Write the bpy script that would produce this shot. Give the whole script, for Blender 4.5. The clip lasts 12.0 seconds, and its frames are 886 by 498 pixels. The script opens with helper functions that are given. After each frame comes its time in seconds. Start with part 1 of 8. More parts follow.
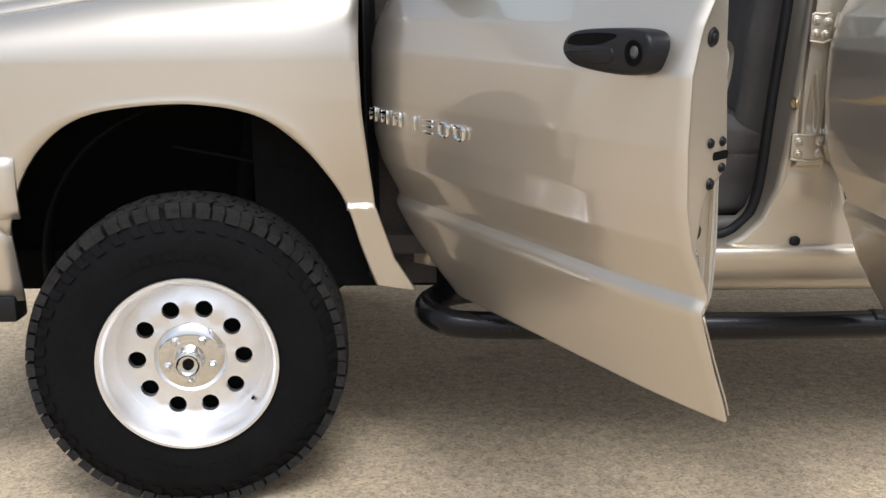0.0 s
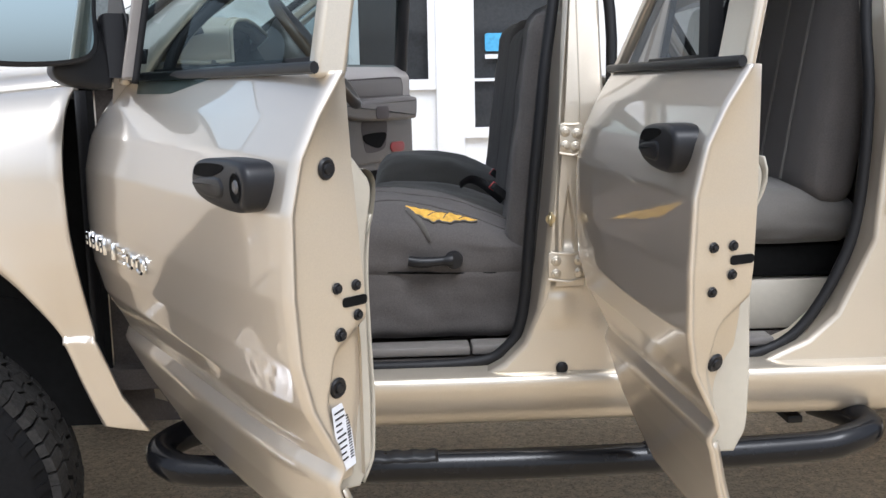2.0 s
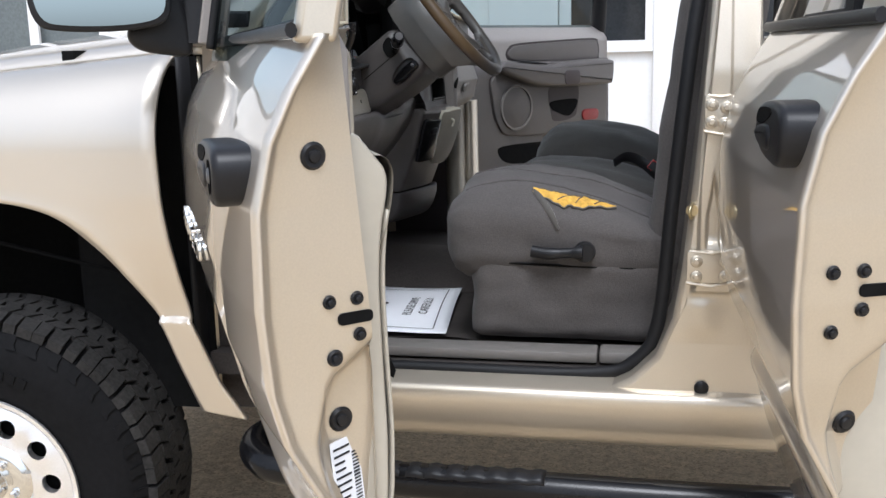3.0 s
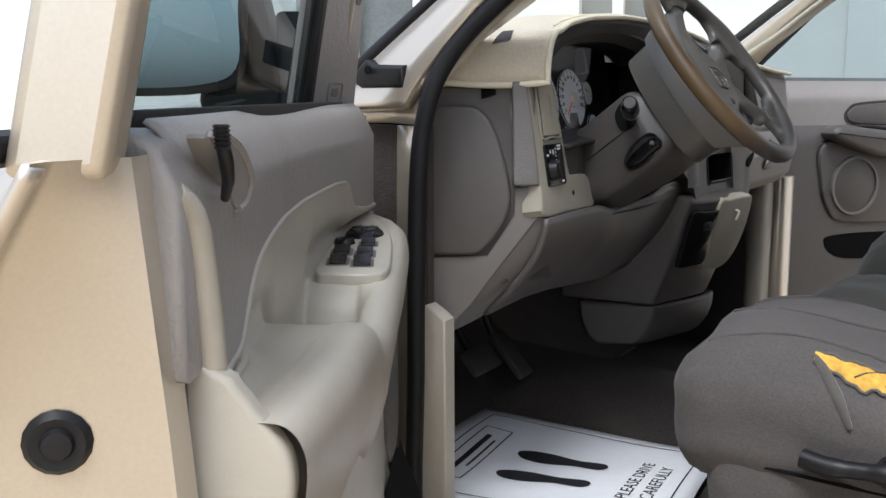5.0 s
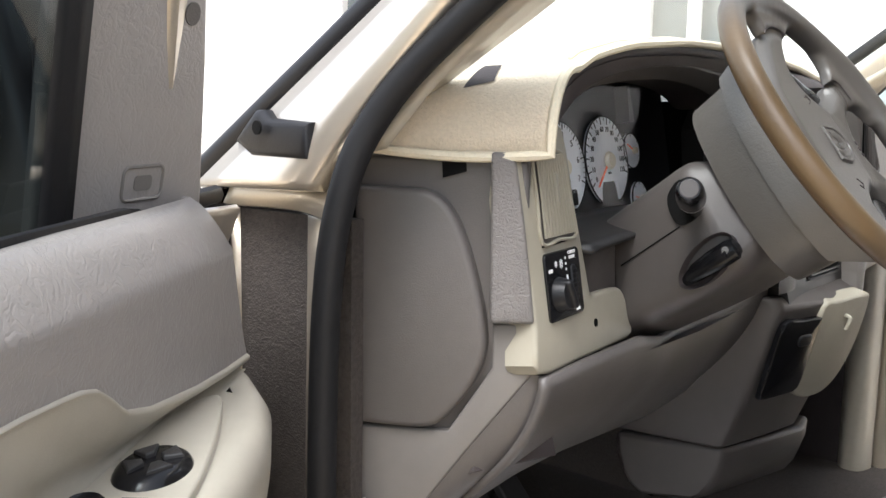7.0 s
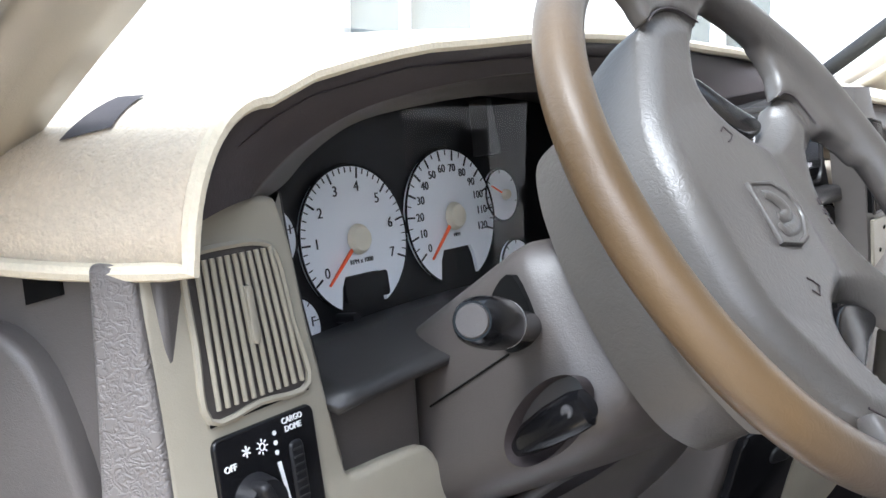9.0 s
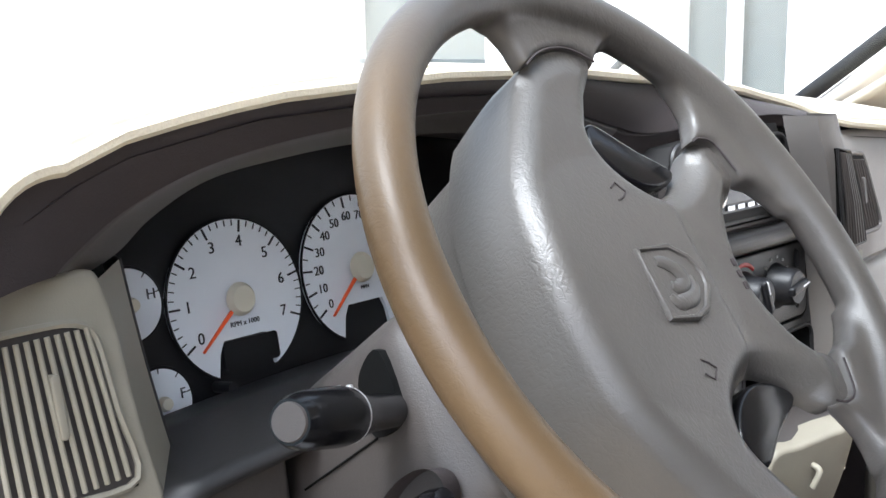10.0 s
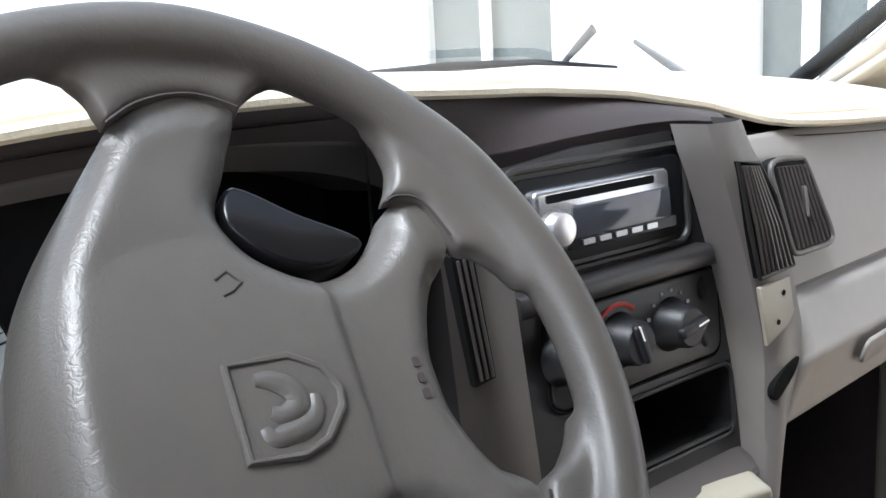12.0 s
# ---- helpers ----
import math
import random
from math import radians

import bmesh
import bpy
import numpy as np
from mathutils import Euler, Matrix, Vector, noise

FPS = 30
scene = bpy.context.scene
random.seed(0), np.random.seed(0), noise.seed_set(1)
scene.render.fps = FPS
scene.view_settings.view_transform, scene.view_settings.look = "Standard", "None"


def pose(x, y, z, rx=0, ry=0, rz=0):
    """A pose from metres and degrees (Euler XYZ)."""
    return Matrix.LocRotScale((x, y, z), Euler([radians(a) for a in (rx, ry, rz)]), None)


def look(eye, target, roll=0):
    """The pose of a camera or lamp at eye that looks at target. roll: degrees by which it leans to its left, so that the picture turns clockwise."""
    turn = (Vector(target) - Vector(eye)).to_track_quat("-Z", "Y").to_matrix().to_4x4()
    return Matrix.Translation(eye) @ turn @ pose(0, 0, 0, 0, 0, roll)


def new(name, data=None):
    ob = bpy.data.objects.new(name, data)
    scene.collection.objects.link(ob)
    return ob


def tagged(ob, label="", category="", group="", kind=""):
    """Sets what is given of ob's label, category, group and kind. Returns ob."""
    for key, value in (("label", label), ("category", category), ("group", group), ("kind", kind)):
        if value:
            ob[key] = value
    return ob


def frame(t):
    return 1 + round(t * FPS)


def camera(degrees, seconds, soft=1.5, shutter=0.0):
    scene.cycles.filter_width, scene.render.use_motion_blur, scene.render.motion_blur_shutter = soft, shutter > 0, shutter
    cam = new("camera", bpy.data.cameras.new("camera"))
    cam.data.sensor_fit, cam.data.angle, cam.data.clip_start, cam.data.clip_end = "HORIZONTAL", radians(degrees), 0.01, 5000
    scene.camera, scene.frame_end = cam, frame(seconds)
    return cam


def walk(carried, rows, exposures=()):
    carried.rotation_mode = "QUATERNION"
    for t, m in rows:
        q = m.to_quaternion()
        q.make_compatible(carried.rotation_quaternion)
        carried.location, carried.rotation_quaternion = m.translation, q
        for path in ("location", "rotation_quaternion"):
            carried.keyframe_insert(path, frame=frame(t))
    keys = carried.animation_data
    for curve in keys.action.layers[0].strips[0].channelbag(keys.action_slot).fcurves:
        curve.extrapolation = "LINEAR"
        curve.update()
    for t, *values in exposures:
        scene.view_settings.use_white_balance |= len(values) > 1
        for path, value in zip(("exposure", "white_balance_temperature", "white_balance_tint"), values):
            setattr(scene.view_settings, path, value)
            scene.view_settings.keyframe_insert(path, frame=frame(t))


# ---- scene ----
cam = camera(48.1, 12.0)
PATH = [
    (0, (-0.014, -0.051, 1.348), (-0.012, 1.888, 0.857), -0.5),
    (0.5, (0.165, -0.122, 1.351), (0.308, 1.822, 0.904), -0.8),
    (1, (0.279, -0.07, 1.36), (0.556, 1.862, 0.919), -0.7),
    (1.5, (0.389, 0.071, 1.385), (0.656, 2.005, 0.952), -0.9),
    (2, (0.535, 0.19, 1.396), (0.628, 2.161, 1.071), -1.1),
    (2.5, (0.73, 0.315, 1.404), (0.548, 2.273, 1.042), -1.5),
    (3, (0.821, 0.523, 1.396), (0.416, 2.442, 1.007), -1.4),
    (3.5, (0.865, 0.743, 1.404), (0.231, 2.6, 1.016), -0.9),
    (3.7, (0.891, 0.832, 1.4), (0.165, 2.656, 1.019), -0.3),
    (5.3, (0.81, 1.432, 1.461), (-0.273, 3.087, 1.167), 0.3),
    (5.5, (0.78, 1.499, 1.467), (-0.317, 3.146, 1.182), 0.8),
    (6, (0.718, 1.657, 1.491), (-0.422, 3.276, 1.207), 0.9),
    (6.5, (0.646, 1.801, 1.504), (-0.51, 3.408, 1.222), 1.1),
    (6.7, (0.613, 1.854, 1.512), (-0.539, 3.463, 1.222), 1.2),
    (8.3, (0.616, 2.384, 1.535), (-0.718, 3.831, 1.178), -0.4),
    (8.5, (0.592, 2.418, 1.541), (-0.733, 3.877, 1.199), -0.5),
    (9, (0.542, 2.475, 1.568), (-0.709, 3.993, 1.209), -0.3),
    (9.5, (0.53, 2.525, 1.577), (-0.683, 4.081, 1.25), -0.1),
    (10, (0.571, 2.6, 1.593), (-0.732, 4.076, 1.243), -1.0),
    (10.5, (0.588, 2.677, 1.606), (-0.756, 4.1, 1.195), -1.2),
    (11, (0.614, 2.751, 1.618), (-0.787, 4.106, 1.171), -2.2),
    (11.5, (0.643, 2.813, 1.627), (-0.8, 4.123, 1.18), -2.6),
    (12, (0.654, 2.873, 1.625), (-0.802, 4.18, 1.209), -3.1),
]
EXPOSURES = [(0, 0.20, 6000, 10), (1.0, 0.62, 5900, 10), (2.5, 0.66, 5750, 10), (3.7, 0.64, 5800, 10), (5.3, 0.86, 6000, 10), (6, 1.28, 6220, 10), (6.5, 1.48, 6300, 10), (8.5, 2.18, 5660, 10), (10.5, 1.98, 5850, 10), (12, 1.80, 5800, 10)]
walk(cam, [(t, look(eye, target, roll)) for t, eye, target, roll in PATH], EXPOSURES)

# ---- world, sun and exposure ----
world = bpy.data.worlds.new("sky")
scene.world = world
world.use_nodes = True
wn = world.node_tree
sky = wn.nodes.new("ShaderNodeTexSky")
sky.sky_type = "NISHITA"
sky.sun_disc = False
sky.sun_elevation, sky.sun_rotation = radians(60), radians(168)
sky.air_density, sky.dust_density, sky.ozone_density = 1.0, 4.0, 1.0
wn.nodes["Background"].inputs["Strength"].default_value = 0.15
hsv = wn.nodes.new("ShaderNodeHueSaturation")
hsv.inputs["Saturation"].default_value = 0.35
wn.links.new(sky.outputs[0], hsv.inputs["Color"])
wn.links.new(hsv.outputs[0], wn.nodes["Background"].inputs["Color"])
sun_data = bpy.data.lights.new("sun", "SUN")
sun_data.energy, sun_data.angle, sun_data.color = 1.1, radians(22), (1.0, 0.97, 0.93)
sun = new("sun", sun_data)
sun.matrix_world = look((1.5, -5, 13), (0.0, 2.0, 0.0))


# ---- materials ----
def material(name, color, rough=0.5, metal=0.0, vary=0.12, scale=8.0, bump=0.0, bump_scale=200.0, coat=0.0, spec=0.5, fine=60.0, sheen=0.0, stretch=(1, 1, 1), coat_ior=1.5):
    """A surface with stains at a large scale, grain at a small one, and fine relief."""
    m = bpy.data.materials.new(name)
    m.use_nodes = True
    n, l = m.node_tree.nodes, m.node_tree.links
    b = n["Principled BSDF"]
    tc, mp = n.new("ShaderNodeTexCoord"), n.new("ShaderNodeMapping")
    mp.inputs["Scale"].default_value = stretch
    l.new(tc.outputs["Object"], mp.inputs["Vector"])
    big, small = n.new("ShaderNodeTexNoise"), n.new("ShaderNodeTexNoise")
    for t, s, d in ((big, scale, 4), (small, fine, 3)):
        t.inputs["Scale"].default_value, t.inputs["Detail"].default_value = s, d
        l.new(mp.outputs[0], t.inputs["Vector"])
    add = n.new("ShaderNodeMath")
    add.operation = "ADD"
    l.new(big.outputs["Fac"], add.inputs[0])
    l.new(small.outputs["Fac"], add.inputs[1])
    rng = n.new("ShaderNodeMapRange")
    rng.inputs["From Min"].default_value, rng.inputs["From Max"].default_value = 0.6, 1.4
    l.new(add.outputs[0], rng.inputs["Value"])
    ramp = n.new("ShaderNodeValToRGB")
    ramp.color_ramp.elements[0].color = (*[c * (1 - vary) for c in color], 1)
    ramp.color_ramp.elements[1].color = (*[min(1, c * (1 + vary)) for c in color], 1)
    l.new(rng.outputs[0], ramp.inputs["Fac"])
    l.new(ramp.outputs["Color"], b.inputs["Base Color"])
    rr = n.new("ShaderNodeMapRange")
    rr.inputs["From Min"].default_value, rr.inputs["From Max"].default_value = 0.3, 0.7
    rr.inputs["To Min"].default_value, rr.inputs["To Max"].default_value = max(0.02, rough * 0.95), min(1, rough * 1.05)
    l.new(big.outputs["Fac"], rr.inputs["Value"])
    l.new(rr.outputs[0], b.inputs["Roughness"])
    b.inputs["Metallic"].default_value = metal
    b.inputs["Specular IOR Level"].default_value = spec
    b.inputs["Coat Weight"].default_value = coat
    b.inputs["Coat Roughness"].default_value = 0.03
    b.inputs["Coat IOR"].default_value = coat_ior
    b.inputs["Sheen Weight"].default_value = sheen
    if bump:
        bn = n.new("ShaderNodeTexNoise")
        bn.inputs["Scale"].default_value, bn.inputs["Detail"].default_value = bump_scale, 3
        l.new(mp.outputs[0], bn.inputs["Vector"])
        bp = n.new("ShaderNodeBump")
        bp.inputs["Strength"].default_value, bp.inputs["Distance"].default_value = bump, 0.002
        l.new(bn.outputs["Fac"], bp.inputs["Height"])
        l.new(bp.outputs[0], b.inputs["Normal"])
    return m


def grained(name, color, rough, cell=120.0, bump=0.35, **more):
    """Moulded plastic or leather with a wrinkled hide grain."""
    m = material(name, color, rough, bump=0, **more)
    n, l = m.node_tree.nodes, m.node_tree.links
    tc = n["Texture Coordinate"]
    creases = []
    for s, d in ((cell, 0.9), (cell * 2.7, 0.4)):
        t = n.new("ShaderNodeTexNoise")
        t.inputs["Scale"].default_value, t.inputs["Detail"].default_value, t.inputs["Distortion"].default_value = s, 2.0, d
        l.new(tc.outputs["Object"], t.inputs["Vector"])
        sb, ab = n.new("ShaderNodeMath"), n.new("ShaderNodeMath")
        sb.operation, ab.operation = "SUBTRACT", "ABSOLUTE"
        sb.inputs[1].default_value = 0.5
        l.new(t.outputs["Fac"], sb.inputs[0])
        l.new(sb.outputs[0], ab.inputs[0])
        creases.append(ab)
    sm = n.new("ShaderNodeMath")
    sm.operation = "MULTIPLY_ADD"
    sm.inputs[1].default_value = 0.35
    l.new(creases[1].outputs[0], sm.inputs[0])
    l.new(creases[0].outputs[0], sm.inputs[2])
    cl = n.new("ShaderNodeMapRange")
    cl.inputs["From Max"].default_value = 0.14
    l.new(sm.outputs[0], cl.inputs["Value"])
    bp = n.new("ShaderNodeBump")
    bp.inputs["Strength"].default_value, bp.inputs["Distance"].default_value = bump, 0.0015
    l.new(cl.outputs[0], bp.inputs["Height"])
    l.new(bp.outputs[0], n["Principled BSDF"].inputs["Normal"])
    return m


def glass(name, tint=(0.9, 0.95, 0.95), rough=0.0, sheen=0.06, edge=0.85):
    """Thin car glass: mostly clear, with a mirror-like sheen that grows at grazing angles."""
    m = bpy.data.materials.new(name)
    m.use_nodes = True
    n, l = m.node_tree.nodes, m.node_tree.links
    n.remove(n["Principled BSDF"])
    tr, gl, mx, lw = n.new("ShaderNodeBsdfTransparent"), n.new("ShaderNodeBsdfGlossy"), n.new("ShaderNodeMixShader"), n.new("ShaderNodeLayerWeight")
    tr.inputs["Color"].default_value = (*tint, 1)
    gl.inputs["Roughness"].default_value = rough
    lw.inputs["Blend"].default_value = 0.5
    pw, ad = n.new("ShaderNodeMath"), n.new("ShaderNodeMath")
    pw.operation, ad.operation = "POWER", "MULTIPLY_ADD"
    pw.inputs[1].default_value, ad.inputs[1].default_value, ad.inputs[2].default_value = 4.0, edge, sheen
    l.new(lw.outputs["Facing"], pw.inputs[0])
    l.new(pw.outputs[0], ad.inputs[0])
    l.new(ad.outputs[0], mx.inputs[0])
    l.new(tr.outputs[0], mx.inputs[1])
    l.new(gl.outputs[0], mx.inputs[2])
    l.new(mx.outputs[0], n["Material Output"].inputs["Surface"])
    return m


def worn_leather(name):
    """Taupe steering-wheel leather, rubbed to a shiny brown in a long uneven patch."""
    m = grained(name, (0.085, 0.077, 0.070), 0.38, cell=150.0, bump=0.07, vary=0.08)
    n, l = m.node_tree.nodes, m.node_tree.links
    b = n["Principled BSDF"]
    old = b.inputs["Base Color"].links[0].from_socket
    tc, sep, noi = n["Texture Coordinate"], n.new("ShaderNodeSeparateXYZ"), n.new("ShaderNodeTexNoise")
    l.new(tc.outputs["Object"], sep.inputs[0])
    noi.inputs["Scale"].default_value, noi.inputs["Detail"].default_value = 22, 5
    l.new(tc.outputs["Object"], noi.inputs["Vector"])
    add = n.new("ShaderNodeMath")
    add.operation = "MULTIPLY_ADD"
    add.inputs[1].default_value = 0.03
    l.new(noi.outputs["Fac"], add.inputs[0])
    l.new(sep.outputs["Y"], add.inputs[2])
    mr = n.new("ShaderNodeMapRange")
    mr.inputs["From Min"].default_value, mr.inputs["From Max"].default_value = 2.995, 2.925
    l.new(add.outputs[0], mr.inputs["Value"])
    mix = n.new("ShaderNodeMix")
    mix.data_type = "RGBA"
    mix.inputs[7].default_value = (0.115, 0.075, 0.038, 1)
    l.new(mr.outputs[0], mix.inputs[0])
    l.new(old, mix.inputs[6])
    l.new(mix.outputs[2], b.inputs["Base Color"])
    return m


def ground_material():
    """Sandy tan concrete with exposed grit, dark specks and broad oily stains."""
    m = material("tan_concrete", (0.52, 0.43, 0.31), 0.9, vary=0.34, scale=1.3, fine=28, bump=0.5, bump_scale=160)
    n, l = m.node_tree.nodes, m.node_tree.links
    b = n["Principled BSDF"]
    old = b.inputs["Base Color"].links[0].from_socket
    vor, ramp, mix = n.new("ShaderNodeTexVoronoi"), n.new("ShaderNodeValToRGB"), n.new("ShaderNodeMix")
    vor.inputs["Scale"].default_value = 135
    l.new(n["Texture Coordinate"].outputs["Object"], vor.inputs["Vector"])
    sep = n.new("ShaderNodeSeparateColor")
    l.new(vor.outputs["Color"], sep.inputs[0])
    l.new(sep.outputs[0], ramp.inputs["Fac"])
    r = ramp.color_ramp
    r.elements[0].position, r.elements[0].color = 0.0, (0.58, 0.54, 0.49, 1)
    r.elements[1].position, r.elements[1].color = 1.0, (1.25, 1.2, 1.1, 1)
    e = r.elements.new(0.2)
    e.color = (0.85, 0.83, 0.8, 1)
    mix.data_type, mix.blend_type = "RGBA", "MULTIPLY"
    mix.inputs[0].default_value = 0.85
    l.new(old, mix.inputs[6])
    l.new(ramp.outputs["Color"], mix.inputs[7])
    st, sr, mix2 = n.new("ShaderNodeTexNoise"), n.new("ShaderNodeMapRange"), n.new("ShaderNodeMix")
    st.inputs["Scale"].default_value, st.inputs["Detail"].default_value = 2.2, 5
    l.new(n["Texture Coordinate"].outputs["Object"], st.inputs["Vector"])
    sr.inputs["From Min"].default_value, sr.inputs["From Max"].default_value = 0.62, 0.72
    sr.inputs["To Max"].default_value = 0.45
    l.new(st.outputs["Fac"], sr.inputs["Value"])
    mix2.data_type, mix2.blend_type = "RGBA", "MIX"
    mix2.inputs[7].default_value = (0.14, 0.115, 0.09, 1)
    l.new(sr.outputs[0], mix2.inputs[0])
    l.new(mix.outputs[2], mix2.inputs[6])
    l.new(mix2.outputs[2], b.inputs["Base Color"])
    return m


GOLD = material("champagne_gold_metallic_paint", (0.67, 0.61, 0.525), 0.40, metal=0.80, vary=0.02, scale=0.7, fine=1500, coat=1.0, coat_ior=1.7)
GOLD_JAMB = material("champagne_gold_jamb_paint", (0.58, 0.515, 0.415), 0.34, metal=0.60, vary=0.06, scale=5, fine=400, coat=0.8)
TREAD = material("dusty_tread_rubber", (0.026, 0.025, 0.024), 0.9, spec=0.1, vary=0.5, scale=14, fine=120, bump=0.5, bump_scale=260)
RUBBER = material("tyre_rubber", (0.0065, 0.0065, 0.007), 0.75, spec=0.10, vary=0.35, scale=9, fine=80, bump=0.25, bump_scale=300)
SEAL = material("door_seal_rubber", (0.009, 0.009, 0.010), 0.55, spec=0.3, vary=0.2, bump=0.1)
ALUMINIUM = material("polished_aluminium", (0.93, 0.93, 0.945), 0.42, metal=1.0, vary=0.05, scale=14, fine=220, bump=0.04, bump_scale=60)
CHROME = material("chrome", (0.78, 0.78, 0.77), 0.07, metal=1.0, vary=0.03)
BRASS = material("zinc_plated_steel", (0.55, 0.46, 0.28), 0.35, metal=1.0, vary=0.1)
BLACK = material("black_plastic", (0.012, 0.012, 0.0135), 0.40, spec=0.3, vary=0.15, fine=300, bump=0.08, bump_scale=500)
GLOSS_BLACK = material("gloss_black_coated_steel", (0.007, 0.007, 0.008), 0.20, vary=0.2, scale=20, spec=0.28)
DARK = material("underbody_black", (0.006, 0.006, 0.006), 0.9, vary=0.4, spec=0.1)
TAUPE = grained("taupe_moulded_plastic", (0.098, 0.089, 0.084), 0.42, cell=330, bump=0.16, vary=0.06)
TAUPE_HIDE = grained("taupe_hide_grained_plastic", (0.285, 0.265, 0.250), 0.33, cell=85, bump=0.21, vary=0.05)
PAD_GRAIN = grained("taupe_deep_grained_plastic", (0.15, 0.138, 0.130), 0.40, cell=150, bump=0.5, vary=0.06)
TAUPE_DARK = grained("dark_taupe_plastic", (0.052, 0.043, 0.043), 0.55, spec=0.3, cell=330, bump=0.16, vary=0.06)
TAUPE_MID = grained("mid_taupe_plastic", (0.070, 0.062, 0.058), 0.42, cell=330, bump=0.14, vary=0.06)
TAN = grained("sand_plastic", (0.32, 0.295, 0.235), 0.46, cell=380, bump=0.12, vary=0.05)
SLAT = material("sand_slat_plastic", (0.32, 0.295, 0.235), 0.45, vary=0.05)
TAUPE_LIGHT = grained("light_taupe_plastic", (0.165, 0.152, 0.140), 0.42, cell=330, bump=0.14, vary=0.06)
PALE = grained("pale_taupe_plastic", (0.43, 0.395, 0.325), 0.33, cell=380, bump=0.10, vary=0.05)
CHARCOAL = grained("charcoal_plastic", (0.022, 0.021, 0.021), 0.42, cell=380, bump=0.1, vary=0.08)
LEATHER = worn_leather("worn_wheel_leather")
PAD_SKIN = grained("airbag_cover_skin", (0.086, 0.079, 0.072), 0.36, cell=150, bump=0.115, vary=0.06)
FELT = material("beige_carpet_felt", (0.62, 0.54, 0.42), 0.95, vary=0.12, scale=12, fine=240, bump=0.8, bump_scale=420, sheen=0.4)
FELT_EDGE = material("cream_binding", (0.72, 0.65, 0.5), 0.8, vary=0.1, fine=300, bump=0.4, bump_scale=600)
FABRIC = material("charcoal_seat_fabric", (0.080, 0.072, 0.068), 0.92, vary=0.30, scale=5, fine=260, bump=0.45, bump_scale=380, sheen=0.1)
# Worn grey on the torn cover; on inner cushions the lighter grey paints in light.
FABRIC_MID = material("worn_or_lit_grey_seat_fabric", (0.10, 0.093, 0.084), 0.92, vary=0.2, scale=9, fine=320, bump=0.4, bump_scale=520, sheen=0.25)
FOAM = material("yellow_foam", (0.62, 0.36, 0.06), 0.9, vary=0.3, scale=30, fine=120, bump=0.9, bump_scale=120)
CARPET = material("dark_brown_carpet", (0.050, 0.042, 0.037), 0.98, vary=0.45, scale=5, fine=200, bump=0.9, bump_scale=450)
PAPER = material("white_paper", (0.78, 0.79, 0.82), 0.75, vary=0.03, scale=5)
INK = material("black_ink", (0.015, 0.015, 0.018), 0.7, vary=0.1)
LAMP_RED = material("dull_red_lamp_lens", (0.20, 0.012, 0.014), 0.3, vary=0.2, scale=40)
RED = material("red_plastic", (0.55, 0.02, 0.015), 0.35, vary=0.1)
ORANGE = material("orange_needle", (0.95, 0.12, 0.02), 0.4, vary=0.03)
DIAL = material("white_dial_face", (0.85, 0.87, 0.90), 0.55, vary=0.03, scale=20)
DIAL_BLACK = material("cluster_black", (0.007, 0.007, 0.008), 0.5, vary=0.15, spec=0.2)
CREAM = material("cream_needle_cap", (0.72, 0.66, 0.52), 0.5, vary=0.04)
DULL = material("dull_grey_metal", (0.13, 0.13, 0.135), 0.4, metal=0.6, vary=0.1)
SATIN = material("satin_metal", (0.50, 0.50, 0.52), 0.22, metal=0.9, vary=0.06)
GLASSY = material("display_glass", (0.05, 0.055, 0.065), 0.08, vary=0.1)
# Near-black that puts deep shade into the colour of pockets and vent backings.
POCKET = material("hollow_shade_black", (0.006, 0.006, 0.006), 0.7, vary=0.2, spec=0.2)
STRIP = grained("mid_pale_taupe_plastic", (0.26, 0.243, 0.225), 0.42, cell=330, bump=0.10, vary=0.05)
SYMBOL = material("grey_marking", (0.45, 0.45, 0.45), 0.6, vary=0.03)
WHITE_INK = material("white_marking", (0.8, 0.8, 0.8), 0.6, vary=0.03)
BLUE = material("blue_sign", (0.10, 0.42, 0.72), 0.4, vary=0.25, scale=18)
CAR_GLASS = glass("clear_car_glass", (0.88, 0.94, 0.93))
LENS = glass("clear_lens", (0.96, 0.97, 0.98), 0.0, 0.015, 0.15)
TINTED = glass("tinted_privacy_glass", (0.10, 0.11, 0.12))
SIDE_GLASS = glass("tinted_side_glass", (0.36, 0.44, 0.455), 0.0, 0.03, 0.30)
PEDAL = material("worn_pedal_rubber", (0.045, 0.044, 0.043), 0.6, vary=0.3, scale=20)
MIRROR = material("mirror_silver", (0.46, 0.56, 0.61), 0.02, metal=1.0, vary=0.0)
WHITE_WALL = material("white_painted_siding", (0.80, 0.80, 0.79), 0.7, vary=0.05, scale=2, fine=40, bump=0.1)
WHITE_TRIM = material("white_painted_trim", (0.82, 0.82, 0.82), 0.55, vary=0.03)
WINDOW = material("grey_window_pane", (0.14, 0.16, 0.165), 0.08, vary=0.25, scale=1.2)
DARK_PANE = material("dark_window_pane", (0.03, 0.032, 0.035), 0.1, vary=0.3, scale=1.5)
ROOFING = material("grey_roofing", (0.2, 0.2, 0.2), 0.9, vary=0.2)
HEADLINER = material("beige_headliner", (0.55, 0.5, 0.42), 0.95, vary=0.06, fine=300, bump=0.3, bump_scale=500)
GROUND = ground_material()


# ---- building blocks ----
def V(*a):
    return Vector(a)


def thing(name, base, label, category, group="", kind=""):
    ob = new(name)
    ob.empty_display_size = 0.1
    ob.location = base
    return tagged(ob, label, category, group, kind)


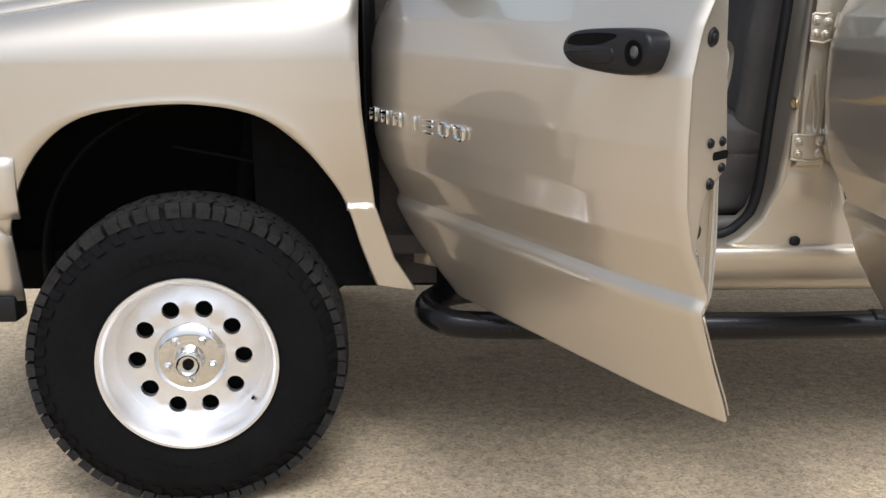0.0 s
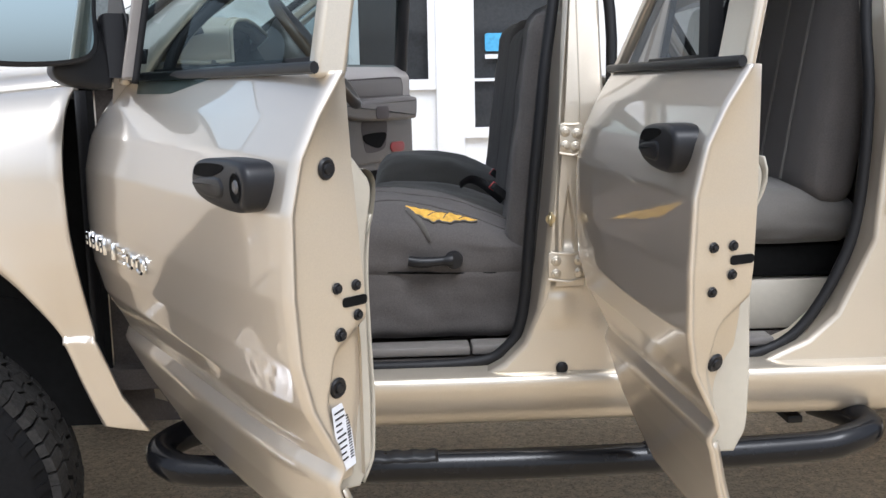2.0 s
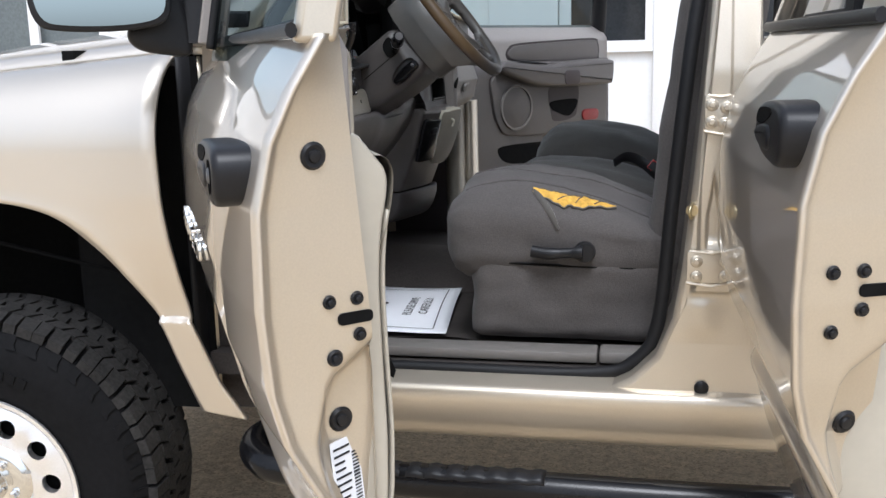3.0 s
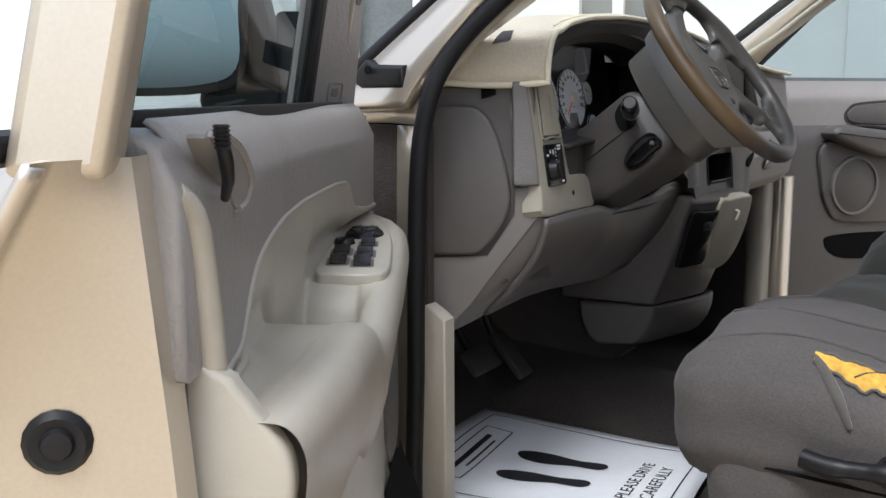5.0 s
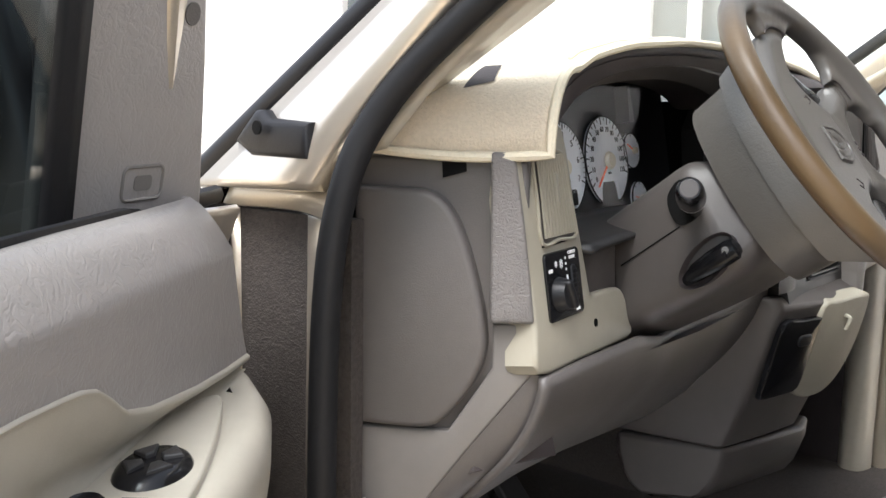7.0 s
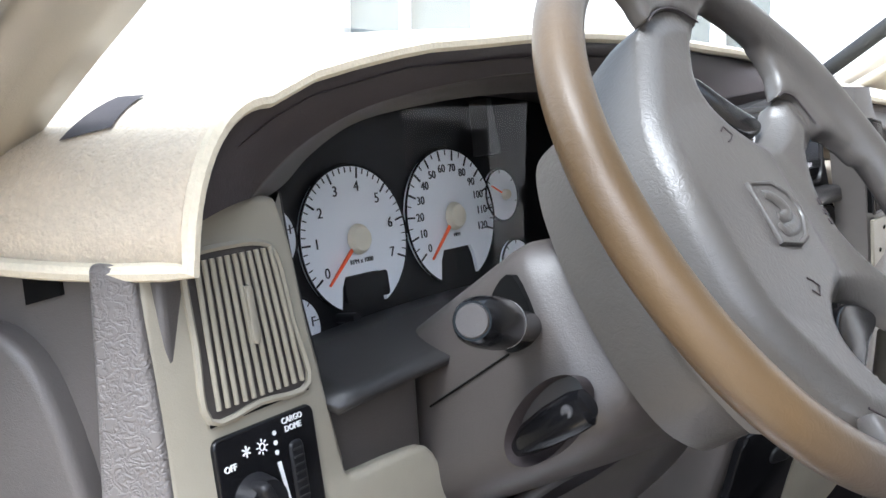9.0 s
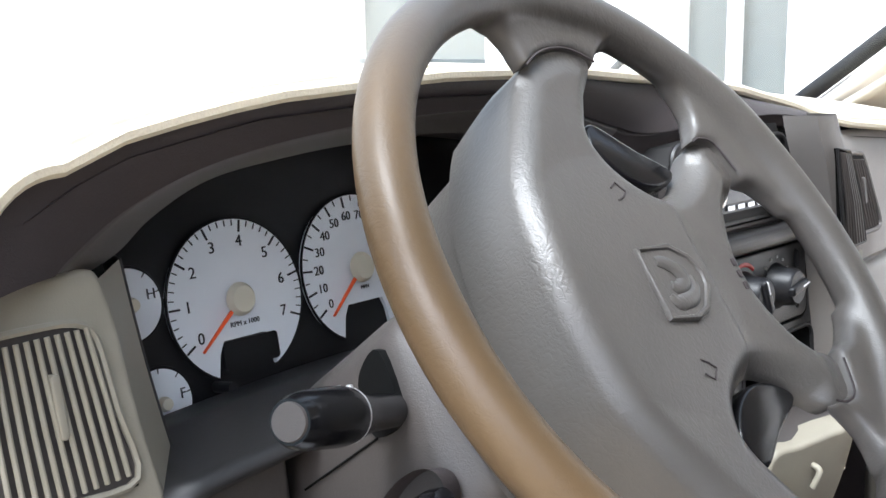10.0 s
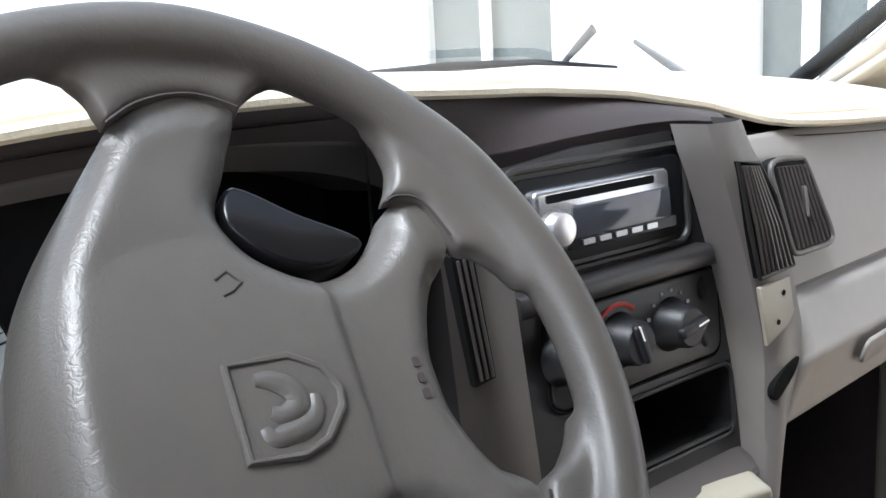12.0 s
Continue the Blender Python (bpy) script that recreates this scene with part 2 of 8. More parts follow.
def part(name, bm, mat, parent=None, label="", m=None, smooth=40, bevel=0.0, solid=0.0, offset=0.0, subsurf=0):
    """Links a bmesh, given in world space or in the frame m, as one mesh object under a thing or a part."""
    if m is not None:
        bm.transform(m)
    bmesh.ops.recalc_face_normals(bm, faces=bm.faces) if smooth != -1 else None
    me = bpy.data.meshes.new(name)
    bm.to_mesh(me)
    bm.free()
    me.materials.append(mat)
    if smooth:
        for p in me.polygons:
            p.use_smooth = True
        me.set_sharp_from_angle(angle=radians(abs(smooth)))
    ob = new(name, me)
    if parent is not None:
        ob.parent = parent
        if parent.type == "EMPTY":
            ob.matrix_parent_inverse = Matrix.Translation(-parent.location)
    if solid:
        s = ob.modifiers.new("thickness", "SOLIDIFY")
        s.thickness, s.offset = solid, offset
    if bevel:
        b = ob.modifiers.new("edges", "BEVEL")
        b.width, b.segments, b.limit_method, b.angle_limit = bevel, 3, "ANGLE", radians(35)
        b.harden_normals = False
    if label:
        ob["label"] = label
    return ob


def again(ob, m, name=None):
    """A further piece that shares the mesh of ob, moved by m."""
    o = ob.copy()
    scene.collection.objects.link(o)
    o.matrix_basis = m
    return o


def grid(fn, nu, nv, closed_u=False):
    bm = bmesh.new()
    rows = [[bm.verts.new(fn(i / nu, j / nv)) for j in range(nv + 1)] for i in range(nu + (0 if closed_u else 1))]
    for i in range(nu):
        a, b = rows[i], rows[(i + 1) % len(rows)]
        for j in range(nv):
            bm.faces.new((a[j], b[j], b[j + 1], a[j + 1]))
    return bm


def box(x0, x1, y0, y1, z0, z1, r=0.0, seg=2):
    bm = bmesh.new()
    bmesh.ops.create_cube(bm, size=1, matrix=Matrix.Translation(((x0 + x1) / 2, (y0 + y1) / 2, (z0 + z1) / 2)) @ Matrix.Diagonal((x1 - x0, y1 - y0, z1 - z0, 1)))
    if r:
        bmesh.ops.bevel(bm, geom=list(bm.edges), offset=r, segments=seg, profile=0.5, affect="EDGES")
    return bm


def merge(*bms):
    out = bmesh.new()
    for b in bms:
        me = bpy.data.meshes.new("t")
        b.to_mesh(me)
        b.free()
        out.from_mesh(me)
        bpy.data.meshes.remove(me)
    return out


def basis(origin, u, v):
    """A frame with its x along u and its y near v."""
    u = Vector(u).normalized()
    n = u.cross(Vector(v)).normalized()
    v = n.cross(u)
    return Matrix(((u.x, v.x, n.x, origin[0]), (u.y, v.y, n.y, origin[1]), (u.z, v.z, n.z, origin[2]), (0, 0, 0, 1)))


def prism(pts, depth, m=None, r=0.0, seg=3, back=0.0, taper=1.0, centre=(0, 0)):
    """The flat outline pts, from z = back to z = depth, with its front edge rounded by r."""
    bm = bmesh.new()
    cx, cy = centre
    lo = [bm.verts.new((cx + (x - cx) * taper, cy + (y - cy) * taper, back)) for x, y in pts]
    hi = [bm.verts.new((x, y, depth)) for x, y in pts]
    n = len(pts)
    top = bm.faces.new(hi)
    bm.faces.new(lo[::-1])
    for i in range(n):
        bm.faces.new((lo[i], lo[(i + 1) % n], hi[(i + 1) % n], hi[i]))
    bmesh.ops.recalc_face_normals(bm, faces=bm.faces)
    if r:
        bmesh.ops.bevel(bm, geom=list(top.edges), offset=r, segments=seg, profile=0.5, affect="EDGES")
    if m is not None:
        bm.transform(m)
    return bm


def smooth_loop(pts, n=6, closed=True):
    """A Catmull-Rom line through pts."""
    out, k = [], len(pts)
    P = [Vector(p) for p in pts]
    rng = range(k if closed else k - 1)
    for i in rng:
        a, b, c, d = (P[(i + j) % k] if closed else P[min(max(i + j, 0), k - 1)] for j in (-1, 0, 1, 2))
        for s in range(n):
            t = s / n
            out.append(0.5 * (2 * b + (c - a) * t + (2 * a - 5 * b + 4 * c - d) * t * t + (3 * b - a - 3 * c + d) * t ** 3))
    if not closed:
        out.append(P[-1])
    return out


def rrect(w, h, r, n=5, cx=0.0, cy=0.0):
    out = []
    for sx, sy, a0 in ((1, 1, 0), (-1, 1, 90), (-1, -1, 180), (1, -1, 270)):
        for k in range(n + 1):
            a = radians(a0 + 90 * k / n)
            out.append((cx + sx * (w / 2 - r) + r * math.cos(a), cy + sy * (h / 2 - r) + r * math.sin(a)))
    return out


def tube(points, r, closed=False, seg=12, flat=1.0, up=None):
    """A round bar swept along points; r may be one radius or one for each point."""
    P = [Vector(p) for p in points]
    k = len(P)
    rad = r if isinstance(r, (list, tuple)) else [r] * k
    bm = bmesh.new()
    rings, ref = [], None
    for i in range(k):
        a, b = (P[i - 1], P[(i + 1) % k]) if closed else (P[max(i - 1, 0)], P[min(i + 1, k - 1)])
        d = (b - a).normalized()
        if ref is None:
            ref = Vector(up) if up else (Vector((0, 0, 1)) if abs(d.z) < 0.9 else Vector((1, 0, 0)))
        x = (ref - d * ref.dot(d)).normalized()
        y = d.cross(x)
        ref = x
        rings.append([bm.verts.new(P[i] + rad[i] * (math.cos(2 * math.pi * j / seg) * x + flat * math.sin(2 * math.pi * j / seg) * y)) for j in range(seg)])
    for i in range(k if closed else k - 1):
        a, b = rings[i], rings[(i + 1) % k]
        for j in range(seg):
            bm.faces.new((a[j], a[(j + 1) % seg], b[(j + 1) % seg], b[j]))
    if not closed:
        bm.faces.new(rings[0][::-1])
        bm.faces.new(rings[-1])
    return bm


def lathe(profile, seg=48, m=None):
    """A turned shape: profile of (radius, height), about z."""
    bm = bmesh.new()
    rows = [[bm.verts.new((r * math.cos(2 * math.pi * i / seg), r * math.sin(2 * math.pi * i / seg), h)) for i in range(seg)] for r, h in profile]
    for a, b in zip(rows, rows[1:]):
        for i in range(seg):
            bm.faces.new((a[i], a[(i + 1) % seg], b[(i + 1) % seg], b[i]))
    bmesh.ops.remove_doubles(bm, verts=bm.verts, dist=1e-6)
    if m is not None:
        bm.transform(m)
    return bm


def disc(r, depth, m=None, seg=32, bev=0.0):
    return prism([(r * math.cos(2 * math.pi * i / seg), r * math.sin(2 * math.pi * i / seg)) for i in range(seg)], depth, m, bev, 2)


def lerp(table, x):
    """Piecewise-linear reading of a table of (x, y)."""
    if x <= table[0][0]:
        return table[0][1]
    for (a, p), (b, q) in zip(table, table[1:]):
        if x <= b:
            return p + (q - p) * (x - a) / (b - a)
    return table[-1][1]


def ease(table, x):
    """Like lerp, but with rounded corners."""
    w = 0.012
    return sum(lerp(table, x + k * w) for k in (-2, -1, 0, 1, 2)) / 5


def letters(text, size, m, depth=0.0006, align="CENTER"):
    """Writing as a bmesh, in the frame m."""
    cu = bpy.data.curves.new("t", "FONT")
    cu.body, cu.size, cu.align_x, cu.align_y, cu.extrude = text, size, align, "CENTER", depth
    cu.resolution_u = 3
    ob = bpy.data.objects.new("t", cu)
    me = bpy.data.meshes.new_from_object(ob)
    bm = bmesh.new()
    bm.from_mesh(me)
    bm.transform(m)
    bpy.data.objects.remove(ob)
    bpy.data.curves.remove(cu)
    bpy.data.meshes.remove(me)
    return bm


# ---- ground and the building behind ----
ground = tagged(part("ground", grid(lambda u, v: V(-400 + 800 * u, -400 + 800 * v, 0), 8, 8), GROUND), "sandy tan concrete yard with grit and oil stains", "ground", kind="structure")

WALL_Y = 7.0
wall = thing("wall_north", (0, WALL_Y, 0), "white painted building wall behind the truck", "wall", kind="structure")


def wall_panel(x0, x1, z0, z1):
    part("panel", box(x0, x1, WALL_Y, WALL_Y + 0.2, z0, z1), WHITE_WALL, wall)


WINDOWS = [(-3.98, -2.93, 0.95, 2.35, 2), (-1.76, -1.22, 0.95, 2.35, 2), (0.30, 0.80, 1.42, 2.5, 1), (1.07, 1.75, 1.09, 2.1, 1)]
edges_x = [-26.0] + [v for w in WINDOWS for v in w[:2]] + [16.0]
for i in range(0, len(edges_x), 2):
    wall_panel(edges_x[i], edges_x[i + 1], 0.0, 3.2)
for k, (x0, x1, z0, z1, panes) in enumerate(WINDOWS):
    wall_panel(x0, x1, 0.0, z0)
    wall_panel(x0, x1, z1, 3.2)
    w = thing(f"window_{k + 1}", (x0, WALL_Y, z0), "white-framed window with grey reflecting panes" if k < 3 else "dark window with a small blue sign behind the pane", "window", "windows of the white wall", "structure")
    fr = 0.05
    bars = [box(x0 - fr, x0 + 0.02, WALL_Y - 0.03, WALL_Y - 0.003, z0 - fr, z1 + fr), box(x1 - 0.02, x1 + fr, WALL_Y - 0.03, WALL_Y - 0.003, z0 - fr, z1 + fr), box(x0 + 0.02, x1 - 0.02, WALL_Y - 0.03, WALL_Y - 0.003, z0 - fr, z0 + 0.02), box(x0 + 0.02, x1 - 0.02, WALL_Y - 0.03, WALL_Y - 0.003, z1 - 0.02, z1 + fr)]
    for j in range(1, panes):
        xm = x0 + (x1 - x0) * j / panes
        bars.append(box(xm - 0.035, xm + 0.035, WALL_Y - 0.03, WALL_Y - 0.003, z0 + 0.02, z1 - 0.02))
    part("window_frame", merge(*bars), WHITE_TRIM, w)
    for j in range(panes):
        a, b = x0 + (x1 - x0) * j / panes, x0 + (x1 - x0) * (j + 1) / panes
        part("pane", box(a, b, WALL_Y + 0.06, WALL_Y + 0.08, z0, z1), WINDOW if k < 2 else DARK_PANE, w)
    if k == 3:
        part("sign", prism(rrect(0.26, 0.12, 0.015), 0.004, basis((1.3, WALL_Y + 0.045, 1.68), (1, 0, 0), (0, 0, 1))), BLUE, w, "small blue and white sign")
        part("shelf_strip", box(1.17, 1.45, WALL_Y + 0.03, WALL_Y + 0.055, 1.57, 1.60), WHITE_TRIM, w)
        part("rail", box(1.09, 1.73, WALL_Y + 0.03, WALL_Y + 0.055, 1.42, 1.44), WHITE_TRIM, w)
for x0, x1 in ((-0.2, 0.24), (0.83, 1.02), (-2.5, -2.2)):
    tagged(part("trim", box(x0, x1, WALL_Y - 0.05, WALL_Y - 0.004, 0.0, 3.2, 0.006), WHITE_TRIM), "white wall pilaster board", "trim", kind="structure")
tagged(part("wall_east", box(15.8, 16.0, -14, 6.99, 0, 3.2), WHITE_WALL), "white building wall beyond the yard", "wall", kind="structure")
tagged(part("roof_edge", box(-26, 16, WALL_Y - 0.35, WALL_Y + 3, 3.205, 3.45, 0.02), ROOFING), "grey roof edge over the white wall", "roof", kind="structure")

# ---- the pickup truck: body ----
truck = thing("pickup_truck", (0.5, 3.48, 0), "champagne gold pickup truck with all doors swung open", "pickup truck")
SKIN, MID = 2.48, 3.48
SECTION = [(0.56, -0.185), (0.59, -0.170), (0.70, -0.112), (0.782, -0.074), (0.796, -0.068), (0.808, -0.066), (0.818, -0.070), (0.832, -0.076), (0.848, -0.070), (0.87, -0.058), (0.93, -0.026), (1.0, -0.008), (1.1, 0.0), (1.22, -0.002), (1.30, -0.020), (1.36, -0.048), (1.42, -0.085)]


def skin_y(z):
    return SKIN - lerp(SECTION, z)


REAR_EDGE = [(0.567, -0.086), (0.66, -0.142), (0.82, -0.192), (1.07, -0.216), (1.2, -0.220)]
ARCH = smooth_loop([(-0.195, 0.585), (-0.232, 0.70), (-0.262, 0.81), (-0.308, 0.90), (-0.378, 0.988), (-0.485, 1.062), (-0.65, 1.092), (-0.835, 1.082), (-0.95, 1.052), (-1.035, 0.99), (-1.10, 0.90), (-1.14, 0.78), (-1.15, 0.66)], 5, closed=False)
HOOD_EDGE = [(-1.75, 1.16), (-1.4, 1.28), (-0.83, 1.365), (-0.24, 1.412), (-0.2, 1.415)]


def arch_at(u):
    i = u * (len(ARCH) - 1)
    k = min(int(i), len(ARCH) - 2)
    return ARCH[k].lerp(ARCH[k + 1], i - k)


FENDER = [(0.56, -0.090), (0.70, -0.066), (0.806, -0.044), (0.812, -0.044), (0.818, -0.058), (0.84, -0.053), (0.92, -0.028), (1.0, -0.010), (1.1, 0.0)]


def fender_skin(a, b, v, u):
    p = a.lerp(b, v)
    lip = 0.003 * math.exp(-((v / 0.10) ** 2)) * min(1, u / 0.2)
    tuck = max(0.0, min(1.0, (p.x + 0.42) / 0.16))
    return V(p.x, SKIN - (lerp(FENDER, p.y) * tuck if p.y < 1.1 else lerp(SECTION, p.y)) - lip, p.y)


def fender_rear(u, v):
    z = 0.567 + (1.2 - 0.567) * u
    return fender_skin(arch_at(0.36 * u), Vector((lerp(REAR_EDGE, z), z)), v, 0.36 * u)


def fender_top(u, v):
    """From the arch up to the shoulder, then over it to the hood's edge."""
    a, x = arch_at(0.36 + 0.42 * u), -0.22 - 1.3 * u
    if v <= 0.55:
        return fender_skin(a, Vector((x, 1.2)), v / 0.55, 1)
    t = (v - 0.55) / 0.45 * math.pi / 2
    zt = lerp(HOOD_EDGE, x)
    return V(x, SKIN - lerp(SECTION, 1.2) + 0.165 * (1 - math.cos(t)), 1.2 + (zt - 1.2) * math.sin(t))


def fender_front(u, v):
    return fender_skin(arch_at(0.78 + 0.22 * u), Vector((-1.52, 1.2 - 0.22 * u)), v, 1) if u < 0.7 else fender_skin(arch_at(0.78 + 0.154), Vector((-1.52, 1.2 - 0.154)), v, 1)


def mirrored(bm):
    bm.transform(Matrix.Translation((0, 2 * MID, 0)) @ Matrix.Diagonal((1, -1, 1, 1)))
    return bm


def fender_mesh():
    bm = merge(grid(fender_rear, 130, 11), grid(fender_top, 36, 20), grid(fender_front, 8, 11))
    bmesh.ops.remove_doubles(bm, verts=bm.verts, dist=0.0015)
    return bm


fender = part("fender", fender_mesh(), GOLD, truck, "champagne gold front fender with a round wheel arch", solid=0.012, offset=-1, smooth=30)
part("fender", mirrored(fender_mesh()), GOLD, truck, solid=0.012, offset=-1, smooth=30)


def hood_z(x, y):
    t = (y - 2.655) / (2 * MID - 2 * 2.655)
    return lerp(HOOD_EDGE, x) + 0.006 + 0.10 * math.sin(math.pi * min(1, max(0, t))) ** 0.7


part("hood", grid(lambda u, v: V(-0.235 - 1.28 * u, 2.655 + 1.65 * v, hood_z(-0.235 - 1.28 * u, 2.655 + 1.65 * v)), 16, 24), GOLD, truck, solid=0.012, offset=-1)
part("cowl", grid(lambda u, v: V(-0.225 + 0.08 * u - 0.08 * math.sin(math.pi * v), 2.66 + 1.64 * v, 1.43 + 0.12 * min(1, 4 * min(v, 1 - v)) ** 0.5 + 0.006 * u), 4, 24), BLACK, truck, "black plastic cowl panel", solid=0.01)
# dark inner shell of the wheel arch, and what hangs in it
part("wheel_well", grid(lambda u, v: V(-0.66 + 0.455 * math.cos(math.pi * (u * 1.06 + 0.0)), 2.60 + 0.068 * v, 0.63 + 0.455 * math.sin(math.pi * (u * 1.06 + 0.0))), 24, 3), DARK, truck, "black wheel arch liner", solid=0.008)
part("inner_fender", box(-1.6, -0.53, 3.1, 3.14, 0.45, 1.25), DARK, truck)
part("front_bulkhead", box(-1.6, -1.56, 2.6, 3.1, 0.3, 1.25), DARK, truck)
part("axle_beam", merge(tube([(-0.66, 2.66, 0.42), (-0.66, 3.1, 0.44)], 0.045), tube([(-0.62, 2.72, 0.5), (-0.56, 2.9, 1.05)], 0.03), tube([(-0.72, 2.66, 0.55), (-0.74, 2.95, 0.66)], 0.025)), DARK, truck, "dark control arm and shock absorber")
part("brake_hose", tube(smooth_loop([(-0.75, 2.66, 0.96), (-0.6, 2.655, 0.93), (-0.45, 2.655, 0.9), (-0.33, 2.66, 0.87)], 6, False), 0.005), DARK, truck)
part("frame_rail", merge(box(-1.5, 2.4, 2.92, 3.0, 0.48, 0.60), box(-0.2, 2.4, 2.95, 4.0, 0.50, 0.56)), DARK, truck)
part("bumper_end", merge(grid(lambda u, v: V(-1.52 + 0.41 * u, 2.47 + 0.05 * (1 - u) ** 2 + 0.02 * (v - 0.5) ** 2, 0.80 + 0.16 * v), 8, 6)), GOLD, truck, "champagne gold bumper side", solid=0.012)
part("valance", grid(lambda u, v: V(-1.52 + 0.37 * u, 2.50 + 0.04 * (1 - v), 0.56 + 0.215 * v), 6, 4), GOLD, truck, solid=0.012)
part("air_dam", box(-1.5, -1.17, 2.52, 2.6, 0.50, 0.575, 0.01), BLACK, truck)

# rocker, sills and floor of the cab


def rocker_fn(u, v):
    prof = [(2.66, 0.56), (2.555, 0.565), (2.532, 0.588), (2.514, 0.64), (2.505, 0.678), (2.512, 0.692), (2.535, 0.698), (2.57, 0.700), (2.60, 0.702)]
    i = v * (len(prof) - 1)
    k = min(int(i), len(prof) - 2)
    y = prof[k][0] + (prof[k + 1][0] - prof[k][0]) * (i - k)
    z = prof[k][1] + (prof[k + 1][1] - prof[k][1]) * (i - k)
    return V(0.2 + 1.63 * u, y, z)


part("rocker_panel", grid(rocker_fn, 24, 16), GOLD_JAMB, truck, "champagne gold rocker panel under the door openings", smooth=50)
part("cab_floor", merge(box(-0.19, 1.85, 2.62, 4.34, 0.66, 0.712), grid(lambda u, v: V(-0.20 - 0.28 * u, 2.72 + 1.52 * v, 0.712 + 0.30 * u ** 1.3), 8, 8)), CARPET, truck, "dark brown carpeted cab floor", solid=0.0)
part("floor_tunnel", grid(lambda u, v: V(-0.42 + 1.1 * u, 3.26 + 0.44 * v, 0.714 + 0.12 * math.sin(math.pi * v) ** 0.6 * (1 - 0.5 * u)), 10, 12), CARPET, truck)
part("carpet_edge", grid(lambda u, v: V(-0.08 + 0.92 * u, 2.70 + 0.06 * v, 0.742 - 0.028 * v + 0.006 * math.sin(17 * u)), 30, 3), CARPET, truck)
part("sill_plate", merge(box(-0.07, 0.715, 2.628, 2.70, 0.718, 0.742, 0.006), box(0.719, 0.83, 2.63, 2.70, 0.718, 0.744, 0.006)), TAUPE_LIGHT, truck, "taupe plastic sill plate")
part("sill_plate", box(1.08, 1.5, 2.628, 2.70, 0.718, 0.742, 0.006), TAUPE_LIGHT, truck)

# pillars


def pillar_mesh(outline, y0, y1, lean):
    """An upright panel cut to an outline in x and z; it leans inwards above the belt."""
    bm = prism(outline, 0.0, None, back=-1.0)
    for v in bm.verts:
        x, z, d = v.co
        inn = lean * max(0.0, z - 1.35)
        v.co = (x, (y0 if d > -0.5 else y1) + inn, z)
    bmesh.ops.recalc_face_normals(bm, faces=bm.faces)
    return bm


B_OUT = [(0.70, 0.672), (1.22, 0.672), (1.12, 0.73), (1.07, 0.79), (1.045, 0.88), (1.035, 1.1), (1.03, 1.35), (1.03, 1.9), (0.975, 1.9), (0.945, 1.6), (0.925, 1.35), (0.905, 1.12), (0.888, 0.95), (0.872, 0.85), (0.84, 0.77), (0.79, 0.72)]
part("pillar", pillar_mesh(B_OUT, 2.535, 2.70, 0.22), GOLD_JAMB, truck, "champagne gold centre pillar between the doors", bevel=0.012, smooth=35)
part("pillar_trim", pillar_mesh([(0.90, 0.76), (1.06, 0.76), (1.04, 1.9), (0.96, 1.9)], 2.702, 2.76, 0.22), TAUPE, truck, bevel=0.01)
B_LEFT = [(0.80, 0.86), (0.88, 0.895), (0.95, 0.905), (1.12, 0.92), (1.35, 0.938), (1.6, 0.958), (1.88, 0.985)]


def step(t):
    t = max(0.0, min(1.0, t))
    return t * t * (3 - 2 * t)


def pillar_face(u, v):
    """A raised channel with a pointed groove, over a wider foot behind the lower hinge."""
    z = 0.80 + 1.06 * v
    a = lerp(B_LEFT, z)
    x = a + (1.026 - a) * u
    d = abs(x - 0.946)
    proud = 0.015 * step((0.030 - d) / 0.006) * step((z - 0.99) / 0.02)
    proud -= 0.013 * step((0.016 * min(1.0, max(0.0, (1.165 - z) / 0.10)) - d) / 0.007) * step((z - 1.005) / 0.012)
    proud += 0.016 * step((z - 0.905) / 0.006) * step((1.008 - z) / 0.02) * step((x - a - 0.004) / 0.012) * step((0.99 - x) / 0.008)
    proud += 0.006 * step((z - 0.80) / 0.04) * (1 - step((z - 0.88) / 0.02)) * math.exp(-((x - 0.93) / 0.03) ** 2)
    return V(x, 2.5345 - proud + 0.22 * max(0.0, z - 1.35) - (0.0 if 0 < u < 1 else -0.004), z)


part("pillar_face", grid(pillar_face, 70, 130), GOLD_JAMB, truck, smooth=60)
C_OUT = [(1.40, 0.672), (1.84, 0.672), (1.835, 0.80), (1.835, 1.3), (1.82, 1.9), (1.72, 1.9), (1.735, 1.45), (1.735, 1.3), (1.715, 1.0), (1.63, 0.815), (1.56, 0.75), (1.48, 0.715)]
part("pillar", pillar_mesh(C_OUT, 2.56, 2.70, 0.2), GOLD_JAMB, truck, "champagne gold rear door jamb", bevel=0.012, smooth=35)
JAMB_LINE = smooth_loop([(1.836, 0.72), (1.80, 0.83), (1.775, 0.90), (1.785, 1.0), (1.795, 1.2), (1.79, 1.9)], 6, False)
part("jamb_flange", grid(lambda u, v: V(JAMB_LINE[round(u * (len(JAMB_LINE) - 1))].x + (1.845 - JAMB_LINE[round(u * (len(JAMB_LINE) - 1))].x) * v, 2.558 - 0.066 * min(1, v * 2.2) + 0.2 * max(0, JAMB_LINE[round(u * (len(JAMB_LINE) - 1))].y - 1.35), JAMB_LINE[round(u * (len(JAMB_LINE) - 1))].y), len(JAMB_LINE) - 1, 8), GOLD_JAMB, truck, smooth=60)
part("cab_corner", grid(lambda u, v: V(1.846 + 0.02 * u, skin_y(0.6 + 0.82 * v) + 0.01 * u, 0.6 + 0.82 * v), 2, 30), GOLD, truck, solid=0.01)
part("bed_gap", box(1.868, 1.895, 2.56, 2.7, 0.55, 1.5), DARK, truck)
